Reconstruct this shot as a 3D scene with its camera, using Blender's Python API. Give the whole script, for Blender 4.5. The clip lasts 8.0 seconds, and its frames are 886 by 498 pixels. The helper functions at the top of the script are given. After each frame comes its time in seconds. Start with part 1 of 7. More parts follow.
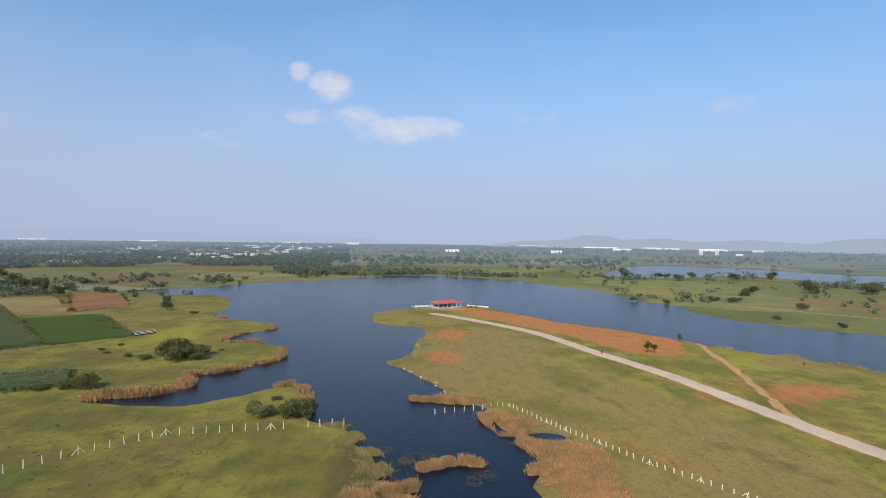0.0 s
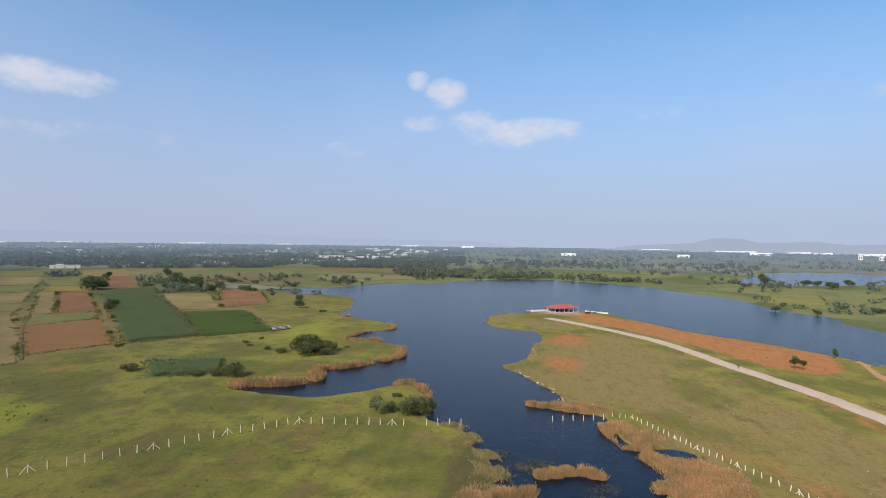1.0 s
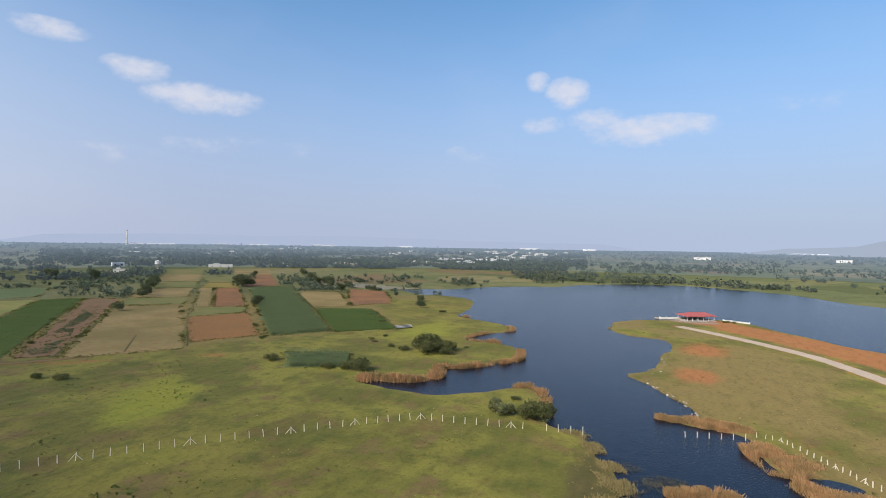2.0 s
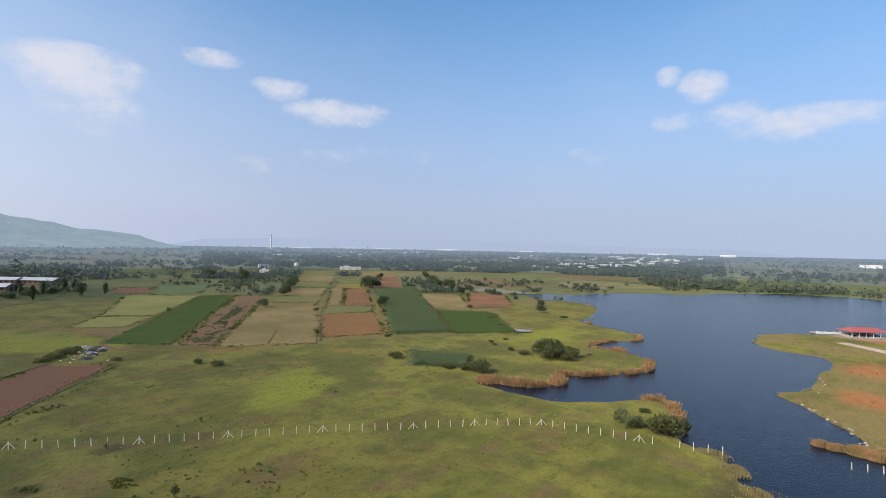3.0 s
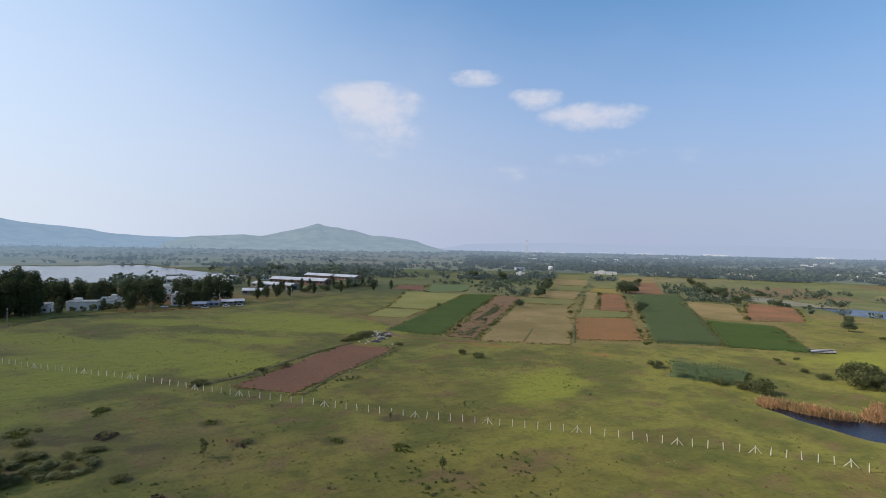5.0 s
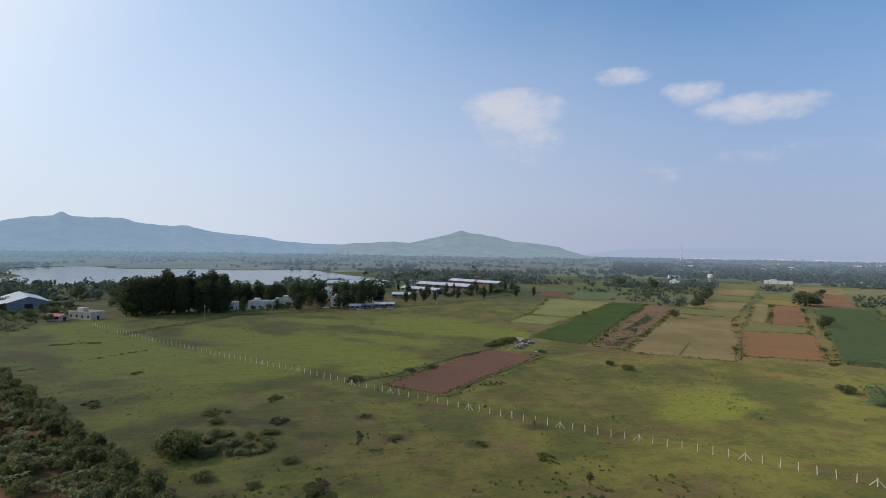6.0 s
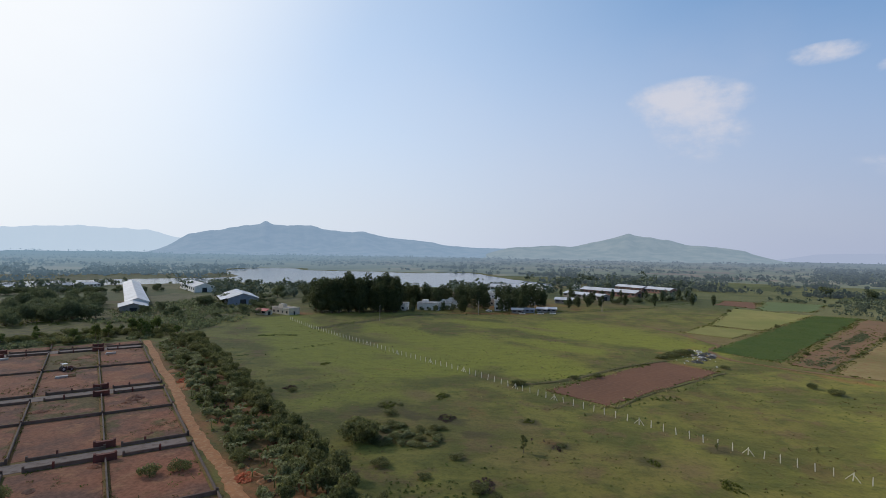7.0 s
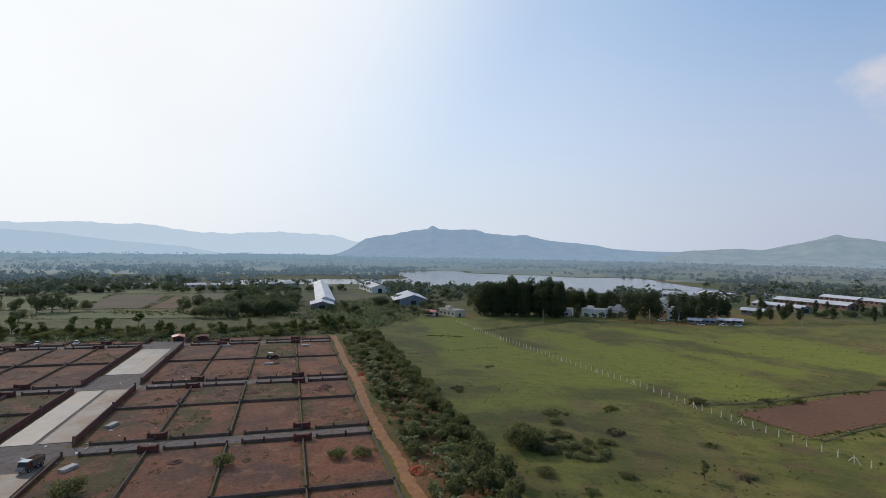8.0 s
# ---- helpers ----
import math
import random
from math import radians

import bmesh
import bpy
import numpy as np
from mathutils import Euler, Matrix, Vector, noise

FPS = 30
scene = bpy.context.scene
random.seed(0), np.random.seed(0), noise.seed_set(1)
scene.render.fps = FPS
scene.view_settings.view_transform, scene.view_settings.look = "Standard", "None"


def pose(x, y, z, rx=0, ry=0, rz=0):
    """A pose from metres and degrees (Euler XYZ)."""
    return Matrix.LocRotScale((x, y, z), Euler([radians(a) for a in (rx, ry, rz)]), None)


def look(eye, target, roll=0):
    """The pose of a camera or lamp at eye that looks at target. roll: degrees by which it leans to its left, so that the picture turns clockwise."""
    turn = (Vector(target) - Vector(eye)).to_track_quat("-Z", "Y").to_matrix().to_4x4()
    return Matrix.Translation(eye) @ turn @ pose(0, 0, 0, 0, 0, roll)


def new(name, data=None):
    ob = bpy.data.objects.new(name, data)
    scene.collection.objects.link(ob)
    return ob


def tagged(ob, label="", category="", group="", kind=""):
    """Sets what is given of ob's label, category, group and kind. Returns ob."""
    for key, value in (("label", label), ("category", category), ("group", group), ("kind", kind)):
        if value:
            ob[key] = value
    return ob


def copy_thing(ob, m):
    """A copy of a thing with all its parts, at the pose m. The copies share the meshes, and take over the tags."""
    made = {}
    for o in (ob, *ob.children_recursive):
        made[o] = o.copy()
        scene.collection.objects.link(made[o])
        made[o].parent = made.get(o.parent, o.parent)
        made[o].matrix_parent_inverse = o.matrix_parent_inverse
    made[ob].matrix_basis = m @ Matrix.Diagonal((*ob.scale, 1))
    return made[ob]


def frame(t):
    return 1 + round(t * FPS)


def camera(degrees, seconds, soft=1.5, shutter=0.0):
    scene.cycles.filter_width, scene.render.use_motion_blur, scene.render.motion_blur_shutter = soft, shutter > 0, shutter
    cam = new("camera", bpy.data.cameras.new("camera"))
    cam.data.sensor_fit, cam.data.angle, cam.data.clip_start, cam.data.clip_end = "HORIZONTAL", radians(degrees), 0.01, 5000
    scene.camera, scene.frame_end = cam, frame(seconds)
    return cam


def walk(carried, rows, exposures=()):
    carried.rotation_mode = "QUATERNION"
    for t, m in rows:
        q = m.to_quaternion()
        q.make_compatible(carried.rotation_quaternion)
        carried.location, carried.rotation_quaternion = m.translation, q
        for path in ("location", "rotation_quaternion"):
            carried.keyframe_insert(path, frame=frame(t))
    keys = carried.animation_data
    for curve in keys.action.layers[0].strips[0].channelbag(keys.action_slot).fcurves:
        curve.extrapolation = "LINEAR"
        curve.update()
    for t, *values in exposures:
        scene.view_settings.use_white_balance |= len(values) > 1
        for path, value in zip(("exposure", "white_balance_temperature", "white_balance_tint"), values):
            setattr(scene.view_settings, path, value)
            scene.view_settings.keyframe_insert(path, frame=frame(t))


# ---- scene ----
cam = camera(79.5, 8.0, soft=0.85)
# seconds, x, y, z, heading, tilt, lean of a hovering camera that turns to its left
PATH = [
    (0.0, 0.00, 0.00, 43.50, 0.00, -0.97, -0.89),
    (0.5, -0.31, 0.04, 43.39, 5.94, -0.87, -0.85),
    (1.0, -0.64, 0.08, 43.40, 12.25, -0.78, -0.84),
    (1.5, -0.78, 0.27, 43.24, 18.67, -0.76, -0.85),
    (2.0, -1.03, 0.43, 42.97, 24.95, -0.66, -0.94),
    (2.5, -1.36, 0.59, 42.63, 31.23, -0.49, -1.06),
    (3.0, -1.59, 0.85, 42.19, 37.75, -0.38, -1.11),
    (3.5, -1.66, 1.18, 41.71, 44.44, -0.36, -1.10),
    (4.0, -1.80, 1.22, 41.36, 50.69, -0.34, -1.18),
    (4.5, -1.94, 1.18, 40.90, 57.46, -0.46, -1.19),
    (5.0, -2.17, 1.12, 40.61, 64.57, -0.37, -1.13),
    (5.5, -2.38, 1.01, 40.51, 71.96, -0.14, -1.05),
    (6.0, -2.35, 0.86, 40.50, 79.76, 0.03, -0.99),
    (6.5, -2.03, 0.62, 40.54, 88.12, 0.04, -0.97),
    (7.0, -1.78, 0.22, 40.69, 96.97, 0.17, -0.99),
    (7.5, -1.37, 0.09, 40.95, 105.35, 0.25, -1.01),
    (8.0, -1.10, -0.23, 41.38, 114.26, 0.23, -1.02),
]
EXPOSURE = -0.1
EXPOSED = [(0.0, 0.0, 6420.0), (1.5, 0.02, 6420.0), (3.0, 0.07, 6350.0), (3.5, 0.05, 6330.0), (4.5, 0.03, 6330.0), (6.0, -0.19, 6280.0), (7.0, -0.15, 6400.0), (8.0, -0.18, 6420.0)]      # seconds, stops, kelvin: the camera darkens as it turns to the sun
walk(cam, [(t, pose(x, y, z, 90 + p, r, w)) for t, x, y, z, w, p, r in PATH], [(t, EXPOSURE + e, k, 10.0) for t, e, k in EXPOSED])

# ---- world, sun ----
SUN_AZ, SUN_EL = 158.0, 35.0        # degrees anticlockwise from +y, and up
SKY = 0.15

world = bpy.data.worlds.new("sky")
scene.world = world
world.use_nodes = True
wt = world.node_tree
wt.nodes.clear()


def node(tree, kind):
    return tree.nodes.new(kind)


def calc(tree, op, a, b=None, c=None):
    n = tree.nodes.new("ShaderNodeMath")
    n.operation = op
    for i, v in enumerate((a, b, c)):
        if v is None:
            continue
        if isinstance(v, (int, float)):
            n.inputs[i].default_value = v
        else:
            tree.links.new(v, n.inputs[i])
    return n.outputs[0]


def blend(tree, fac, a, b, mode="MIX"):
    n = tree.nodes.new("ShaderNodeMix")
    n.data_type, n.blend_type = "RGBA", mode
    for sock, v in ((n.inputs[0], fac), (n.inputs[6], a), (n.inputs[7], b)):
        if isinstance(v, (int, float)):
            sock.default_value = v
        elif isinstance(v, tuple):
            sock.default_value = (*v, 1) if len(v) == 3 else v
        else:
            tree.links.new(v, sock)
    return n.outputs[2]


def ramp(tree, value, low, high):
    n = tree.nodes.new("ShaderNodeMapRange")
    n.interpolation_type = "SMOOTHSTEP"
    tree.links.new(value, n.inputs[0])
    n.inputs[1].default_value, n.inputs[2].default_value = low, high
    return n.outputs[0]


def grain(tree, vector, scale, detail=3.0, rough=0.55):
    n = tree.nodes.new("ShaderNodeTexNoise")
    n.inputs["Scale"].default_value, n.inputs["Detail"].default_value, n.inputs["Roughness"].default_value = scale, detail, rough
    if vector is not None:
        tree.links.new(vector, n.inputs["Vector"])
    return n.outputs[0]


# small fair-weather clouds: heading, height, half width, half height (degrees), density
CLOUDS = [
    (15.2, 16.9, 1.3, 0.9, 0.9), (12.1, 15.8, 2.3, 1.5, 0.85), (9.0, 12.9, 3.0, 1.3, 0.9), (4.6, 11.9, 7.0, 1.4, 0.85), (14.5, 12.6, 2.4, 0.9, 0.45),
    (-28.4, 13.2, 4.0, 0.8, 0.4), (55.0, 15.6, 2.8, 1.1, 0.95), (49.2, 13.8, 5.4, 1.3, 0.9), (22.7, 9.7, 2.2, 0.8, 0.4),
    (72.4, 15.0, 5.4, 2.1, 1.1), (71.4, 11.9, 4.4, 2.2, 0.45), (61.5, 17.6, 3.0, 0.8, 0.7), (57.0, 8.0, 4.5, 0.9, 0.2),
    (-8.0, 12.9, 6.0, 0.9, 0.2), (46.0, 9.4, 9.0, 1.0, 0.25),
]
coord = node(wt, "ShaderNodeTexCoord").outputs["Generated"]
split = node(wt, "ShaderNodeSeparateXYZ")
wt.links.new(coord, split.inputs[0])
azimuth = calc(wt, "MULTIPLY", calc(wt, "ARCTAN2", calc(wt, "MULTIPLY", split.outputs[0], -1.0), split.outputs[1]), 180 / math.pi)
height = calc(wt, "MULTIPLY", calc(wt, "ARCSINE", split.outputs[2]), 180 / math.pi)
lift = node(wt, "ShaderNodeVectorMath")
lift.operation = "MAXIMUM"
wt.links.new(coord, lift.inputs[0])
lift.inputs[1].default_value = (-1, -1, 0.05)
sky = node(wt, "ShaderNodeTexSky")
sky.sky_type, sky.sun_disc = "NISHITA", False
sky.sun_elevation, sky.sun_rotation = radians(SUN_EL), radians(-SUN_AZ)
sky.altitude, sky.air_density, sky.dust_density, sky.ozone_density = 300.0, 1.0, 0.3, 2.5
wt.links.new(lift.outputs[0], sky.inputs[0])
total = None
for a, e, wa, we, dense in CLOUDS:
    da = calc(wt, "MULTIPLY", calc(wt, "SUBTRACT", azimuth, a), 0.88 / wa)
    de = calc(wt, "MULTIPLY", calc(wt, "SUBTRACT", height, e), 0.85 / we)
    de = calc(wt, "MAXIMUM", calc(wt, "MULTIPLY", de, 1.2), calc(wt, "MULTIPLY", de, -0.72))       # crisp tops, ragged bases
    body = calc(wt, "SUBTRACT", 1.0, calc(wt, "ADD", calc(wt, "MULTIPLY", da, da), calc(wt, "MULTIPLY", de, de)))
    body = calc(wt, "MULTIPLY", calc(wt, "MAXIMUM", body, 0.0), dense)
    total = body if total is None else calc(wt, "MAXIMUM", total, body)
stretch = node(wt, "ShaderNodeMapping")
wt.links.new(coord, stretch.inputs[0])
stretch.inputs["Scale"].default_value = (1, 1, 1.7)
puff = grain(wt, stretch.outputs[0], 19.0, 7.0, 0.62)
mask = ramp(wt, calc(wt, "ADD", total, calc(wt, "MULTIPLY", calc(wt, "SUBTRACT", puff, 0.5), 2.0)), 0.0, 1.2)
mask = calc(wt, "MULTIPLY", mask, ramp(wt, total, 0.0, 0.25))
veil = calc(wt, "MULTIPLY", ramp(wt, grain(wt, stretch.outputs[0], 2.2, 4.0), 0.45, 0.8), 0.1)
spread_a, spread_e = (calc(wt, "MULTIPLY", calc(wt, "SUBTRACT", v, mid), 1 / half) for v, mid, half in ((azimuth, 78.0, 22.0), (height, 11.0, 11.0)))
thin = calc(wt, "EXPONENT", calc(wt, "MULTIPLY", calc(wt, "ADD", calc(wt, "MULTIPLY", spread_a, spread_a), calc(wt, "MULTIPLY", spread_e, spread_e)), -1.0))
veil = calc(wt, "ADD", veil, calc(wt, "MULTIPLY", thin, 0.22))        # a thin sheet of high cloud round the largest one
CLOUD = (5.3, 5.25, 5.7)
# the pale haze that lies over the horizon, brighter round the sun's heading
rise = calc(wt, "DIVIDE", calc(wt, "MAXIMUM", height, 0.0), 18.5)
low = calc(wt, "MULTIPLY", calc(wt, "EXPONENT", calc(wt, "MULTIPLY", calc(wt, "MULTIPLY", rise, rise), -1.0)), 0.93)
facing = node(wt, "ShaderNodeVectorMath")
facing.operation = "DOT_PRODUCT"
wt.links.new(coord, facing.inputs[0])
facing.inputs[1].default_value = (-math.sin(radians(SUN_AZ)), math.cos(radians(SUN_AZ)), 0.0)
haze = blend(wt, ramp(wt, facing.outputs["Value"], -0.35, 1.0), (3.05, 3.22, 4.4), (5.3, 5.6, 6.5))
deep = blend(wt, 1.0, sky.outputs[0], (0.68, 1.17, 1.32), "MULTIPLY")
air = blend(wt, low, deep, haze)
round_sun = node(wt, "ShaderNodeVectorMath")
round_sun.operation = "DOT_PRODUCT"
wt.links.new(coord, round_sun.inputs[0])
round_sun.inputs[1].default_value = (-math.sin(radians(SUN_AZ)) * math.cos(radians(SUN_EL)), math.cos(radians(SUN_AZ)) * math.cos(radians(SUN_EL)), math.sin(radians(SUN_EL)))
air = blend(wt, calc(wt, "MULTIPLY", ramp(wt, round_sun.outputs["Value"], 0.15, 0.92), 0.55), air, (6.6, 6.8, 7.0))
air = blend(wt, calc(wt, "MULTIPLY", ramp(wt, round_sun.outputs["Value"], 0.66, 0.95), 0.9), air, (8.0, 8.0, 7.9))
back = node(wt, "ShaderNodeBackground")
wt.links.new(blend(wt, calc(wt, "MULTIPLY", mask, 0.82), blend(wt, veil, air, CLOUD), CLOUD), back.inputs[0])
back.inputs[1].default_value = SKY
wt.links.new(back.outputs[0], node(wt, "ShaderNodeOutputWorld").inputs[0])

sun = new("sun", bpy.data.lights.new("sun", "SUN"))
sun.data.energy, sun.data.angle, sun.data.color = 3.6, radians(0.6), (1.0, 0.93, 0.82)
sun_way = Vector((-math.sin(radians(SUN_AZ)) * math.cos(radians(SUN_EL)), math.cos(radians(SUN_AZ)) * math.cos(radians(SUN_EL)), math.sin(radians(SUN_EL))))
sun.matrix_world = look(sun_way * 400, (0, 0, 0))

# ---- materials ----
HAZE_BLUE = (0.75, 0.82, 0.95)


def material(name, colours, scale=1.0, fine=8.0, rough=0.85, metal=0.0, relief=0.0, sheen=0.0, vary=0.0, contrast=0.5, thin=0.0):
    """A worn surface: two or three colours mixed by noise at two scales (in metres), with relief, and a change from piece to piece."""
    m = bpy.data.materials.new(name)
    m.use_nodes = True
    t = m.node_tree
    p = t.nodes["Principled BSDF"]
    place = node(t, "ShaderNodeNewGeometry")
    big = grain(t, place.outputs["Position"], scale, 4.0)
    small = grain(t, place.outputs["Position"], fine, 3.0)
    col = blend(t, ramp(t, big, 0.5 - contrast / 2, 0.5 + contrast / 2), colours[0], colours[1])
    if len(colours) > 2:
        col = blend(t, ramp(t, small, 0.45, 0.75), col, colours[2])
    if vary:
        island = calc(t, "ADD", calc(t, "MULTIPLY", place.outputs["Random Per Island"], 2 * vary), 1 - vary)
        h = node(t, "ShaderNodeHueSaturation")
        t.links.new(col, h.inputs["Color"])
        t.links.new(island, h.inputs["Value"])
        col = h.outputs[0]
    t.links.new(col, p.inputs["Base Color"])
    p.inputs["Roughness"].default_value, p.inputs["Metallic"].default_value = rough, metal
    p.inputs["Specular IOR Level"].default_value = 0.25
    p.inputs["Diffuse Roughness"].default_value = 1.0 if rough > 0.9 else 0.5
    if thin:                                   # leaves let some light through
        glow = node(t, "ShaderNodeBsdfTranslucent")
        t.links.new(col, glow.inputs[0])
        mix = node(t, "ShaderNodeMixShader")
        mix.inputs[0].default_value = thin
        t.links.new(p.outputs[0], mix.inputs[1])
        t.links.new(glow.outputs[0], mix.inputs[2])
        t.links.new(mix.outputs[0], t.nodes["Material Output"].inputs[0])
    # bluish sheen, added to imitate haze at grazing angles
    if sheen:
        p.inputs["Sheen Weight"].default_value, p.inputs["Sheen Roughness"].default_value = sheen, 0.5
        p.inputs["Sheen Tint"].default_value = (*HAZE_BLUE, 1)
    if relief:
        b = node(t, "ShaderNodeBump")
        b.inputs["Strength"].default_value, b.inputs["Distance"].default_value = 0.8, relief
        t.links.new(small, b.inputs["Height"])
        t.links.new(b.outputs[0], p.inputs["Normal"])
    return m


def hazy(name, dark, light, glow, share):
    """A far backdrop with haze painted in: part surface, part an emission that stands in for lit air."""
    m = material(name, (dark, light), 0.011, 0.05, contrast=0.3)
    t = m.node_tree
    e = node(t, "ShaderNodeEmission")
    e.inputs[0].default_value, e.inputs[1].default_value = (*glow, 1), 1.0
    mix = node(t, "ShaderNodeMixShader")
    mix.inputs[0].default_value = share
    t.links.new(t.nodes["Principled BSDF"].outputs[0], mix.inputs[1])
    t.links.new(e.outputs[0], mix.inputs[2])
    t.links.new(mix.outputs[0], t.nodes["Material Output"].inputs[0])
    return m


def parcels(t, at):
    """Colours of a far patchwork of small fields, each parcel its own."""
    wobble = node(t, "ShaderNodeVectorMath")
    wobble.operation = "MULTIPLY_ADD"
    n = node(t, "ShaderNodeTexNoise")
    n.inputs["Scale"].default_value, n.inputs["Detail"].default_value = 0.012, 3.0
    t.links.new(at, n.inputs["Vector"])
    t.links.new(n.outputs["Color"], wobble.inputs[0])
    wobble.inputs[1].default_value = (70, 70, 0)
    t.links.new(at, wobble.inputs[2])
    cell = node(t, "ShaderNodeTexVoronoi")
    cell.inputs["Scale"].default_value = 0.0105
    t.links.new(wobble.outputs[0], cell.inputs["Vector"])
    pick = node(t, "ShaderNodeSeparateColor")
    t.links.new(cell.outputs["Color"], pick.inputs[0])
    a, b = pick.outputs[0], pick.outputs[1]
    col = blend(t, ramp(t, a, 0.35, 0.45), (0.112, 0.124, 0.052), (0.155, 0.153, 0.066))
    col = blend(t, ramp(t, a, 0.76, 0.80), col, (0.215, 0.175, 0.088))
    col = blend(t, ramp(t, a, 0.92, 0.94), col, (0.175, 0.11, 0.062))
    col = blend(t, ramp(t, b, 0.78, 0.82), col, (0.075, 0.088, 0.036))
    return blend(t, calc(t, "MULTIPLY", ramp(t, grain(t, at, 0.03, 5.0, 0.65), 0.45, 0.65), 0.6), col, (0.072, 0.082, 0.036))


def painted_haze(name, dark, light, fields=False):
    """A surface with haze painted in as emission, which grows with the distance from the origin, more so towards the
    sun.
    """
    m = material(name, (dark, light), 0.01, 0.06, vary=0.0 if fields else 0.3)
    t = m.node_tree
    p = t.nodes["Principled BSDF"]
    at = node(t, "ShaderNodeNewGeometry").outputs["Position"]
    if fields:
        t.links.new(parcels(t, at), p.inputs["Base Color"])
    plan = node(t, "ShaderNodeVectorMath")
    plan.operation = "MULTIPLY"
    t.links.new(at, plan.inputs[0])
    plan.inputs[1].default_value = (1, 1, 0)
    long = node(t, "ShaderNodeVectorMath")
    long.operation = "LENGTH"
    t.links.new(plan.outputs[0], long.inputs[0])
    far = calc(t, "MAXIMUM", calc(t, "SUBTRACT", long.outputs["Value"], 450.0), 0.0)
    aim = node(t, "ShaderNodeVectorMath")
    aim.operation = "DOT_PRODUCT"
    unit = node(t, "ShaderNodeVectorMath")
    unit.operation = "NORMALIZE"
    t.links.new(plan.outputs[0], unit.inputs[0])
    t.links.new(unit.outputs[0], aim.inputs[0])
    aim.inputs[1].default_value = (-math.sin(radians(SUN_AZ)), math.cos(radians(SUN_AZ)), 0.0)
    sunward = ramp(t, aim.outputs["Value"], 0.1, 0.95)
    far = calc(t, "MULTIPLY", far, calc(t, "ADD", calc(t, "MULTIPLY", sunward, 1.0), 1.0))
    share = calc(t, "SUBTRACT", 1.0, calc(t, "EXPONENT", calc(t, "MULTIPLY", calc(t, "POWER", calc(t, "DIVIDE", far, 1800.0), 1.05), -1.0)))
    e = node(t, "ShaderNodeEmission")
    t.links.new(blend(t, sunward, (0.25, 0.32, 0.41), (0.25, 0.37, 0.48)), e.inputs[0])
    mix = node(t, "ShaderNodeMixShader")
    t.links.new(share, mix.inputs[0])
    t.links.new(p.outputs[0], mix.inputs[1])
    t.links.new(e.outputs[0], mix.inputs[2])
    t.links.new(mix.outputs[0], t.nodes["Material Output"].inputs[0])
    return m


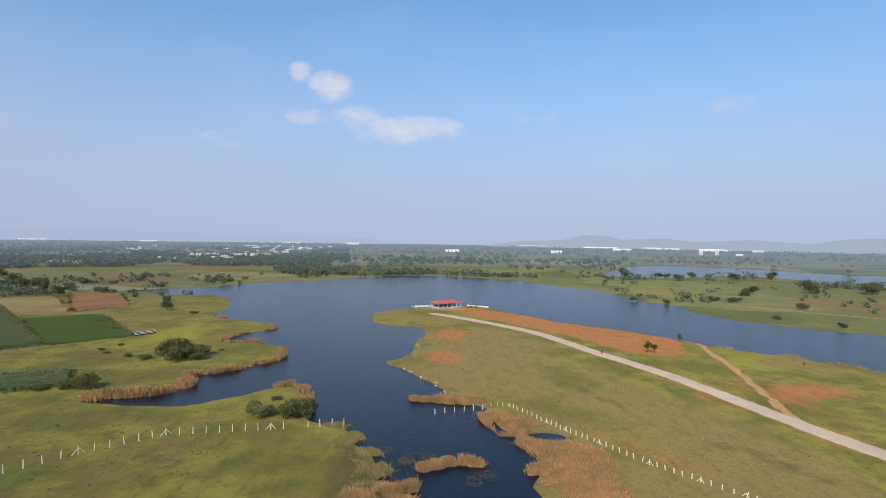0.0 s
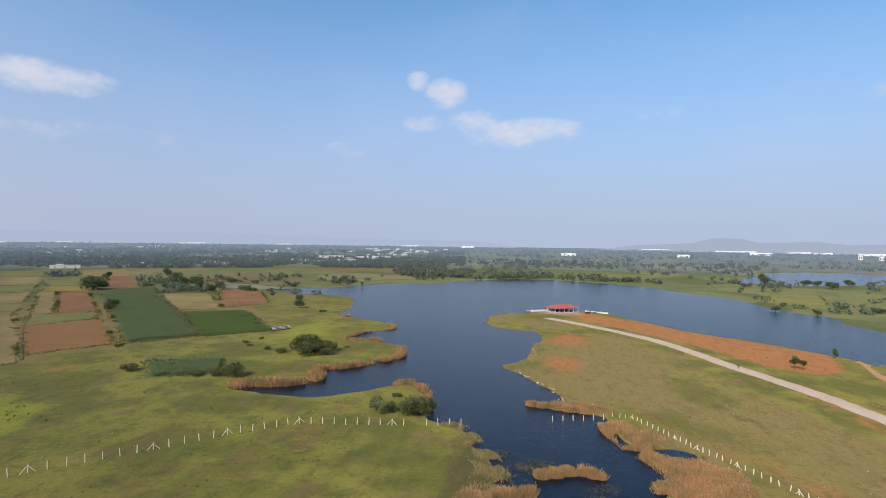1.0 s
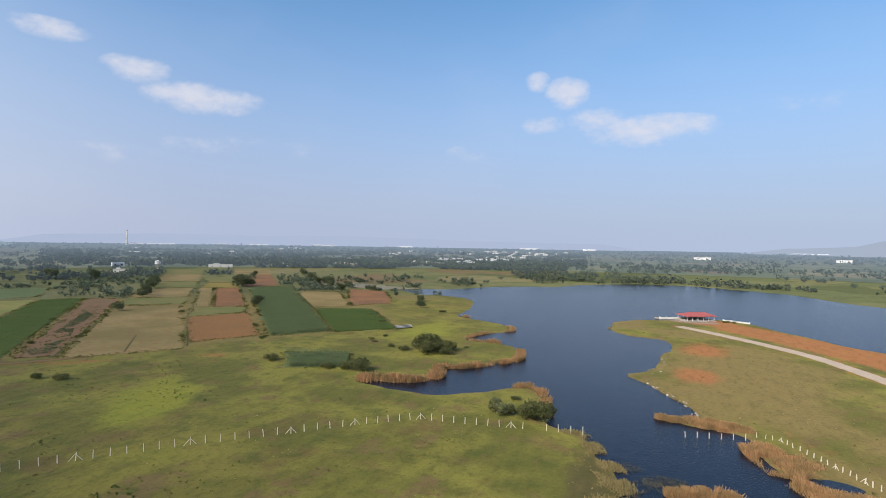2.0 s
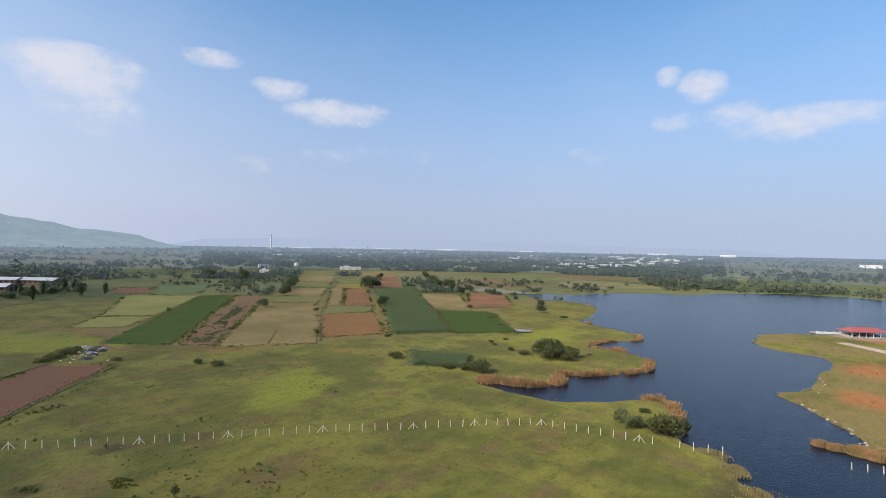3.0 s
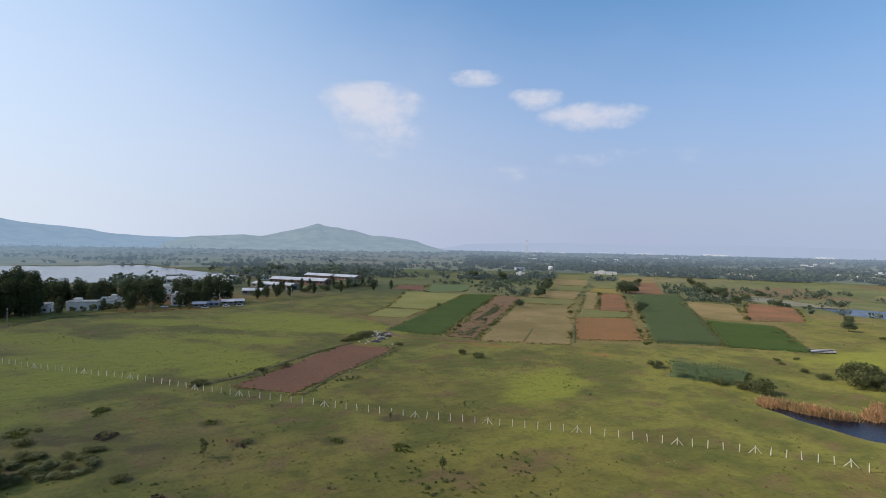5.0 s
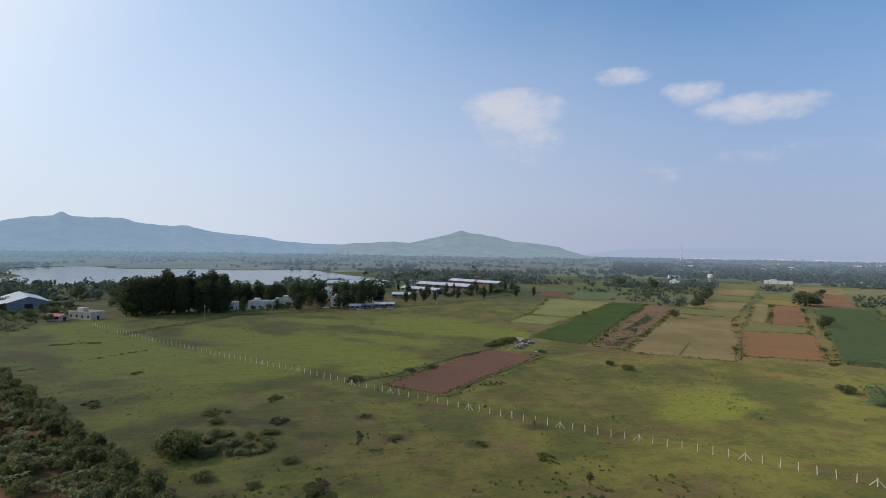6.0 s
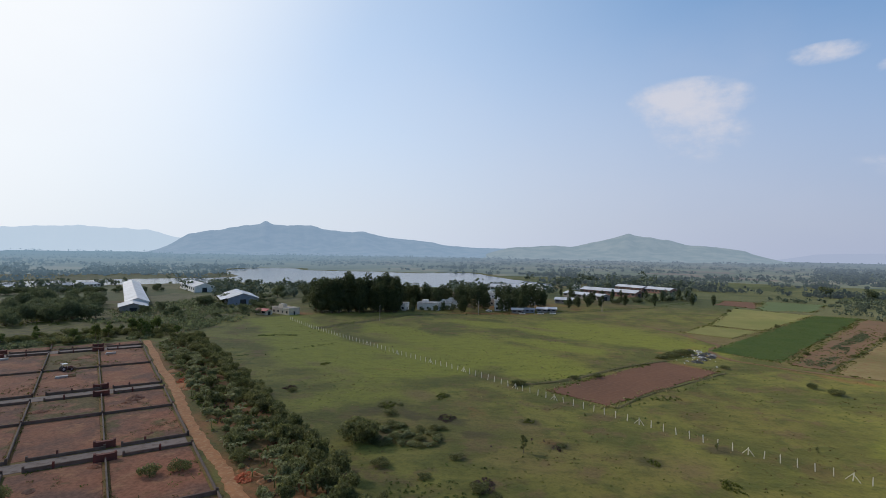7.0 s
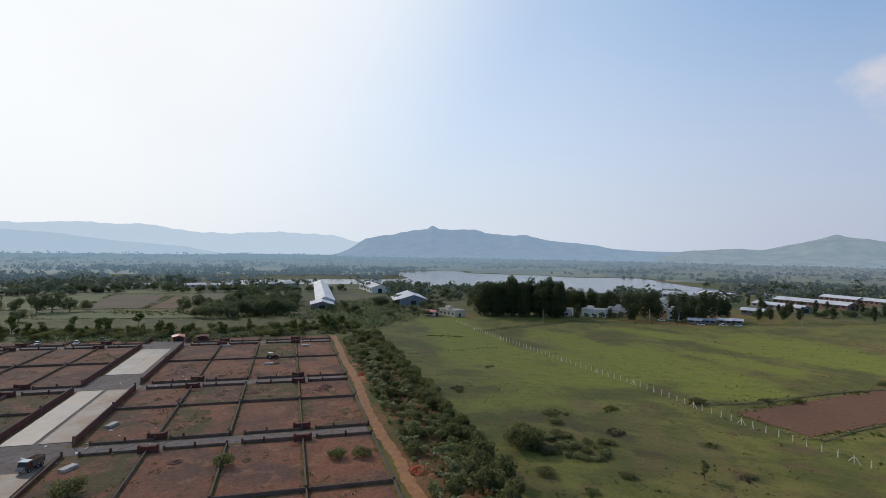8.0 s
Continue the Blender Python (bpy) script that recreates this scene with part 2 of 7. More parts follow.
def ground_material():
    """Pasture that turns to dry grass, lush grass, red laterite soil or dark weeds, where the sheet's own masks say so."""
    m = bpy.data.materials.new("ground")
    m.use_nodes = True
    t = m.node_tree
    p = t.nodes["Principled BSDF"]
    at = node(t, "ShaderNodeNewGeometry").outputs["Position"]
    n100, n25, n6, n1 = (grain(t, at, s, 4.0) for s in (0.011, 0.045, 0.17, 0.9))

    def zone(name, noise, push, low=0.3, high=0.7):
        a = node(t, "ShaderNodeAttribute")
        a.attribute_name = name
        v = calc(t, "ADD", a.outputs["Fac"], calc(t, "MULTIPLY", calc(t, "SUBTRACT", noise, 0.5), push))
        return ramp(t, v, low, high)

    col = blend(t, ramp(t, n25, 0.41, 0.59), (0.112, 0.107, 0.024), (0.192, 0.170, 0.036))
    col = blend(t, calc(t, "MULTIPLY", ramp(t, n100, 0.48, 0.7), 0.8), col, (0.185, 0.145, 0.035))
    col = blend(t, calc(t, "MULTIPLY", ramp(t, grain(t, at, 0.075, 5.0), 0.54, 0.68), 0.7), col, (0.135, 0.09, 0.034))
    col = blend(t, calc(t, "MULTIPLY", ramp(t, n6, 0.5, 0.68), 0.65), col, (0.078, 0.088, 0.019))
    col = blend(t, calc(t, "MULTIPLY", ramp(t, grain(t, at, 0.1, 6.0, 0.65), 0.53, 0.64), 0.75), col, (0.158, 0.102, 0.046))
    col = blend(t, zone("lush", n25, 0.9), col, blend(t, n6, (0.25, 0.236, 0.032), (0.17, 0.172, 0.028)))
    col = blend(t, zone("dry", n25, 0.9), col, blend(t, n6, (0.225, 0.156, 0.060), (0.158, 0.120, 0.040)))
    col = blend(t, zone("weed", n6, 0.8), col, blend(t, n6, (0.062, 0.066, 0.018), (0.115, 0.08, 0.036)))
    col = blend(t, calc(t, "MULTIPLY", zone("dull", n25, 0.4), 0.8), col, parcels(t, at))
    red = calc(t, "ADD", calc(t, "MULTIPLY", n6, 0.5), calc(t, "MULTIPLY", n25, 0.5))
    col = blend(t, calc(t, "MULTIPLY", zone("red", red, 1.6, 0.25, 0.85), 0.9), col, blend(t, n6, (0.37, 0.138, 0.052), (0.27, 0.112, 0.045)))
    col = blend(t, calc(t, "MULTIPLY", ramp(t, n1, 0.49, 0.68), 0.32), col, (0.055, 0.055, 0.014))
    streak = node(t, "ShaderNodeMapping")
    t.links.new(at, streak.inputs[0])
    streak.inputs["Rotation"].default_value = (0, 0, 0.7)
    streak.inputs["Scale"].default_value = (1.0, 0.4, 1.0)
    mottle = grain(t, streak.outputs[0], 0.33, 6.0, 0.68)
    col = blend(t, calc(t, "MULTIPLY", ramp(t, mottle, 0.5, 0.63), 0.55), col, blend(t, 0.45, col, (0.045, 0.055, 0.01)))
    col = blend(t, calc(t, "MULTIPLY", ramp(t, mottle, 0.47, 0.33), 0.3), col, blend(t, 0.6, col, (0.24, 0.215, 0.035)))
    fine = grain(t, at, 2.2, 3.0, 0.7)
    col = blend(t, 1.0, col, blend(t, fine, (0.66, 0.69, 0.70), (1.14, 1.16, 1.2)), "MULTIPLY")
    t.links.new(col, p.inputs["Base Color"])
    p.inputs["Roughness"].default_value = 0.9
    p.inputs["Diffuse Roughness"].default_value = 1.0
    p.inputs["Specular IOR Level"].default_value = 0.15
    b = node(t, "ShaderNodeBump")
    b.inputs["Strength"].default_value, b.inputs["Distance"].default_value = 1.0, 0.35
    t.links.new(calc(t, "ADD", n6, calc(t, "MULTIPLY", n1, 0.5)), b.inputs["Height"])
    t.links.new(b.outputs[0], p.inputs["Normal"])
    return m


def plot_material(name, weedy):
    """Bare building land: brown-red earth with scraped, trodden and weedy patches, no two plots alike."""
    m = bpy.data.materials.new(name)
    m.use_nodes = True
    t = m.node_tree
    p = t.nodes["Principled BSDF"]
    at = node(t, "ShaderNodeNewGeometry").outputs["Position"]
    chance = node(t, "ShaderNodeObjectInfo").outputs["Random"]
    shift = node(t, "ShaderNodeVectorMath")
    shift.operation = "ADD"
    t.links.new(at, shift.inputs[0])
    t.links.new(calc(t, "MULTIPLY", chance, 300.0), shift.inputs[1])
    at = shift.outputs[0]
    broad, patch, clod = grain(t, at, 0.07, 4.0), grain(t, at, 0.22, 6.0, 0.6), grain(t, at, 1.3, 4.0, 0.65)
    col = blend(t, ramp(t, broad, 0.38, 0.62), (0.335, 0.130, 0.068), (0.195, 0.094, 0.062))
    col = blend(t, calc(t, "MULTIPLY", ramp(t, patch, 0.5, 0.68), 0.8), col, (0.40, 0.18, 0.088))
    green = calc(t, "ADD", grain(t, at, 0.13, 6.0, 0.62), calc(t, "MULTIPLY", calc(t, "SUBTRACT", chance, 0.5), 0.16))
    col = blend(t, calc(t, "MULTIPLY", ramp(t, green, 0.55 - weedy, 0.68 - weedy), 0.8), col, blend(t, clod, (0.098, 0.082, 0.030), (0.150, 0.122, 0.040)))
    col = blend(t, 1.0, col, blend(t, ramp(t, clod, 0.3, 0.7), (0.74, 0.72, 0.72), (1.16, 1.16, 1.16)), "MULTIPLY")
    t.links.new(col, p.inputs["Base Color"])
    p.inputs["Roughness"].default_value, p.inputs["Diffuse Roughness"].default_value = 0.95, 1.0
    p.inputs["Specular IOR Level"].default_value = 0.15
    b = node(t, "ShaderNodeBump")
    b.inputs["Strength"].default_value, b.inputs["Distance"].default_value = 1.0, 0.22
    t.links.new(calc(t, "ADD", patch, calc(t, "MULTIPLY", clod, 0.5)), b.inputs["Height"])
    t.links.new(b.outputs[0], p.inputs["Normal"])
    return m


def water_material(name="water", swell=0.09, gloss=0.34):
    m = bpy.data.materials.new(name)
    m.use_nodes = True
    t = m.node_tree
    p = t.nodes["Principled BSDF"]
    at = node(t, "ShaderNodeNewGeometry").outputs["Position"]
    col = blend(t, ramp(t, grain(t, at, 0.02, 3.0), 0.35, 0.7), (0.004, 0.008, 0.018), (0.007, 0.012, 0.023))
    t.links.new(col, p.inputs["Base Color"])
    p.inputs["Roughness"].default_value = 0.16
    p.inputs["IOR"].default_value = 1.29
    p.inputs["Specular IOR Level"].default_value = gloss
    waves = calc(t, "ADD", grain(t, at, 2.2, 2.0), calc(t, "MULTIPLY", grain(t, at, 0.3, 2.0), 0.5))
    b = node(t, "ShaderNodeBump")
    b.inputs["Strength"].default_value, b.inputs["Distance"].default_value = 1.0, swell
    t.links.new(waves, b.inputs["Height"])
    t.links.new(b.outputs[0], p.inputs["Normal"])
    return m


GROUND, WATER = ground_material(), water_material()
LEAF = material("leaf_green", ((0.065, 0.095, 0.022), (0.105, 0.13, 0.032)), 0.15, 1.5, 0.75, vary=0.35, thin=0.42)
LEAF_DARK = material("leaf_dark", ((0.112, 0.123, 0.044), (0.172, 0.170, 0.064)), 0.15, 1.5, 0.75, vary=0.35, thin=0.48)
LEAF_GROVE = material("leaf_grove", ((0.046, 0.062, 0.025), (0.078, 0.092, 0.036)), 0.15, 1.5, 0.75, vary=0.35, thin=0.35)
# paler, greyer green: the haze over these trees is put into the leaf colour
LEAF_MID = material("leaf_hazed", ((0.108, 0.130, 0.064), (0.152, 0.170, 0.084)), 0.05, 1.0, 0.8, vary=0.3, thin=0.42)
LEAF_PALE = material("leaf_pale", ((0.26, 0.26, 0.125), (0.15, 0.165, 0.055)), 0.3, 1.5, 0.7, vary=0.35, thin=0.42)
# pale bluish leaf colour and sheen that imitate haze on trees farther off
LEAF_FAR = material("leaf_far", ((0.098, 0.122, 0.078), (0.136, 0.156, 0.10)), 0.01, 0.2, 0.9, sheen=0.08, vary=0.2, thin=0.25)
BARK = material("bark", ((0.10, 0.075, 0.05), (0.17, 0.13, 0.09)), 2.0, 9.0, 0.9, relief=0.03)
BRUSH = material("dead_brush", ((0.085, 0.055, 0.045), (0.13, 0.085, 0.055)), 0.5, 3.0, 0.9, vary=0.4)
REED = material("reed", ((0.53, 0.30, 0.145), (0.33, 0.225, 0.10)), 0.22, 1.0, 0.8, vary=0.35, thin=0.25)
GRASS_DRY = material("dry_grass_blades", ((0.34, 0.26, 0.115), (0.25, 0.21, 0.085)), 0.03, 0.3, 0.8, vary=0.25, thin=0.15)
REED_GREEN = material("water_weed", ((0.15, 0.125, 0.075), (0.10, 0.10, 0.055)), 0.2, 1.0, 0.8, vary=0.4)
CONCRETE = material("post_concrete", ((0.60, 0.535, 0.42), (0.71, 0.645, 0.53)), 1.5, 12.0, 0.8, relief=0.01)
SLAB = material("slab_concrete", ((0.42, 0.385, 0.35), (0.30, 0.25, 0.215), (0.47, 0.44, 0.41)), 0.22, 1.1, 0.75, relief=0.01)
ROADSLAB = material("road_slab", ((0.275, 0.245, 0.225), (0.195, 0.16, 0.135), (0.25, 0.21, 0.18)), 0.12, 0.5, 0.6)


def dusted(m, dust, low, high):
    """From piece to piece more or less dust lies on a material."""
    t = m.node_tree
    base = t.nodes["Principled BSDF"].inputs["Base Color"]
    col = base.links[0].from_socket
    chance = node(t, "ShaderNodeObjectInfo").outputs["Random"]
    at = node(t, "ShaderNodeNewGeometry").outputs["Position"]
    t.links.new(blend(t, ramp(t, calc(t, "ADD", calc(t, "MULTIPLY", chance, 0.6), grain(t, at, 0.35, 5.0)), low, high), col, dust), base)


dusted(ROADSLAB, (0.27, 0.185, 0.13), 0.72, 1.3)
SLAB_DUSTY = material("slab_dusty", ((0.30, 0.26, 0.225), (0.21, 0.115, 0.062), (0.25, 0.175, 0.125)), 0.14, 0.6, 0.7)
GRAVEL = material("gravel_road", ((0.37, 0.29, 0.23), (0.29, 0.23, 0.18), (0.41, 0.34, 0.27)), 0.12, 2.5, 0.95, relief=0.02, sheen=0.03)
TRACK = material("laterite_track", ((0.50, 0.215, 0.082), (0.36, 0.15, 0.06), (0.50, 0.27, 0.125)), 0.35, 1.2, 0.95, relief=0.05)
LANE = material("lane_dust", ((0.225, 0.150, 0.113), (0.285, 0.205, 0.163), (0.17, 0.105, 0.076)), 0.16, 0.7, 0.95, relief=0.04)
WALLSTONE = material("plot_wall_stone", ((0.135, 0.09, 0.066), (0.19, 0.13, 0.098)), 0.8, 4.0, 0.95, relief=0.04)
REDBRICK = material("red_masonry", ((0.15, 0.052, 0.038), (0.10, 0.04, 0.032)), 0.8, 5.0, 0.9, relief=0.03)
SOIL_RED = material("soil_red", ((0.216, 0.092, 0.040), (0.128, 0.068, 0.032), (0.20, 0.120, 0.049)), 0.03, 0.4, 0.95, relief=0.12, contrast=0.3)
SOIL_ORANGE = material("soil_orange", ((0.215, 0.097, 0.032), (0.16, 0.082, 0.029), (0.178, 0.108, 0.038)), 0.04, 0.4, 0.95, relief=0.12)
SOIL_PLOUGH = material("soil_ploughed", ((0.158, 0.072, 0.038), (0.126, 0.060, 0.033), (0.178, 0.083, 0.043)), 0.06, 0.8, 0.95, relief=0.12)
SOIL_PLOT, SOIL_PLOT_GRASSY, SOIL_PLOT_GREEN = plot_material("soil_plot", 0.0), plot_material("soil_plot_grassy", 0.1), plot_material("soil_plot_green", 0.22)
WEEDS = material("pasture_weeds", ((0.085, 0.10, 0.018), (0.125, 0.13, 0.022)), 0.05, 0.5, 0.8, vary=0.3, thin=0.3)
WEEDS_BROWN = material("withered_weeds", ((0.14, 0.095, 0.04), (0.19, 0.135, 0.06)), 0.05, 0.5, 0.85, vary=0.35, thin=0.2)
SOIL_BROWN = material("soil_brown", ((0.185, 0.098, 0.05), (0.135, 0.08, 0.042), (0.13, 0.105, 0.04)), 0.05, 0.3, 0.95, relief=0.12)
PALE_GRASS = material("pale_grass_field", ((0.235, 0.205, 0.060), (0.150, 0.156, 0.034), (0.19, 0.168, 0.046)), 0.025, 0.2, 0.95, relief=0.08)
BRICKWALL = material("brick_wall", ((0.22, 0.115, 0.09), (0.28, 0.17, 0.14)), 0.3, 3.0, 0.9)
STUBBLE = material("stubble", ((0.225, 0.165, 0.066), (0.148, 0.118, 0.04), (0.19, 0.105, 0.045)), 0.028, 0.35, 0.95, relief=0.1, contrast=0.25)
STUBBLE_GREEN = material("stubble_green", ((0.105, 0.122, 0.03), (0.165, 0.138, 0.045), (0.13, 0.10, 0.038)), 0.03, 0.35, 0.95, relief=0.1, contrast=0.3)
MEADOW = material("meadow", ((0.135, 0.150, 0.040), (0.185, 0.178, 0.052), (0.15, 0.13, 0.05)), 0.03, 0.3, 0.95, relief=0.1, contrast=0.3)
MUSTARD = material("yellow_crop", ((0.215, 0.155, 0.033), (0.163, 0.126, 0.030)), 0.05, 0.5, 0.95, relief=0.1)
CROP = material("crop_green", ((0.092, 0.142, 0.028), (0.118, 0.158, 0.033)), 0.06, 0.8, 0.8, relief=0.1, vary=0.04, thin=0.25)
CROP_BLUE = material("crop_tall", ((0.142, 0.176, 0.066), (0.122, 0.156, 0.055)), 0.06, 0.8, 0.8, relief=0.1, vary=0.04, thin=0.25)
WHITE = material("white_wall", ((0.78, 0.76, 0.72), (0.66, 0.63, 0.58)), 0.4, 3.0, 0.8)
CREAM = material("cream_wall", ((0.62, 0.55, 0.44), (0.5, 0.44, 0.35)), 0.4, 3.0, 0.85)
GREYWALL = material("grey_wall", ((0.30, 0.27, 0.24), (0.22, 0.20, 0.18)), 0.4, 3.0, 0.9)
MUD = material("lake_mud", ((0.195, 0.172, 0.12), (0.15, 0.142, 0.07), (0.215, 0.19, 0.145)), 0.02, 0.2, 0.8)
BANK = material("bank_earth", ((0.12, 0.10, 0.036), (0.075, 0.075, 0.022), (0.17, 0.12, 0.055)), 0.3, 1.5, 0.95, relief=0.1)
PATH_EARTH = material("path_earth", ((0.33, 0.19, 0.10), (0.26, 0.16, 0.08)), 0.3, 1.2, 0.95)
BLUE = material("blue_sheet", ((0.27, 0.295, 0.345), (0.21, 0.23, 0.27)), 0.4, 3.0, 0.55)
ROOF_PALE = material("pale_sheet_roof", ((0.58, 0.58, 0.60), (0.44, 0.43, 0.44)), 0.15, 2.0, 0.5)
ROOF_GREY = material("cement_sheet_roof", ((0.42, 0.39, 0.37), (0.33, 0.31, 0.29)), 0.15, 2.0, 0.8)
ROOF_RED = material("red_sheet_roof", ((0.44, 0.11, 0.095), (0.36, 0.095, 0.08)), 0.3, 2.0, 0.5)
DARK = material("dark_opening", ((0.03, 0.03, 0.032), (0.05, 0.045, 0.04)), 1.0, 4.0, 0.6)
BRICK_NEW = material("new_red_brick", ((0.46, 0.135, 0.055), (0.36, 0.10, 0.045)), 0.8, 5.0, 0.9, vary=0.3)
TYRE = material("tyre_rubber", ((0.03, 0.03, 0.03), (0.045, 0.042, 0.04)), 2.0, 9.0, 0.85)
STEEL = material("galvanised_steel", ((0.42, 0.42, 0.42), (0.33, 0.33, 0.33)), 1.0, 6.0, 0.5, metal=0.6)
# the hills' blue haze is emission mixed into their materials
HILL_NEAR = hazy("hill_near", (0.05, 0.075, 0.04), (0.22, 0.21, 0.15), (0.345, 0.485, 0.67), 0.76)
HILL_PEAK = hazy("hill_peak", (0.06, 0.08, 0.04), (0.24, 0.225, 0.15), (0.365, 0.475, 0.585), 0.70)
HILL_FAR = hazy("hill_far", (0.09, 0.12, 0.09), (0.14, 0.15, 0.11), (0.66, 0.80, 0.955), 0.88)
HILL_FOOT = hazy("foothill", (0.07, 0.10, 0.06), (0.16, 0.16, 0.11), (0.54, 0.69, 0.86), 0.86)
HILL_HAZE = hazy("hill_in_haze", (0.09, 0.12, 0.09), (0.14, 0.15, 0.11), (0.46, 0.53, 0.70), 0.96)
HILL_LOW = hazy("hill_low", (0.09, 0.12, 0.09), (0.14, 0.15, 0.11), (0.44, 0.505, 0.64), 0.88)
FAR_WHITE = material("far_white_wall", ((0.78, 0.78, 0.78), (0.60, 0.60, 0.61)), 0.05, 0.3, 0.9)
# woods from some 650 m out, and the plain, with haze painted in as emission
WOOD_MID = painted_haze("mid_woodland", (0.050, 0.066, 0.030), (0.085, 0.098, 0.045))
WOOD_FAR = painted_haze("far_woodland", (0.040, 0.054, 0.027), (0.064, 0.076, 0.038))
PLAIN_FAR = painted_haze("far_plain", (0.05, 0.065, 0.028), (0.105, 0.098, 0.045), True)
WATER_CALM = water_material("calm_water", 0.012, 0.6)

# ---- shapes ----
class Shape:
    """Corners and faces of one mesh, gathered piece by piece."""

    def __init__(self):
        self.v, self.f = [], []

    def add(self, verts, faces):
        k = len(self.v)
        self.v += [tuple(p) for p in verts]
        self.f += [tuple(k + i for i in q) for q in faces]
        return self

    def box(self, x0, y0, z0, x1, y1, z1, m=None, bevel=0.0):
        """A box; with a bevel its upper edges are drawn in."""
        b = bevel
        pts = [(x0, y0, z0), (x1, y0, z0), (x1, y1, z0), (x0, y1, z0)]
        quads = [(3, 2, 1, 0), (0, 1, 5, 4), (1, 2, 6, 5), (2, 3, 7, 6), (3, 0, 4, 7)]
        pts += [(x0, y0, z1 - b), (x1, y0, z1 - b), (x1, y1, z1 - b), (x0, y1, z1 - b)]
        if b:
            pts += [(x0 + b, y0 + b, z1), (x1 - b, y0 + b, z1), (x1 - b, y1 - b, z1), (x0 + b, y1 - b, z1)]
            quads += [(4, 5, 9, 8), (5, 6, 10, 9), (6, 7, 11, 10), (7, 4, 8, 11), (8, 9, 10, 11)]
        else:
            quads += [(4, 5, 6, 7)]
        if m is not None:
            pts = [m @ Vector(p) for p in pts]
        return self.add(pts, quads)

    def tube(self, a, b, r0, r1, n=7):
        """A tapered limb from a to b."""
        a, b = Vector(a), Vector(b)
        d = (b - a).normalized()
        s = d.orthogonal().normalized()
        u = d.cross(s)
        pts = []
        for c, r in ((a, r0), (b, r1)):
            pts += [c + r * (math.cos(math.tau * i / n) * s + math.sin(math.tau * i / n) * u) for i in range(n)]
        quads = [(i, (i + 1) % n, n + (i + 1) % n, n + i) for i in range(n)]
        return self.add(pts, quads + [tuple(range(n - 1, -1, -1)), tuple(range(n, 2 * n))])

    def mesh(self, name, mat, smooth=False):
        me = bpy.data.meshes.new(name)
        me.from_pydata(self.v, [], self.f)
        me.materials.append(mat)
        if smooth:
            me.shade_smooth()
        return me


def quads_mesh(name, verts, quads, mat, smooth=False):
    """A mesh from arrays of corners and four-sided faces."""
    me = bpy.data.meshes.new(name)
    n = len(quads)
    me.vertices.add(len(verts))
    me.vertices.foreach_set("co", np.asarray(verts, np.float32).ravel())
    me.loops.add(4 * n)
    me.loops.foreach_set("vertex_index", np.asarray(quads, np.int32).ravel())
    me.polygons.add(n)
    me.polygons.foreach_set("loop_start", np.arange(0, 4 * n, 4, dtype=np.int32))
    me.polygons.foreach_set("use_smooth", np.full(n, smooth))
    me.update(calc_edges=True)
    me.materials.append(mat)
    return me


def part(name, shape, mat, parent=None, label="", smooth=False):
    """One mesh object, under a thing or under a part."""
    ob = new(name, shape.mesh(name, mat, smooth) if isinstance(shape, Shape) else shape)
    if parent is not None:
        ob.parent = parent
    if label:
        tagged(ob, label)
    return ob


def thing(name, m, label, category, group="", kind=""):
    """The Empty at the base of a thing that has parts."""
    ob = new(name)
    ob.matrix_basis = m
    ob.empty_display_size = 0.5
    return tagged(ob, label, category, group, kind)


def lattice(ix, iy, seed):
    h = (ix * 374761393 + iy * 668265263 + seed * 1442695041) & 0x7FFFFFFF
    h = ((h ^ (h >> 13)) * 1274126177) & 0x7FFFFFFF
    return ((h ^ (h >> 16)) & 0xFFFF) / 65535.0


def cloudy(x, y, size, seed=0, octaves=3):
    """Smooth noise from 0 to 1 over the plan; size in metres."""
    out, amp, tot = 0.0, 1.0, 0.0
    for o in range(octaves):
        u, v = np.asarray(x) / size + 1000, np.asarray(y) / size + 1000
        iu, iv = np.floor(u).astype(np.int64), np.floor(v).astype(np.int64)
        fu, fv = u - iu, v - iv
        fu, fv = fu * fu * (3 - 2 * fu), fv * fv * (3 - 2 * fv)
        a = lattice(iu, iv, seed + o) * (1 - fu) + lattice(iu + 1, iv, seed + o) * fu
        b = lattice(iu, iv + 1, seed + o) * (1 - fu) + lattice(iu + 1, iv + 1, seed + o) * fu
        out = out + amp * (a * (1 - fv) + b * fv)
        tot += amp
        amp, size = amp * 0.5, size * 0.5
    return out / tot


def rounded(points, steps=4, closed=True):
    """A smooth curve through the points (Catmull-Rom)."""
    p = np.asarray(points, float)
    n = len(p)
    out = []
    for i in range(n if closed else n - 1):
        a, b, c, d = (p[(i + k) % n] if closed else p[min(max(i + k, 0), n - 1)] for k in (-1, 0, 1, 2))
        for s in range(steps):
            t = s / steps
            out.append(0.5 * ((2 * b) + (c - a) * t + (2 * a - 5 * b + 4 * c - d) * t * t + (3 * b - a - 3 * c + d) * t ** 3))
    if not closed:
        out.append(p[-1])
    return np.array(out)


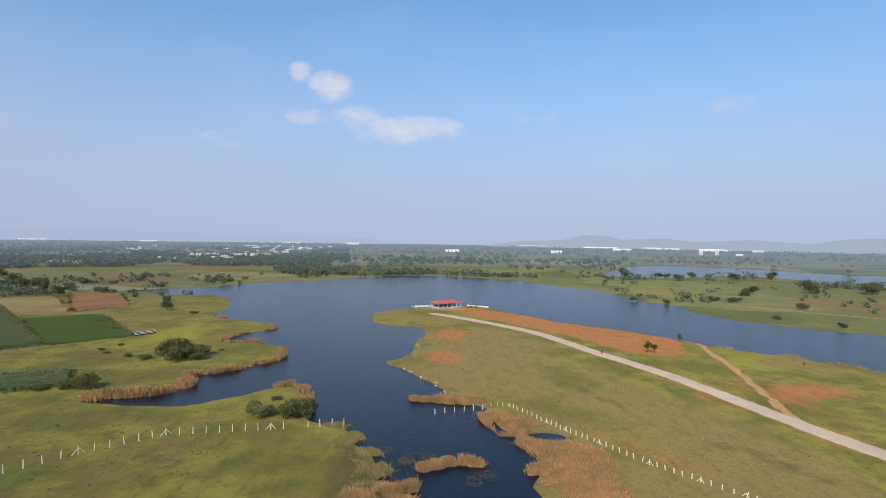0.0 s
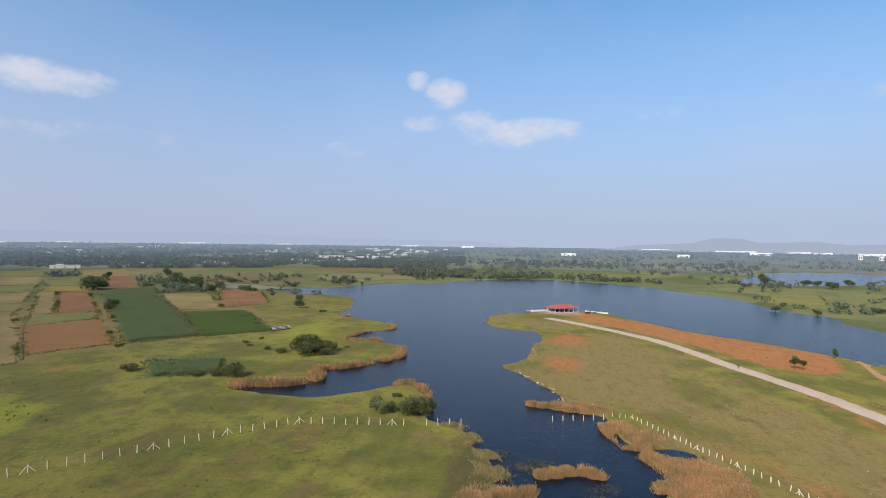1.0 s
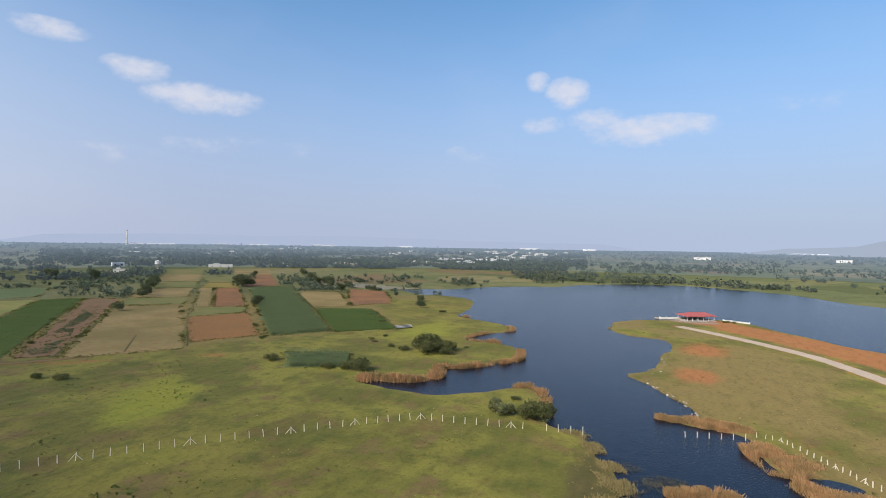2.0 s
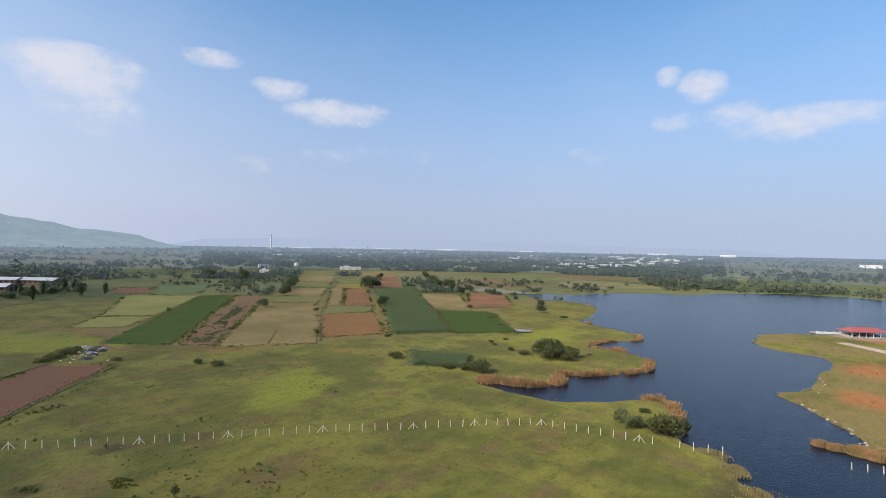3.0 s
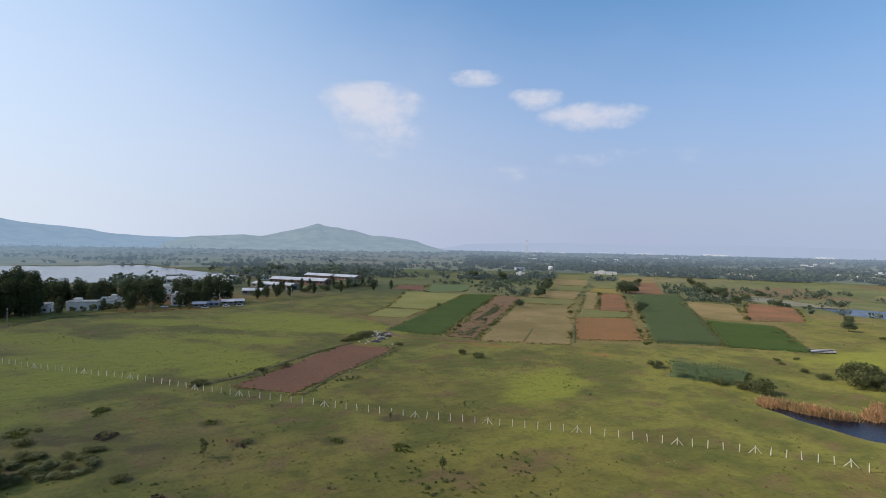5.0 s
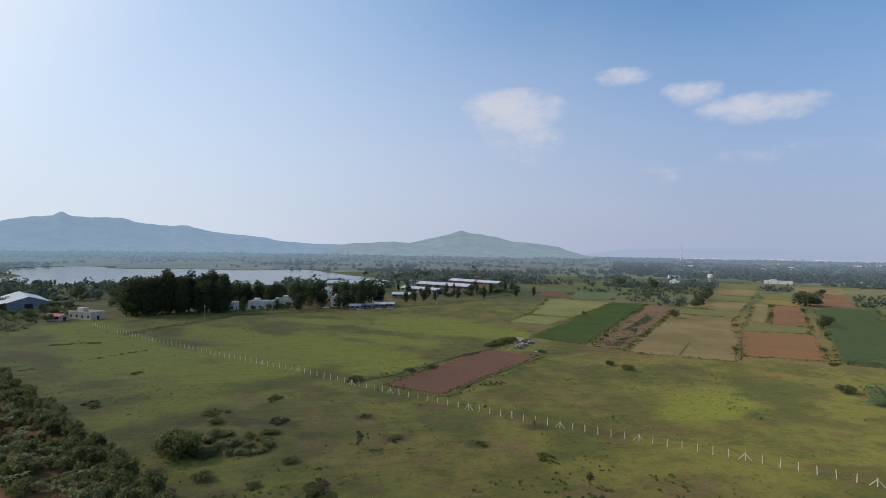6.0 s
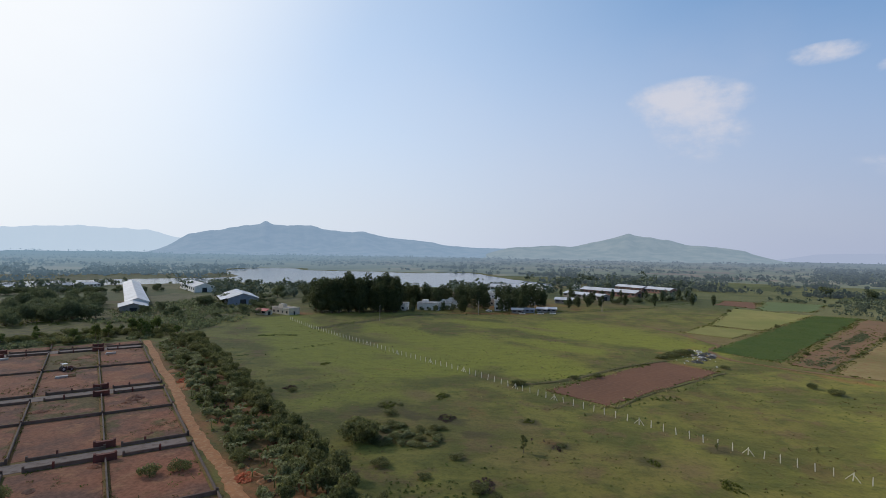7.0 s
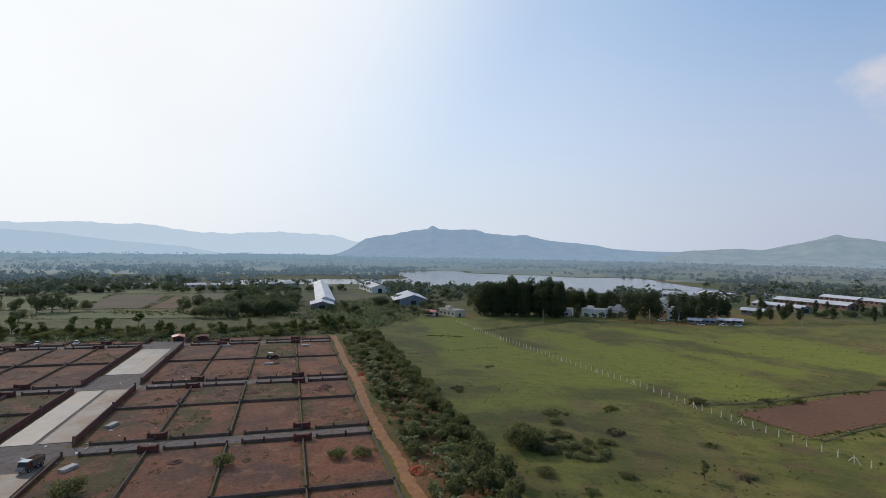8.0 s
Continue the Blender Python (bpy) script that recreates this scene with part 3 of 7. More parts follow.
def from_edge(x, y, poly):
    """Metres from the outline of a polygon, less than nought inside it."""
    x, y = np.asarray(x, float), np.asarray(y, float)
    best, inside = np.full(x.shape, 1e18), np.zeros(x.shape, bool)
    for (ax, ay), (bx, by) in zip(poly, np.roll(poly, -1, axis=0)):
        ex, ey = bx - ax, by - ay
        t = np.clip(((x - ax) * ex + (y - ay) * ey) / (ex * ex + ey * ey + 1e-9), 0, 1)
        best = np.minimum(best, (x - ax - t * ex) ** 2 + (y - ay - t * ey) ** 2)
        if ay != by:
            inside ^= ((ay > y) != (by > y)) & (x < (bx - ax) * (y - ay) / (by - ay) + ax)
    return np.where(inside, -1, 1) * np.sqrt(best)


def from_line(x, y, line):
    x, y = np.asarray(x, float), np.asarray(y, float)
    best = np.full(x.shape, 1e18)
    for (ax, ay), (bx, by) in zip(line[:-1], line[1:]):
        ex, ey = bx - ax, by - ay
        t = np.clip(((x - ax) * ex + (y - ay) * ey) / (ex * ex + ey * ey + 1e-9), 0, 1)
        best = np.minimum(best, (x - ax - t * ex) ** 2 + (y - ay - t * ey) ** 2)
    return np.sqrt(best)


# ---- the plan of the water ----
WEST_BANK = [(-340, 424), (-300, 421), (-236, 417), (-208, 397), (-179, 396), (-152, 376), (-136, 340), (-128, 312), (-123, 292), (-100, 280), (-85, 266),
             (-81, 253), (-90, 240), (-92, 222), (-78, 220), (-66, 215), (-59, 196), (-61, 186), (-71, 172), (-79, 166), (-74, 155), (-80, 146),
             (-92, 142), (-90, 138), (-69, 136), (-58, 143), (-48, 155), (-42, 156), (-36, 144), (-31, 128), (-22, 123), (-18, 116), (-13, 107),
             (-10, 99), (-12, 90), (-14, 70)]
EAST_BANK = [(10, 66), (19, 78), (18, 90), (17, 97), (20, 109), (15, 119), (12, 127), (11, 134), (8, 140), (-5, 143), (1, 149), (2, 154), (-3, 163),
             (-11, 177), (-19, 188), (-11, 203), (-10, 222), (-8, 245), (-12, 265), (-28, 271), (-36, 280), (-40, 297), (-38, 315), (-28, 330),
             (-10, 341), (10, 357), (30, 350), (41, 326), (57, 304), (66, 287), (86, 272), (99, 255), (110, 241), (119, 225), (138, 209), (148, 194),
             (153, 178), (165, 150), (190, 110), (230, 60)]
FAR_BANK = [(310, 130), (255, 228), (220, 262), (203, 269), (191, 280), (179, 294), (168, 310), (159, 341), (165, 375), (150, 396), (143, 444),
            (137, 495), (114, 520), (92, 572), (76, 593), (38, 620), (3, 641), (-52, 639), (-84, 612), (-112, 579), (-124, 546), (-148, 532),
            (-180, 504), (-193, 477), (-210, 448), (-246, 440), (-300, 436), (-345, 430)]
LAKES = {
    "lake_north": rounded(WEST_BANK + EAST_BANK + FAR_BANK),
    "lake_far": rounded([(209, 698), (290, 880), (350, 980), (458, 1036), (535, 975), (577, 882), (612, 804), (660, 770), (700, 690), (600, 600), (489, 586), (458, 618),
                         (451, 688), (408, 744), (321, 691), (260, 668)]),
    "lake_west": rounded([(-500, -520), (-600, -450), (-663, -381), (-720, -380), (-800, -440), (-953, -507), (-1036, -437), (-952, -371), (-962, -299),
                          (-947, -224), (-939, -149), (-990, -72), (-878, -26), (-792, 8), (-698, 58), (-640, 40), (-600, -20), (-590, -95),
                          (-575, -180), (-570, -250), (-590, -318), (-560, -345), (-504, -410), (-450, -470)]),
}
POND = rounded([(19.5, 117.5), (21.5, 120.5), (26, 120.5), (28, 117.5), (24, 115)])
WATER_Z = -0.35

# ---- the plan of the roads, tracks and plots ----
CAUSEWAY = rounded([(-6, 314), (7, 301), (22, 284), (45, 252), (60, 212), (74.4, 177.2), (83.2, 145.3), (90.5, 117.5), (97.2, 100.8), (109.5, 73)], 6, False)
FOOTPATH = rounded([(112, 232), (110, 222), (102, 184.5), (95.8, 160), (92.6, 147), (88.5, 133)], 6, False)
PLOT_O, PLOT_U, PLOT_V = np.array((-75.0, -37.0)), np.array((-0.762, -0.648)), np.array((0.648, -0.762))


def plot_xy(u, v):
    return tuple(PLOT_O + u * PLOT_U + v * PLOT_V)


PLOT_AREA = np.array([plot_xy(-30, -1), plot_xy(180, 0), plot_xy(185, 150), plot_xy(-40, 150)])
HEDGE_AREA = np.array([(-70, -30), (-76, -14), (-89, -25), (-127, -55), (-163, -83), (-231, -137), plot_xy(176, -3.6), plot_xy(90, -3.6), plot_xy(10, -4.2)])
BEHIND_PLOTS = np.array([(-135, -330), (-160, -205), (-222, -150), (-262, -168), (-330, -146), (-425, -160), (-455, -270), (-385, -335), (-300, -300), (-262, -250), (-225, -300)])
RED_STRIP = rounded([(14, 341), (30, 330), (50, 304), (68, 280), (88, 260), (104, 242), (101, 226), (92, 208), (76, 212), (62, 242), (46, 270), (26, 298), (14, 316)])


def ground_masks(x, y):
    """How far each kind of ground cover holds at a place, from 0 to 1."""
    def blob(cx, cy, rx, ry, turn=0.0):
        c, s = math.cos(radians(turn)), math.sin(radians(turn))
        u, v = (x - cx) * c + (y - cy) * s, -(x - cx) * s + (y - cy) * c
        return np.clip(1.15 - 0.65 * np.sqrt((u / rx) ** 2 + (v / ry) ** 2), 0, 1)

    def area(poly, soft):
        return np.clip(0.5 - from_edge(x, y, poly) / soft, 0, 1)

    def line(pts, wide, soft):
        return np.clip(0.5 - (from_line(x, y, pts) - wide) / soft, 0, 1)

    far = np.hypot(x, y)
    red = np.maximum.reduce([
        np.clip(1.6 * area(RED_STRIP, 10), 0, 1.2), blob(5, 248, 9, 16), blob(1, 196, 8, 11), blob(-16, 340, 14, 4, 25), blob(8, 330, 9, 5), blob(-8, 318, 6, 10) * 0.5, 0.6 * line(CAUSEWAY, 5.0, 3.5), blob(98, 150, 5, 18, 15) * 0.8, blob(108, 158, 15, 8, 20), 0.7 * line(FOOTPATH, 1.5, 3.0), blob(8, 343, 16, 6, 20), 0.55 * blob(42, 112, 5, 22, 35), 0.5 * blob(24, 140, 4, 10, 30),
        0.75 * blob(75, 150, 3, 10, 20), blob(-147, -93, 4, 7, 40), 0.9 * blob(*plot_xy(113, 20.4), 3, 5), blob(-89, -43, 3, 4), blob(-120, -66, 5, 3, 40), 0.62 * area(HEDGE_AREA, 8), 0.7 * line([plot_xy(-30, -3.5), plot_xy(60, -2.2), plot_xy(180, -2)], 1.8, 2.5), blob(-325, -138, 16, 7, 70), 0.55 * blob(-161, 144, 5, 9, -50),
        line([(-232, 62), (-226, 85), (-198, 107), (-186, 118)], 3, 6) * 0.6, blob(-352, -8, 5, 30, 10), blob(-200, 63, 8, 8), 0.42 * blob(-136, -6, 7, 4, 30), 0.42 * blob(-118, 10, 4, 6), 0.42 * blob(-150, 6, 5, 3), 0.42 * blob(-126, 26, 4, 3), 0.42 * blob(-182, -40, 5, 8), 0.42 * blob(-104, 54, 3, 5), 0.42 * blob(-160, 50, 8, 3),
        0.62 * blob(-420, -20, 60, 90), line([(-300, 95), (-250, 85), (-232, 70)], 2, 5) * 0.5, area(PLOT_AREA, 6) * 0.6])
    dry = np.maximum.reduce([
        0.22 * area(np.array([(14, 80), (22, 135), (-8, 140), (-22, 190), (-14, 262), (-42, 300), (-10, 342), (30, 352), (110, 242), (165, 150), (150, 90), (75, 70)]), 20), (0.2 + 0.95 * cloudy(x, y * 0.5 + x * 0.4, 22, 15)) * area(np.array([(14, 80), (22, 135), (4, 150), (-4, 200), (4, 250), (14, 290), (44, 232), (62, 180), (80, 110), (75, 70)]), 24), 0.7 * blob(30, 118, 12, 26, 20),
        0.8 * blob(-5, 290, 22, 14), 0.7 * line([(-300, 84), (-268, 97), (-226, 104)], 2.5, 5), 0.9 * blob(-30, 312, 8, 22), 0.7 * area(np.array([(-20, 180), (-6, 260), (14, 255), (24, 200), (14, 150), (2, 140)]), 24), 0.5 * blob(-140, -12, 16, 12), 0.5 * blob(-122, -6, 44, 24, 45), 0.7 * blob(-150, -24, 9, 5, 30), 0.7 * blob(-128, 4, 7, 5), 0.45 * blob(-110, 30, 14, 30, -30), 0.7 * blob(130, 195, 20, 16), 0.95 * blob(152, 168, 8, 18), 0.5 * blob(-235, -48, 40, 8, 45), 0.5 * blob(-180, -62, 26, 6, 50), 0.5 * blob(-290, 14, 34, 8, 60), 0.45 * blob(-170, -4, 20, 6, 40), 0.85 * blob(60, 128, 26, 5, -60),
        0.62 * area(np.array([(-205, 100), (-128, 234), (-200, 330), (-330, 430), (-560, 600), (-660, 520), (-420, 190), (-300, 85)]), 20), 0.75 * blob(-400, 540, 190, 100), 0.7 * blob(-250, 460, 60, 22), 0.75 * blob(-200, 372, 28, 26), 0.55 * blob(-300, 100, 60, 25, 60),
        np.where(far > 600, 0.5, 0) * cloudy(x, y, 260, 5), np.where((far > 380) & (x > 60), 0.5, 0) * cloudy(x, y, 130, 6)])
    lush = np.maximum.reduce([
        1.0 * blob(-268, 50, 48, 18, 60), 0.95 * blob(-222, -12, 44, 20, 50), 0.9 * blob(-255, -50, 34, 14, 40), 0.8 * blob(-185, -30, 18, 26, 20), 0.8 * blob(-290, 40, 30, 30), 0.8 * blob(-240, 20, 24, 9, 50), 0.7 * blob(-300, -10, 30, 12, 60), 0.75 * blob(-190, 14, 14, 18, 20), 0.75 * blob(-128, 94, 10, 26, 40), 0.35 * blob(-100, 60, 26, 40, -40),
        0.6 * blob(-225, -30, 40, 30), 0.3 * blob(-60, 90, 30, 22), 0.7 * blob(118, 196, 18, 18), 0.6 * blob(-110, 230, 24, 40, 20), 0.65 * blob(-20, 285, 14, 10),
        # the patch at (-206, -72) paints in the yellow of sunlight through grass
        0.45 * blob(-150, -40, 30, 26), 0.85 * blob(-206, -72, 46, 18, 40), 0.6 * blob(180, 340, 14, 40, 20), 0.55 * blob(-320, -420, 80, 50), 0.62 * area(np.array([(-165, -62), (-285, -148), (-322, -130), (-205, -45)]), 16)])
    weed = np.maximum.reduce([
        0.75 * area(HEDGE_AREA, 8), 0.5 * area(BEHIND_PLOTS, 14), 0.55 * blob(-135, -30, 14, 12), 0.9 * blob(-116, 12, 3, 5), 0.9 * blob(-110, 29, 2.5, 4), 0.9 * blob(-119, 45, 2.5, 5), 0.9 * blob(-129, -14, 3, 5), 0.85 * blob(-131, -22, 4, 3), 0.9 * blob(-131, 6, 3, 3), 0.8 * blob(-120, -6, 3, 5), 0.75 * area(np.array([(-20, 116), (-13, 107), (-9, 98), (-12, 88), (-20, 86), (-22, 100)]), 5), 0.6 * blob(-20, 99, 4, 8), 0.55 * blob(66, 108, 4, 24, 30), 0.55 * blob(44, 150, 3, 18, 20),
        0.7 * line([(-264, -96), (-330, -60), (-360, 20), (-400, 90)], 4, 6), 0.5 * line([(-166, 2), (-211, 60)], 2.5, 4), 0.42 * line([(-190, -99), (-222, -74)], 1.0, 3),
        0.5 * line([(-236, -112), (-240, -98)], 1.2, 3), 0.5 * line([(-131, 23), (-96, 82)], 1.2, 3) * cloudy(x, y, 6, 8), 0.5 * line([(-154, 34), (-160, 72)], 1.0, 3)])
    head = np.degrees(np.arctan2(-x, y))
    # ground darkened where the far woods stand, so no pale gaps show
    woods = np.clip((cloudy(x, y, 80, 61) - 0.42) / 0.08, 0, 1) * np.clip((far - 640) / 60, 0, 1) * ((head > 46) & (head < 168))
    woods = np.maximum(woods, np.clip((cloudy(x, y, 80, 74) - 0.40) / 0.08, 0, 1) * np.clip((far - 850) / 60, 0, 1) * ((head > 10) & (head < 48)))
    # far field patchwork, its colours dulled with distance to imitate haze as well
    dull = np.clip((far - np.where(x > 100, 220, 330)) / 220, 0, 0.9)
    # brighter far pasture: part lush grass, part painted light scattered by the blades
    lush = np.where(x < -120, 1.25 * lush, lush)
    return red, dry, lush, np.maximum(weed, 0.85 * woods), dull


def make_ground():
    """One sheet, fine near the camera and coarse to the horizon, sunk under the lakes."""
    def axis(mid, flat):
        d, out = 1.5, []
        while d < 5300:
            out.append(d)
            d += 3.0 if d < flat else 3.0 + 0.03 * (d - flat)
        out = np.array(out)
        return np.concatenate([mid - out[::-1], mid + out])

    ax, ay = axis(-80, 190), axis(90, 260)
    x, y = (a.ravel() for a in np.meshgrid(ax, ay))
    near = np.exp(-((x + 60) ** 2 + (y - 60) ** 2) / 250000.0)
    ragged = (cloudy(x, y, 9, 1) - 0.5) * 5.0 * near + (cloudy(x, y, 40, 2) - 0.5) * 5.0
    shore = np.minimum.reduce([from_edge(x, y, poly) for poly in LAKES.values()]) + ragged
    shore = np.minimum(shore, from_edge(x, y, POND))
    z = (cloudy(x, y, 7, 3) - 0.5) * 0.16 + np.clip(shore / 9.0, -1.2, 0.0) - 0.42 * np.clip(1 - shore / 5.0, 0, 1) ** 2
    flat = np.clip(from_edge(x, y, PLOT_AREA) / 4, 0, 1)
    z = np.where(shore > 6, z * flat - 0.02, z)
    n, m = len(ax), len(ay)
    i = np.arange(n * m).reshape(m, n)
    quads = np.stack([i[:-1, :-1], i[:-1, 1:], i[1:, 1:], i[1:, :-1]], -1).reshape(-1, 4)
    me = quads_mesh("ground", np.stack([x, y, z], -1), quads, GROUND, True)
    red, dry, lush, weed, dull = ground_masks(x, y)
    wet = np.clip(1.2 - np.abs(shore) / 3.5, 0, 1) * np.where((np.hypot(x, y) < 450) & (x > -45), 0.8, 0.5)
    for name, values in (("red", red), ("dry", np.maximum(dry, wet)), ("lush", lush), ("weed", weed), ("dull", dull)):
        me.attributes.new(name, "FLOAT", "POINT").data.foreach_set("value", values.astype(np.float32))
    tagged(new("ground", me), "open pasture of green and dry grass with bare red soil", "ground", kind="structure")
    for name, poly in LAKES.items():
        d = from_edge(x, y, poly)
        keep = d[quads].min(1) < 10
        used, where = np.unique(quads[keep], return_inverse=True)
        sheet = np.stack([x[used], y[used], np.full(len(used), WATER_Z)], -1)
        tagged(new(name, quads_mesh(name, sheet, where.reshape(-1, 4), WATER_CALM if name == "lake_west" else WATER, True)), "dark blue reservoir water rippled by a light wind", "water", kind="structure")
    px, py = POND.mean(0)
    pond = Shape().add([(px + (a - px) * 1.4, py + (b - py) * 1.4, WATER_Z + 0.03) for a, b in POND], [tuple(range(len(POND)))[::-1]])
    tagged(part("pond", pond, WATER), "small dark pool among dry reeds", "water", kind="structure")


make_ground()


def ribbon(name, line, wide, mat, label, lift=0.1, category="road", jag=0.3):
    """A road or track laid on the ground, with a slight crown and ragged shoulders."""
    line = np.asarray(line, float)
    step = np.gradient(line, axis=0)
    step /= np.linalg.norm(step, axis=1)[:, None] + 1e-9
    side = np.stack([-step[:, 1], step[:, 0]], -1)
    rng = np.random.default_rng(len(line))
    s = Shape()
    cols = (-1.0, -0.82, -0.3, 0.3, 0.82, 1.0)
    rise = (-0.5, lift * 0.7, lift, lift, lift * 0.7, -0.5)
    pts = []
    for p, q in zip(line, side):
        j = rng.uniform(-jag, jag, 2)
        for c, r in zip(cols, rise):
            w = c * wide / 2 + (j[0] if c < -0.5 else j[1] if c > 0.5 else 0)
            pts.append((p[0] + q[0] * w, p[1] + q[1] * w, r))
    k = len(cols)
    s.add(pts, [(a * k + b, a * k + b + 1, a * k + k + b + 1, a * k + k + b) for a in range(len(line) - 1) for b in range(k - 1)])
    return tagged(part(name, s, mat), label, category, kind="structure")


ribbon("causeway_road", rounded(CAUSEWAY[::3], 8, False), 7.1, GRAVEL, "pale gravel road running out along the peninsula", 0.12)
ribbon("footpath", FOOTPATH, 2.9, PATH_EARTH, "trodden footpath of bare orange earth", 0.08, "path", 0.8)


ribbon("earth_track", rounded([(215, 372), (230, 356), (242, 341), (267, 319), (300, 290)], 5, False), 3.0, PATH_EARTH, "pale bare earth track on the far bank", 0.1, "track", 0.8)


# ---- hills and distance ----
def ridge(name, crest, far, deep, mat, label, rough=1.0, seed=1):
    """A range of hills: crest gives (heading, degrees above eye level) along it; slopes fall to the plain in front and behind."""
    crest = sorted(crest)
    heads = np.linspace(crest[0][0], crest[-1][0], 360)
    up = np.interp(heads, [c[0] for c in crest], [c[1] for c in crest])
    up = np.convolve(np.pad(up, 2, mode="edge"), np.ones(5) / 5, mode="valid")
    up = up + (cloudy(heads * 100, heads * 0, 90, seed + 5, 3) - 0.5) * 0.14 * rough * np.clip(up, 0, 1)
    fade = np.clip(np.minimum(heads - crest[0][0], crest[-1][0] - heads) / 4.0, 0, 1)
    top = (42 + far * np.tan(np.radians(up))) * fade
    rows = np.array([0.0, 0.2, 0.4, 0.6, 0.8, 0.92, 1.0, 1.1, 1.3])
    shape = np.array([0.0, 0.07, 0.2, 0.42, 0.74, 0.93, 1.0, 0.9, 0.3])
    r, h = np.meshgrid(rows, np.radians(heads), indexing="ij")
    dist = far - deep + deep * r
    x, y = -np.sin(h) * dist, np.cos(h) * dist
    gully = (cloudy(x, y, 170, seed, 4) - 0.5) * 0.5 * rough * np.sin(np.pi * np.clip(shape, 0, 1))[:, None] + (cloudy(x, y, 60, seed + 3) - 0.5) * 0.05 * rough
    z = top[None, :] * np.clip(shape[:, None] + gully * (shape[:, None] > 0.01), 0, None) - 1.0
    k, n = r.shape
    i = np.arange(k * n).reshape(k, n)
    quads = np.stack([i[:-1, :-1], i[:-1, 1:], i[1:, 1:], i[1:, :-1]], -1).reshape(-1, 4)
    me = quads_mesh(name, np.stack([x, y, z], -1).reshape(-1, 3), quads[:, ::-1], mat, True)
    tagged(new(name, me), label, "hill", kind="structure")


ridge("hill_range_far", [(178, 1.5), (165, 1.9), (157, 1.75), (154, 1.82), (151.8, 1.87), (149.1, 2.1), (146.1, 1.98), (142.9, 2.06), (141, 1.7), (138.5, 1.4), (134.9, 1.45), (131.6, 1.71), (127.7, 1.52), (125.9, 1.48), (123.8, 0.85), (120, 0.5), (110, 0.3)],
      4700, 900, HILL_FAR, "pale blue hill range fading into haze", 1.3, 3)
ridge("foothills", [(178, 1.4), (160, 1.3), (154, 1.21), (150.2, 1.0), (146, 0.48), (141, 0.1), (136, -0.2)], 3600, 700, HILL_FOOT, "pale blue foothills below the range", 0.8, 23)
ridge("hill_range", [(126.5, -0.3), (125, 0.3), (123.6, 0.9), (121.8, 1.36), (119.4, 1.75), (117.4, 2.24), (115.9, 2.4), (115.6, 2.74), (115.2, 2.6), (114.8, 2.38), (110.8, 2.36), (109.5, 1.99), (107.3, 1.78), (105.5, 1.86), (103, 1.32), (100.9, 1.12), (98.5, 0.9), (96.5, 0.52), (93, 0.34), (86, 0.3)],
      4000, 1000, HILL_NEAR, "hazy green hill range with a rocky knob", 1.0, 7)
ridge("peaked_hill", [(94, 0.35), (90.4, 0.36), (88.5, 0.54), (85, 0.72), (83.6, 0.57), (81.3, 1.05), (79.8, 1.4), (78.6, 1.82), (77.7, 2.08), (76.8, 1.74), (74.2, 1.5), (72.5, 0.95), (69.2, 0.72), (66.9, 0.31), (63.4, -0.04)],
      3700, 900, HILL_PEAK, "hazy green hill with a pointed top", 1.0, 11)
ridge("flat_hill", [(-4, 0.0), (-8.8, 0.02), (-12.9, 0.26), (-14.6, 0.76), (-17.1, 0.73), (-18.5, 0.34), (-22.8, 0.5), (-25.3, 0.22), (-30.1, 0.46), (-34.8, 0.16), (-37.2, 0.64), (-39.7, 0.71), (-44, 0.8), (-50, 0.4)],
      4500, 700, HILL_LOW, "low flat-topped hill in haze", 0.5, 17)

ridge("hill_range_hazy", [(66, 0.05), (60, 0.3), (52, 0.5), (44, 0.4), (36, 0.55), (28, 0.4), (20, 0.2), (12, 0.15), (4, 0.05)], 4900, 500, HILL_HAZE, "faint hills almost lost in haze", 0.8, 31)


def distant_plain():
    """The far plain, a patchwork of small fields that rolls a little and dips under the lakes."""
    heads = np.radians(np.linspace(-60, 180, 481))
    rows = np.concatenate([np.arange(880, 2300, 24.0), np.arange(2300, 5300, 150.0)])
    r, h = np.meshgrid(rows, heads, indexing="ij")
    x, y = -np.sin(h) * r, np.cos(h) * r
    z = 0.25 + cloudy(x, y, 300, 9) * 2.5 * np.clip((r - 900) / 600, 0, 1)
    wet = np.minimum.reduce([from_edge(x.ravel(), y.ravel(), poly) for poly in LAKES.values()]).reshape(x.shape)
    z = np.where((r < 881) | (wet < 14), -1.6, z)
    i = np.arange(r.size).reshape(r.shape)
    quads = np.stack([i[:-1, :-1], i[:-1, 1:], i[1:, 1:], i[1:, :-1]], -1).reshape(-1, 4)
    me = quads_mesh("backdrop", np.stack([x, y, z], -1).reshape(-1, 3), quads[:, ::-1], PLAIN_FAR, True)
    tagged(new("backdrop", me), "far plain of small green and tan fields pale with haze", "plain", kind="structure")


distant_plain()


# ---- fields ----
def bilinear(c, u, v):
    a, b, d, e = (np.array(p, float) for p in c)     # near left, near right, far right, far left
    u, v = np.asarray(u)[..., None], np.asarray(v)[..., None]
    return (a * (1 - u) + b * u) * (1 - v) + (e * (1 - u) + d * u) * v


def edged(n, metres):
    """Even steps from 0 to 1, with a narrow sloping rim at both ends."""
    rim = min(0.35 / max(metres, 1.0), 0.2)
    return np.concatenate([[0.0], np.linspace(rim, 1 - rim, n), [1.0]])


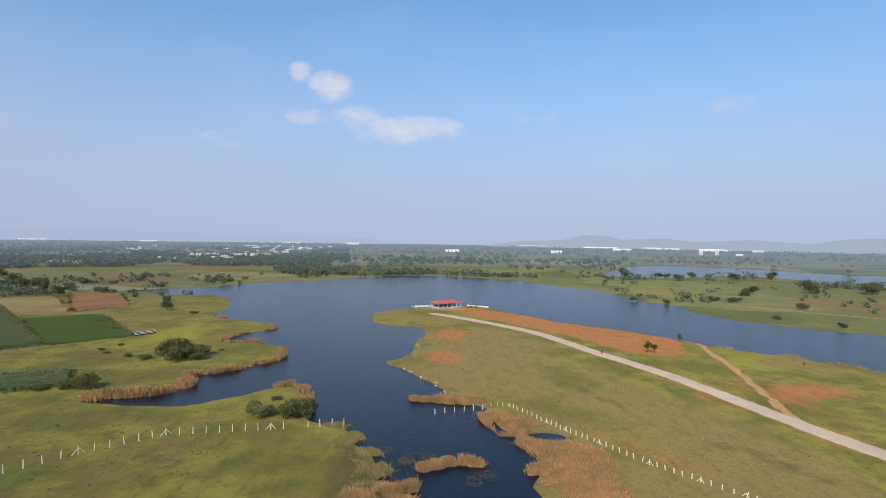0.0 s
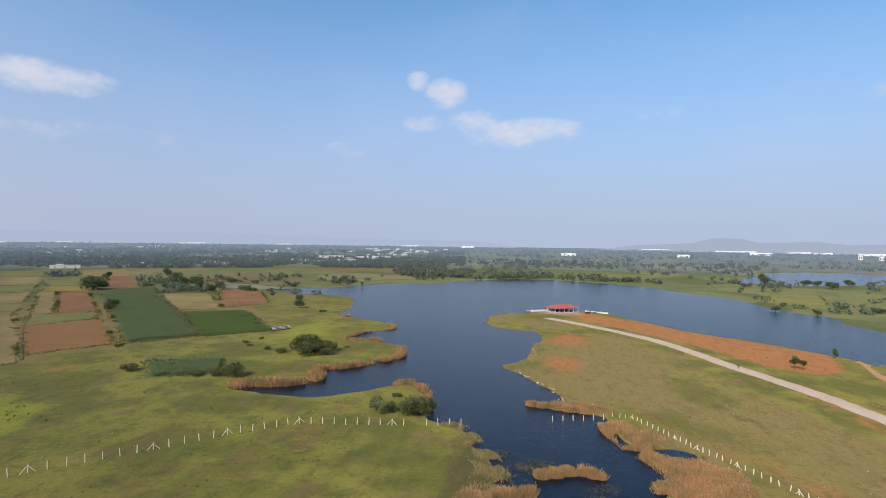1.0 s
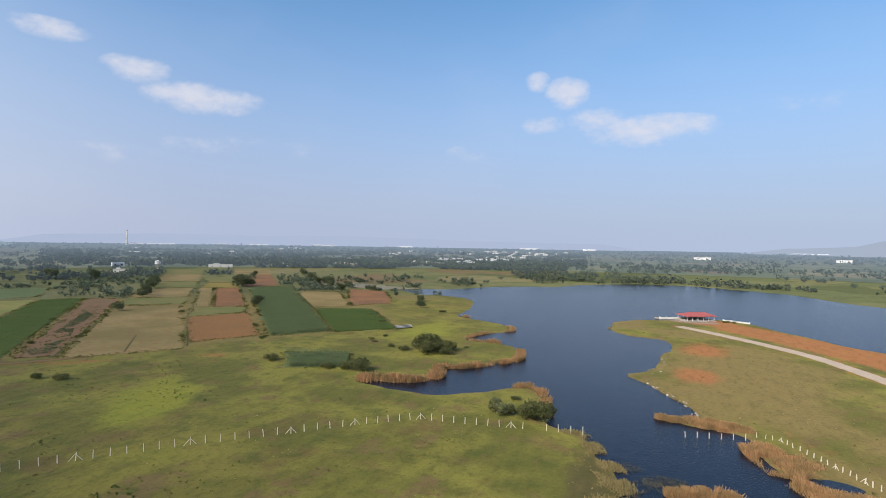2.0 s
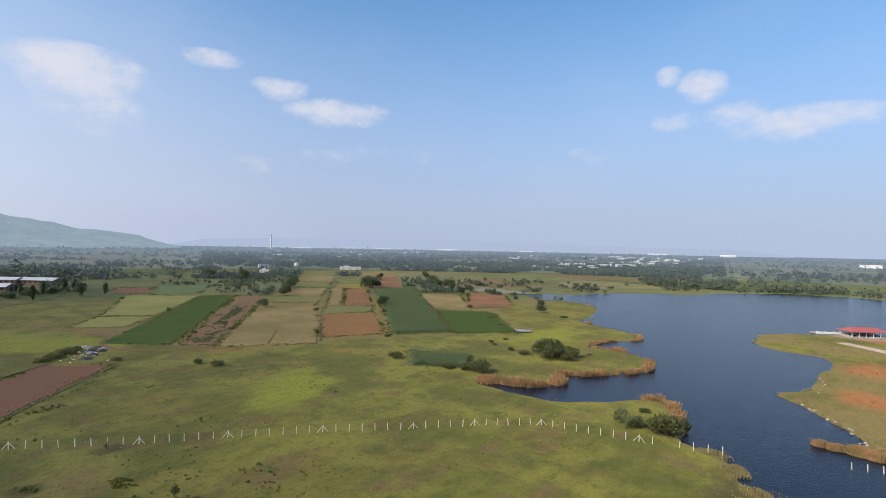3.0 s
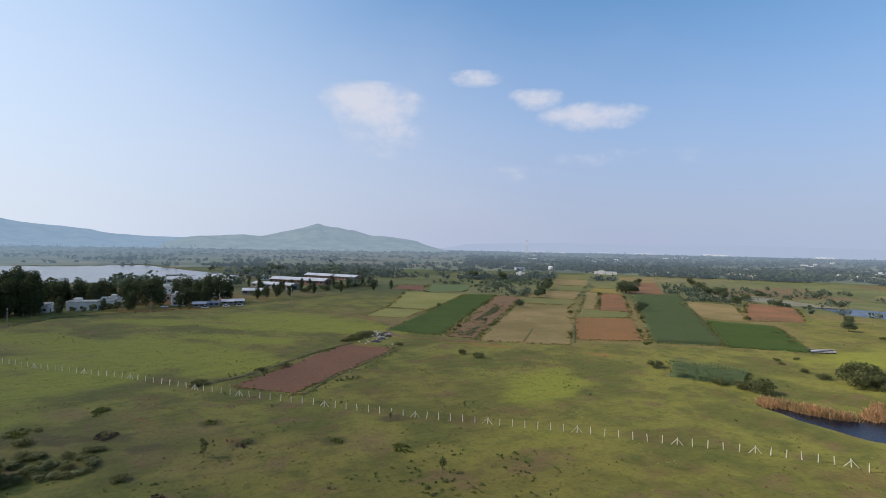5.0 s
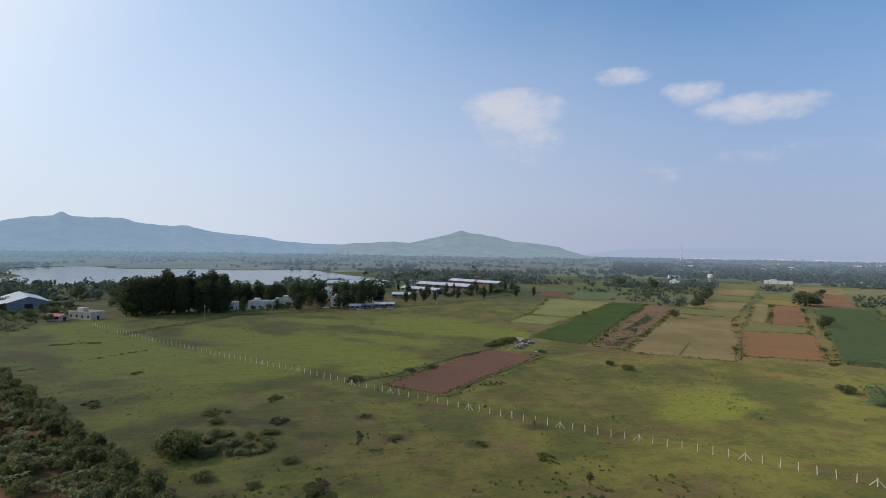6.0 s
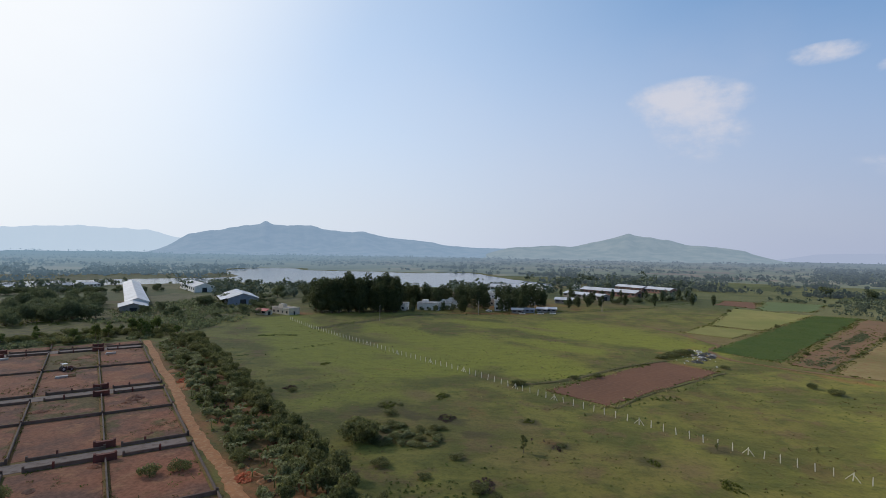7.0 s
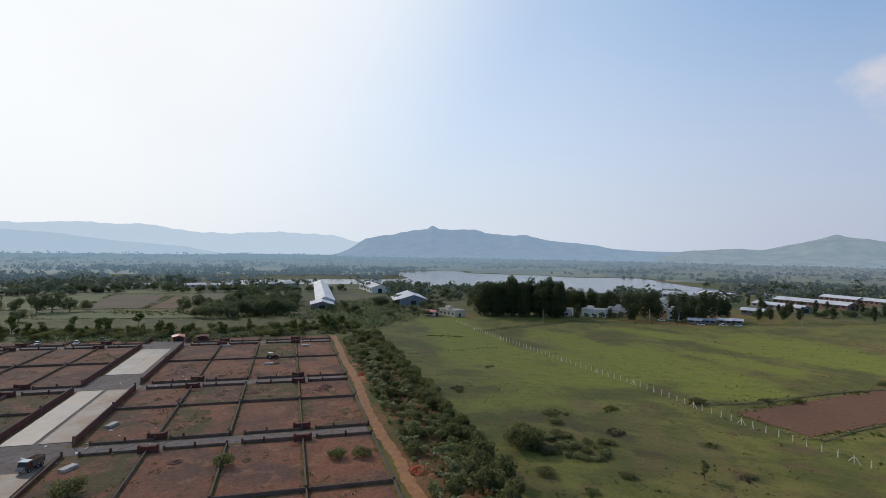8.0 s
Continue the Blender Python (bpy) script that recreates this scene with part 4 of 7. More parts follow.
def field(corners, mat, label, furrow=0.12, pitch=1.6, canopy=None, tall=0.5, dense=1.0, across=False, seed=1):
    """A tilled plot: ridges and furrows that run its length, and over them, where a crop stands, rows of leaves."""
    c = [np.array(p, float) for p in corners]
    if across:
        c = [c[1], c[2], c[3], c[0]]
    wide = (np.linalg.norm(c[1] - c[0]) + np.linalg.norm(c[2] - c[3])) / 2
    long = (np.linalg.norm(c[3] - c[0]) + np.linalg.norm(c[2] - c[1])) / 2
    nu, nv = max(4, int(wide / pitch) * 2), max(3, int(long / 6))
    rng = np.random.default_rng(seed)
    u, v = np.meshgrid(edged(nu, wide), edged(nv, long))
    p = bilinear(c, u, v)
    z = 0.1 + furrow * (np.arange(u.shape[1]) % 2)[None, :] + rng.uniform(-0.03, 0.03, u.shape)
    rim = (u < 1e-6) | (u > 1 - 1e-6) | (v < 1e-6) | (v > 1 - 1e-6)
    sway = np.stack([cloudy(p[..., 0], p[..., 1], 14, seed + 40) - 0.5, cloudy(p[..., 0], p[..., 1], 14, seed + 60) - 0.5], -1) * 5.0        # ploughed by eye, never quite straight
    p = p + sway * np.clip(4 * np.maximum(np.abs(u - 0.5), np.abs(v - 0.5)) - 1, 0, 1)[..., None] + rng.uniform(-0.6, 0.6, p.shape) * rim[..., None]
    z[rim] = -0.2
    i = np.arange(u.size).reshape(u.shape)
    quads = np.stack([i[:-1, :-1], i[:-1, 1:], i[1:, 1:], i[1:, :-1]], -1).reshape(-1, 4)
    verts = np.concatenate([p, z[..., None]], -1).reshape(-1, 3)
    area = wide * long
    base = tagged(new("field", quads_mesh("field", verts, quads, mat)), label, "field", kind="structure")
    if canopy is not None:
        n = int(area * dense * 2.2)
        row = (rng.integers(0, max(2, int(wide / 1.0)), n) + 0.5 + rng.normal(0, 0.16, n)) / max(2, int(wide / 1.0))
        q = bilinear(c, np.clip(row, 0.01, 0.99), rng.uniform(0.005, 0.995, n))
        top = tall * (0.75 + 0.35 * cloudy(q[:, 0], q[:, 1], 7, seed))
        pos = np.column_stack([q, top * rng.uniform(0.75, 1.0, n)])
        tagged(part("crop_rows", leaves(rng, pos, np.tile((0, 0, 1.0), (n, 1)), 0.5, 0.09, canopy, "crop_rows"), canopy, base), kind="stuff")
    return base


def leaves(rng, pos, normal, size, tilt, mat, name):
    """Leaf sprays: one small bent-free four-sided spray at each place, turned about its normal by chance."""
    n = len(pos)
    nrm = normal + rng.normal(0, tilt, (n, 3))
    nrm /= np.linalg.norm(nrm, axis=1)[:, None] + 1e-9
    ref = rng.normal(0, 1, (n, 3))
    t1 = np.cross(nrm, ref)
    t1 /= np.linalg.norm(t1, axis=1)[:, None] + 1e-9
    t2 = np.cross(nrm, t1)
    s = size * rng.uniform(0.6, 1.3, (n, 1))
    k = s * rng.uniform(0.45, 0.9, (n, 1))
    v = np.stack([pos - t1 * s, pos - t2 * k + t1 * s * 0.2, pos + t1 * s, pos + t2 * k - t1 * s * 0.1], 1).reshape(-1, 3)
    return quads_mesh(name, v, np.arange(4 * n).reshape(-1, 4), mat)


def crown_points(rng, lobes, n):
    """Places and outward normals over a crown made of several lobes (x, y, z, rx, rz)."""
    lobes = np.asarray(lobes, float)
    w = lobes[:, 3] ** 2
    which = rng.choice(len(lobes), n, p=w / w.sum())
    d = rng.normal(0, 1, (n, 3))
    d /= np.linalg.norm(d, axis=1)[:, None]
    r = rng.uniform(0.55, 1.08, n) ** 0.7
    l = lobes[which]
    pos = l[:, :3] + d * np.column_stack([l[:, 3], l[:, 3], l[:, 4]]) * r[:, None]
    return pos, d


FIELDS = [
    # corners on the plan, soil, crop leaves, crop height, leaves to the square metre, label
    ([(-240, 86), (-220, 104), (-386, 233), (-398, 211)], CROP, CROP, 0.5, 1.2, "strip of low bright green crop in rows"),
    ([(-216, 106), (-206, 115), (-362, 243), (-384, 234)], SOIL_BROWN, None, 0, 0, "fallow strip of brown soil with rows of scrub"),
    ([(-202, 113), (-180, 146), (-300, 242), (-325, 215)], STUBBLE, None, 0, 0, "tan stubble field after the harvest"),
    ([(-329, 220), (-303, 246), (-334, 274), (-362, 248)], STUBBLE_GREEN, None, 0, 0, "dark green strip behind the stubble"),
    ([(-365, 251), (-337, 277), (-395, 332), (-422, 302)], STUBBLE, None, 0, 0, "field of thin tan stubble"),
    ([(-425, 305), (-398, 335), (-450, 384), (-478, 355)], STUBBLE_GREEN, None, 0, 0, "field of thin green stubble"),
    ([(-482, 358), (-454, 388), (-540, 466), (-570, 436)], STUBBLE, None, 0, 0, "far field of pale brown stubble"),
    ([(-573, 439), (-543, 469), (-628, 544), (-668, 508)], STUBBLE_GREEN, None, 0, 0, "far field of thin green grass"),
    ([(-190, 156), (-176, 183), (-236, 236), (-250, 205)], SOIL_ORANGE, None, 0, 0, "tilled field of bare orange soil"),
    ([(-253, 208), (-239, 236), (-258, 256), (-281, 236)], STUBBLE_GREEN, None, 0, 0, "green strip behind the orange field"),
    ([(-276, 246), (-260, 258), (-361, 350), (-378, 340)], SOIL_RED, None, 0, 0, "tilled field of dark red soil"),
    ([(-284, 238), (-277, 245), (-379, 339), (-390, 333)], STUBBLE, None, 0, 0, "tan strip beside the red soil"),
    ([(-392, 336), (-364, 353), (-410, 396), (-428, 376)], MUSTARD, None, 0, 0, "field of yellow ripening crop"),
    ([(-430, 378), (-412, 398), (-478, 456), (-491, 425)], STUBBLE_GREEN, None, 0, 0, "field of green and yellow stubble"),
    ([(-366, 362), (-350, 388), (-470, 509), (-492, 471)], SOIL_RED, None, 0, 0, "long tilled field of reddish soil"),
    ([(-494, 473), (-472, 511), (-560, 600), (-586, 560)], STUBBLE, None, 0, 0, "far tan field"),
    ([(-172, 184), (-155, 207), (-345, 400), (-352, 352)], CROP_BLUE, CROP_BLUE, 1.6, 1.0, "tall grey-green crop with even tops"),
    ([(-153, 207), (-132, 230), (-186, 290), (-216, 273)], CROP, CROP, 0.7, 1.2, "dark green crop beside the tall one"),
    ([(-222, 277), (-205, 296), (-272, 374), (-304, 352)], STUBBLE, None, 0, 0, "tan stubble field behind the green crop"),
    ([(-207, 296), (-190, 325), (-240, 398), (-280, 400)], SOIL_RED, None, 0, 0, "small tilled field of red soil"),
    ([(-161, 12), (-147, 27), (-197, 74), (-213, 59)], SOIL_PLOUGH, None, 0, 0, "freshly ploughed field of dark red-brown soil"),
    ([(-327, 117), (-309, 138), (-397, 210), (-434, 172)], PALE_GRASS, None, 0, 0, "pale field of dry and green grass"),
    ([(-278, 109), (-293, 91), (-324, 114), (-306, 136)], PALE_GRASS, None, 0, 0, "thin green field along the track"),
    ([(-426, 188), (-421, 223), (-489, 268), (-507, 226)], CROP_BLUE, None, 0, 0, "dull green field"),
    ([(-465, 171), (-437, 190), (-495, 216), (-506, 192)], SOIL_PLOUGH, None, 0, 0, "dark ploughed field by the trees"),
    ([(-124, 141), (-107, 151), (-118, 170), (-142, 160)], CROP_BLUE, CROP_BLUE, 1.8, 1.6, "patch of tall reedy fodder grass"),
    ([(-216, -350), (-241, -324), (-319, -398), (-293, -433)], SOIL_BROWN, None, 0, 0, "brown field beyond the plots"),
    ([(-242, -322), (-255, -297), (-308, -342), (-318, -390)], SOIL_RED, None, 0, 0, "reddish field beyond the plots"),
    ([(-188, -381), (-214, -353), (-292, -435), (-237, -483)], MEADOW, None, 0, 0, "fresh green field beyond the plots"),
    ([(-176, -324), (-233, -243), (-253, -264), (-193, -357)], MEADOW, None, 0, 0, "green strip of field behind the hedge"),
    ([(-302, -441), (-340, -389), (-367, -420), (-324, -475)], MEADOW, None, 0, 0, "pale green field before the far woods"),
    ([(-252, 412), (-226, 436), (-318, 470), (-345, 425)], MUD, None, 0, 0, "grey drying mud flat at the head of the lake"),
    ([(156, 454), (184, 415), (227, 532), (193, 546)], STUBBLE_GREEN, None, 0, 0, "green field on the far bank"),
]
for k, (corners, soil, crop, tall, dense, label) in enumerate(FIELDS):
    field(corners, soil, label, 0.008 if soil in (SOIL_PLOUGH, MUD) else 0.05, 1.3 if soil is SOIL_PLOUGH else 1.7, crop, tall, dense, across=k in (2, 10), seed=k)


def bank(line, wide, tall, mat, label, name="field_bank", seed=0):
    """A low ridge of earth between fields."""
    rng = np.random.default_rng(seed)
    line = rounded(line, 8, False)
    step = np.gradient(line, axis=0)
    step /= np.linalg.norm(step, axis=1)[:, None] + 1e-9
    side = np.stack([-step[:, 1], step[:, 0]], -1)
    pts, cols, up = [], (-1, -0.4, 0.3, 1), (-0.3, 0.8, 1.0, -0.3)
    for p, q in zip(line, side):
        for c, h in zip(cols, up):
            w = c * wide / 2 * rng.uniform(0.7, 1.2)
            pts.append((p[0] + q[0] * w, p[1] + q[1] * w, h * tall * rng.uniform(0.6, 1.1)))
    s = Shape().add(pts, [(a * 4 + b, a * 4 + b + 1, a * 4 + 5 + b, a * 4 + 4 + b) for a in range(len(line) - 1) for b in range(3)])
    return tagged(part(name, s, mat), label, "bank", kind="structure")


bank([(-165, 2), (-175, 19), (-198, 41), (-214, 61)], 2.6, 0.42, BANK, "low bank of dark earth and weeds beside the ploughed field", seed=1)
bank([(-146, 29), (-164, 43), (-196, 75)], 1.6, 0.28, BANK, "low bank of pale earth beside the ploughed field", seed=2)
bank([(-183, 150), (-250, 206), (-305, 257), (-372, 319)], 1.8, 0.35, BANK, "overgrown bank between two fields", seed=3)
bank([(-205, 112), (-262, 163), (-327, 217)], 1.6, 0.35, BANK, "bank of bare earth beside the stubble", seed=4)
bank([(-193, 131), (-207, 143), (-222, 156)], 1.4, 0.35, BANK, "short ditch bank inside the stubble field", seed=5)
ribbon("farm_track", rounded([(-318, 77), (-283, 88.6), (-257, 95), (-243, 87), (-222, 87), (-203, 109), (-186, 146)], 5, False), 2.6, SOIL_BROWN, "bare earth farm track between the fields", 0.06, "track", 0.8)


# ---- fences ----
def post_shape(tall=1.65, w=0.085):
    s = Shape()
    s.add([(-w, -w, -0.4), (w, -w, -0.4), (w, w, -0.4), (-w, w, -0.4), (-w * .8, -w * .8, tall - .1), (w * .8, -w * .8, tall - .1), (w * .8, w * .8, tall - .1),
           (-w * .8, w * .8, tall - .1), (-w * .4, -w * .4, tall), (w * .4, -w * .4, tall), (w * .4, w * .4, tall), (-w * .4, w * .4, tall)],
          [(0, 1, 5, 4), (1, 2, 6, 5), (2, 3, 7, 6), (3, 0, 4, 7), (4, 5, 9, 8), (5, 6, 10, 9), (6, 7, 11, 10), (7, 4, 8, 11), (8, 9, 10, 11)])
    return s


POST = post_shape().mesh("post", CONCRETE)
STRUT = Shape().tube((0, 0, 1.35), (1.3, 0, -0.15), 0.065, 0.065, 4).mesh("strut", CONCRETE)


def fence(line, label, gap=3.0, braced=True, tilt=3.0, seed=0, sink=0.0, counts=()):
    """White concrete posts along a line; at its corners each post leans on two struts."""
    rng = np.random.default_rng(seed)
    top = thing("fence", pose(*line[0], 0), label, "fence")
    o = Vector((*line[0], 0))
    for k, (a, b) in enumerate(zip(line[:-1], line[1:])):
        a, b = np.array(a, float), np.array(b, float)
        n = counts[k] if k < len(counts) else max(1, round(np.linalg.norm(b - a) / gap))
        turn = math.degrees(math.atan2(b[1] - a[1], b[0] - a[0]))
        for i in range(n + (k == len(line) - 2)):
            p = a + (b - a) * i / n
            if i and rng.random() < 0.012:
                continue
            ob = new("post", POST)
            ob.parent = top
            ob.matrix_basis = pose(p[0] - o.x, p[1] - o.y, -sink, rng.normal(0, tilt), rng.normal(0, tilt), turn)
            if braced and i == 0 and k > 0:
                for flip in (0, 180):
                    st = new("strut", STRUT)
                    st.parent = top
                    st.matrix_basis = pose(p[0] - o.x, p[1] - o.y, -sink, 0, 0, turn + flip)
    return top


fence([(-22.5, 123.7), (-38.3, 119.8), (-59.7, 115.4), (-71.5, 104.7), (-80.9, 93.5), (-94.9, 78.8), (-107.3, 63.2), (-117.6, 49.6), (-134, 32), (-151.4, 13.5),
       (-162, 3), (-181, -14), (-192.5, -27), (-206, -42), (-224, -59), (-243, -78.5), (-266.5, -101), (-290, -121)], "white concrete fence posts with braced corners across the pasture",
      counts=(6, 8, 6, 5, 7, 7, 6, 8, 8))
fence([(-1.3, 133.4), (11, 137.6)], "white concrete fence posts standing in shallow water", 2.7, False, 2.0, 3, 0.6)
fence([(13.5, 140), (18, 139.3), (25.5, 127.1), (28.8, 121.9), (34.4, 114.3), (41.3, 103.9), (47.7, 96.5), (52.8, 90.9), (60, 80)], "weathered white concrete fence posts along the reeds", 1.7, True, 6.0, 5, 0.6)


# ---- trees and shrubs ----
KIND = {}


def tree_proto(name, tall, lobes, n, size, leaf, trunk=0.25, label="", limbs=3, seed=1, tilt=0.5):
    """A tapered trunk, limbs that reach into the lobes, and a crown of leaf sprays."""
    rng = np.random.default_rng(seed)
    t = thing(name, pose(0, 0, 0), label, "tree" if "tree" in name else "shrub")
    base = min(l[2] for l in lobes)
    s = Shape()
    bend = Vector((rng.normal(0, 0.02), rng.normal(0, 0.02), 0)) * tall
    mid = Vector((0, 0, base * 0.55)) + bend * 0.5
    head = Vector((0, 0, base + 0.15 * tall)) + bend
    s.tube((0, 0, -0.4), mid, trunk, trunk * 0.8).tube(mid, head, trunk * 0.8, trunk * 0.5)
    part("trunk", s, BARK, t, smooth=True)
    for l in sorted(lobes, key=lambda l: -l[3])[:limbs]:
        part("limb", Shape().tube(mid + (head - mid) * rng.uniform(0.2, 0.9), Vector(l[:3]), trunk * 0.4, trunk * 0.15, 5), BARK, t, smooth=True)
    pos, d = crown_points(rng, lobes, n)
    keep = pos[:, 2] > 0.05
    part("crown", leaves(rng, pos[keep], d[keep], size, tilt, leaf, "crown"), leaf, t)
    return t


def lobed(rng, r, tall, base, count, spread=0.6):
    """Lobes of a rounded crown r wide that reaches from base to tall."""
    out = [(0, 0, (base + tall) / 2, r * 0.7, (tall - base) * 0.42)]
    for k in range(count):
        a = math.tau * k / count + rng.uniform(-0.4, 0.4)
        q = r * spread * rng.uniform(0.7, 1.1)
        s = r * rng.uniform(0.32, 0.55)
        z = rng.uniform(base + s * 0.5, tall - s * 0.75)
        out.append((math.cos(a) * q, math.sin(a) * q, z, s, s * 0.8))
    return out


def make_kind(kind, seed):
    r = np.random.default_rng(seed)
    if kind == "round_tree":
        return tree_proto("round_tree", 7, lobed(r, 3.6, 7.0, 0.7, 10), 1700, 0.27, LEAF_MID, 0.22, "broad dark green tree standing in a field", seed=seed, limbs=1)
    if kind == "slim_tree":
        return tree_proto("slim_tree", 6, lobed(r, 1.7, 6.2, 1.6, 6), 620, 0.24, LEAF, 0.14, "slim green tree with a narrow crown", seed=seed)
    if kind == "tall_tree":
        lobes = [(r.normal(0, 0.5), r.normal(0, 0.5), z, 3.5 * w, 2.3) for z, w in ((3.5, .8), (6, 1.0), (8.5, 1.1), (11, 1.15), (13.5, 1.1), (16, .95), (18.0, .7))]
        lobes += [(r.uniform(-2.9, 2.9), r.uniform(-2.9, 2.9), r.uniform(5, 15), 1.7, 1.7) for _ in range(5)]
        return tree_proto("tall_tree", 19, lobes, 2000, 0.46, LEAF_GROVE, 0.3, "tall dark green tree in a lakeside grove", seed=seed, limbs=2)
    if kind == "bush":
        return tree_proto("bush", 2.6, lobed(r, 2.3, 2.7, 0.3, 8, 0.7), 1300, 0.17, LEAF_DARK, 0.1, "dense dark green bush on the pasture", limbs=0, seed=seed)
    if kind == "sapling":
        return tree_proto("sapling", 3.2, lobed(r, 0.85, 3.3, 0.7, 4), 260, 0.16, LEAF_DARK, 0.06, "thin young tree alone in the grass", limbs=2, seed=seed)
    if kind == "pale_shrub":
        return tree_proto("pale_shrub", 3.2, lobed(r, 1.7, 3.4, 0.5, 6, 0.7), 620, 0.24, LEAF_PALE, 0.08, "grey-green leafy shrub in the planted belt", limbs=0, seed=seed)
    if kind == "belt_shrub":
        return tree_proto("belt_shrub", 3.8, lobed(r, 1.9, 4.0, 0.4, 7, 0.65), 800, 0.23, LEAF_DARK, 0.1, "dark green shrub in the planted belt", limbs=0, seed=seed)
    # a banana plant: long arching leaves from a thick stem
    t = thing("banana_plant", pose(0, 0, 0), "banana plant with long arching pale leaves", "plant")
    part("trunk", Shape().tube((0, 0, -0.3), (0.05, 0, 1.7), 0.14, 0.09), LEAF_PALE, t, smooth=True)
    for k in range(6):
        a, reach, up = math.tau * k / 6 + r.uniform(-0.3, 0.3), r.uniform(1.2, 1.8), r.uniform(0.8, 1.6)
        s, pts = Shape(), []
        for i in range(5):
            f = i / 4
            w = 0.28 * math.sin(math.pi * (0.12 + 0.85 * f))
            x, z = reach * f, 1.6 + up * (1.7 * f - 1.5 * f * f)
            pts += [(math.cos(a) * x - math.sin(a) * w, math.sin(a) * x + math.cos(a) * w, z), (math.cos(a) * x + math.sin(a) * w, math.sin(a) * x - math.cos(a) * w, z)]
        s.add(pts, [(2 * i, 2 * i + 1, 2 * i + 3, 2 * i + 2) for i in range(4)])
        part("leaf", s, LEAF_PALE, t)
    return t


RNG = np.random.default_rng(12)


def plant(kind, x, y, size=1.0, flat=1.0, group="", variants=3, z=0.0):
    """Stand a tree or shrub of a kind at a place; each kind is built in a few shapes and then copied."""
    v = int(RNG.integers(0, variants))
    m = pose(x, y, z, 0, 0, RNG.uniform(0, 360)) @ Matrix.Diagonal((size, size, size * flat, 1))
    if (kind, v) not in KIND:
        t = KIND[(kind, v)] = make_kind(kind, 100 + 7 * v + len(kind))
        t.matrix_basis = m
        if group:
            tagged(t, group=group)
        return t
    t = copy_thing(KIND[(kind, v)], pose(x, y, z))
    t.matrix_basis = m
    if group:
        tagged(t, group=group)
    return t


# trees and bushes that stand alone
for x, y, size, flat in [(-372, 365, 2.9, 0.6), (-374, 366, 2.6, 0.62), (-370, 367, 2.3, 0.62), (-161, 311, 1.0, .9), (-259, 266, 1.3, .8), (-268, 372, 1.3, .9), (-287, 409, 1.2, .9), (-321, 428, 1.5, .8), (-335, 440, 1.3, .9),
                         (-178, 344, 0.8, 1), (-251, 394, 1.0, .9), (-382, 474, 1.6, .8), (-304, 203, 0.9, .9), (-360, 258, 1.1, .9), (-372, 270, 1.3, .9), (-392, 284, 1.2, .9),
                         (-412, 302, 1.5, .9), (-425, 315, 1.4, .9), (-452, 336, 1.5, 1), (-450, 458, 1.3, .9), (-430, 520, 1.5, .9), (-340, 432, 1.5, .8), (-295, 393, 1.1, .9),
                         (-306, 456, 1.1, .9), (-550, 342, 1.8, .9), (-587, 322, 1.9, .9), (-82, 210, 0, 1), (255, 447, 1.1, .9), (338, 483, 1.5, .9), (399, 493, 1.7, .9),
                         (245, 361, 1.2, .6), (143, 398, 0.9, .6), (163, 386, 0.9, .5), (222, 649, 2.0, 1.0), (272, 670, 1.6, .6), (280, 664, 1.5, .6), (277, 624, 1.8, .7), (319, 680, 1.8, .6), (359, 659, 1.8, .7), (275, 472, 1.5, .7), (415, 671, 2.0, .7), (334, 482, 2.0, .9), (386, 479, 2.0, .8), (214, 283, .8, .5), (197, 312, .8, .4), (219, 400, 1.4, .4), (208, 408, 1.4, .4), (195, 424, 1.0, .4), (-166, -320, 1.2, .9)]:
    if size:
        plant("round_tree", x, y, size, flat)
for x, y, size in [(-43, 127, 1.0), (-45.5, 129, 1.1), (-41.5, 129.5, 0.9), (-47, 133, 0.8)]:
    plant("pale_shrub", x, y, size, 1.0, "pale shrubs by the fence")
plant("slim_tree", 82, 211, 1.0, 0.85)
plant("slim_tree", 84.2, 210, 0.8, 0.8)
plant("slim_tree", 106, 236, 0.7, 0.8)
plant("slim_tree", -184, -251, 1.6, 0.9)
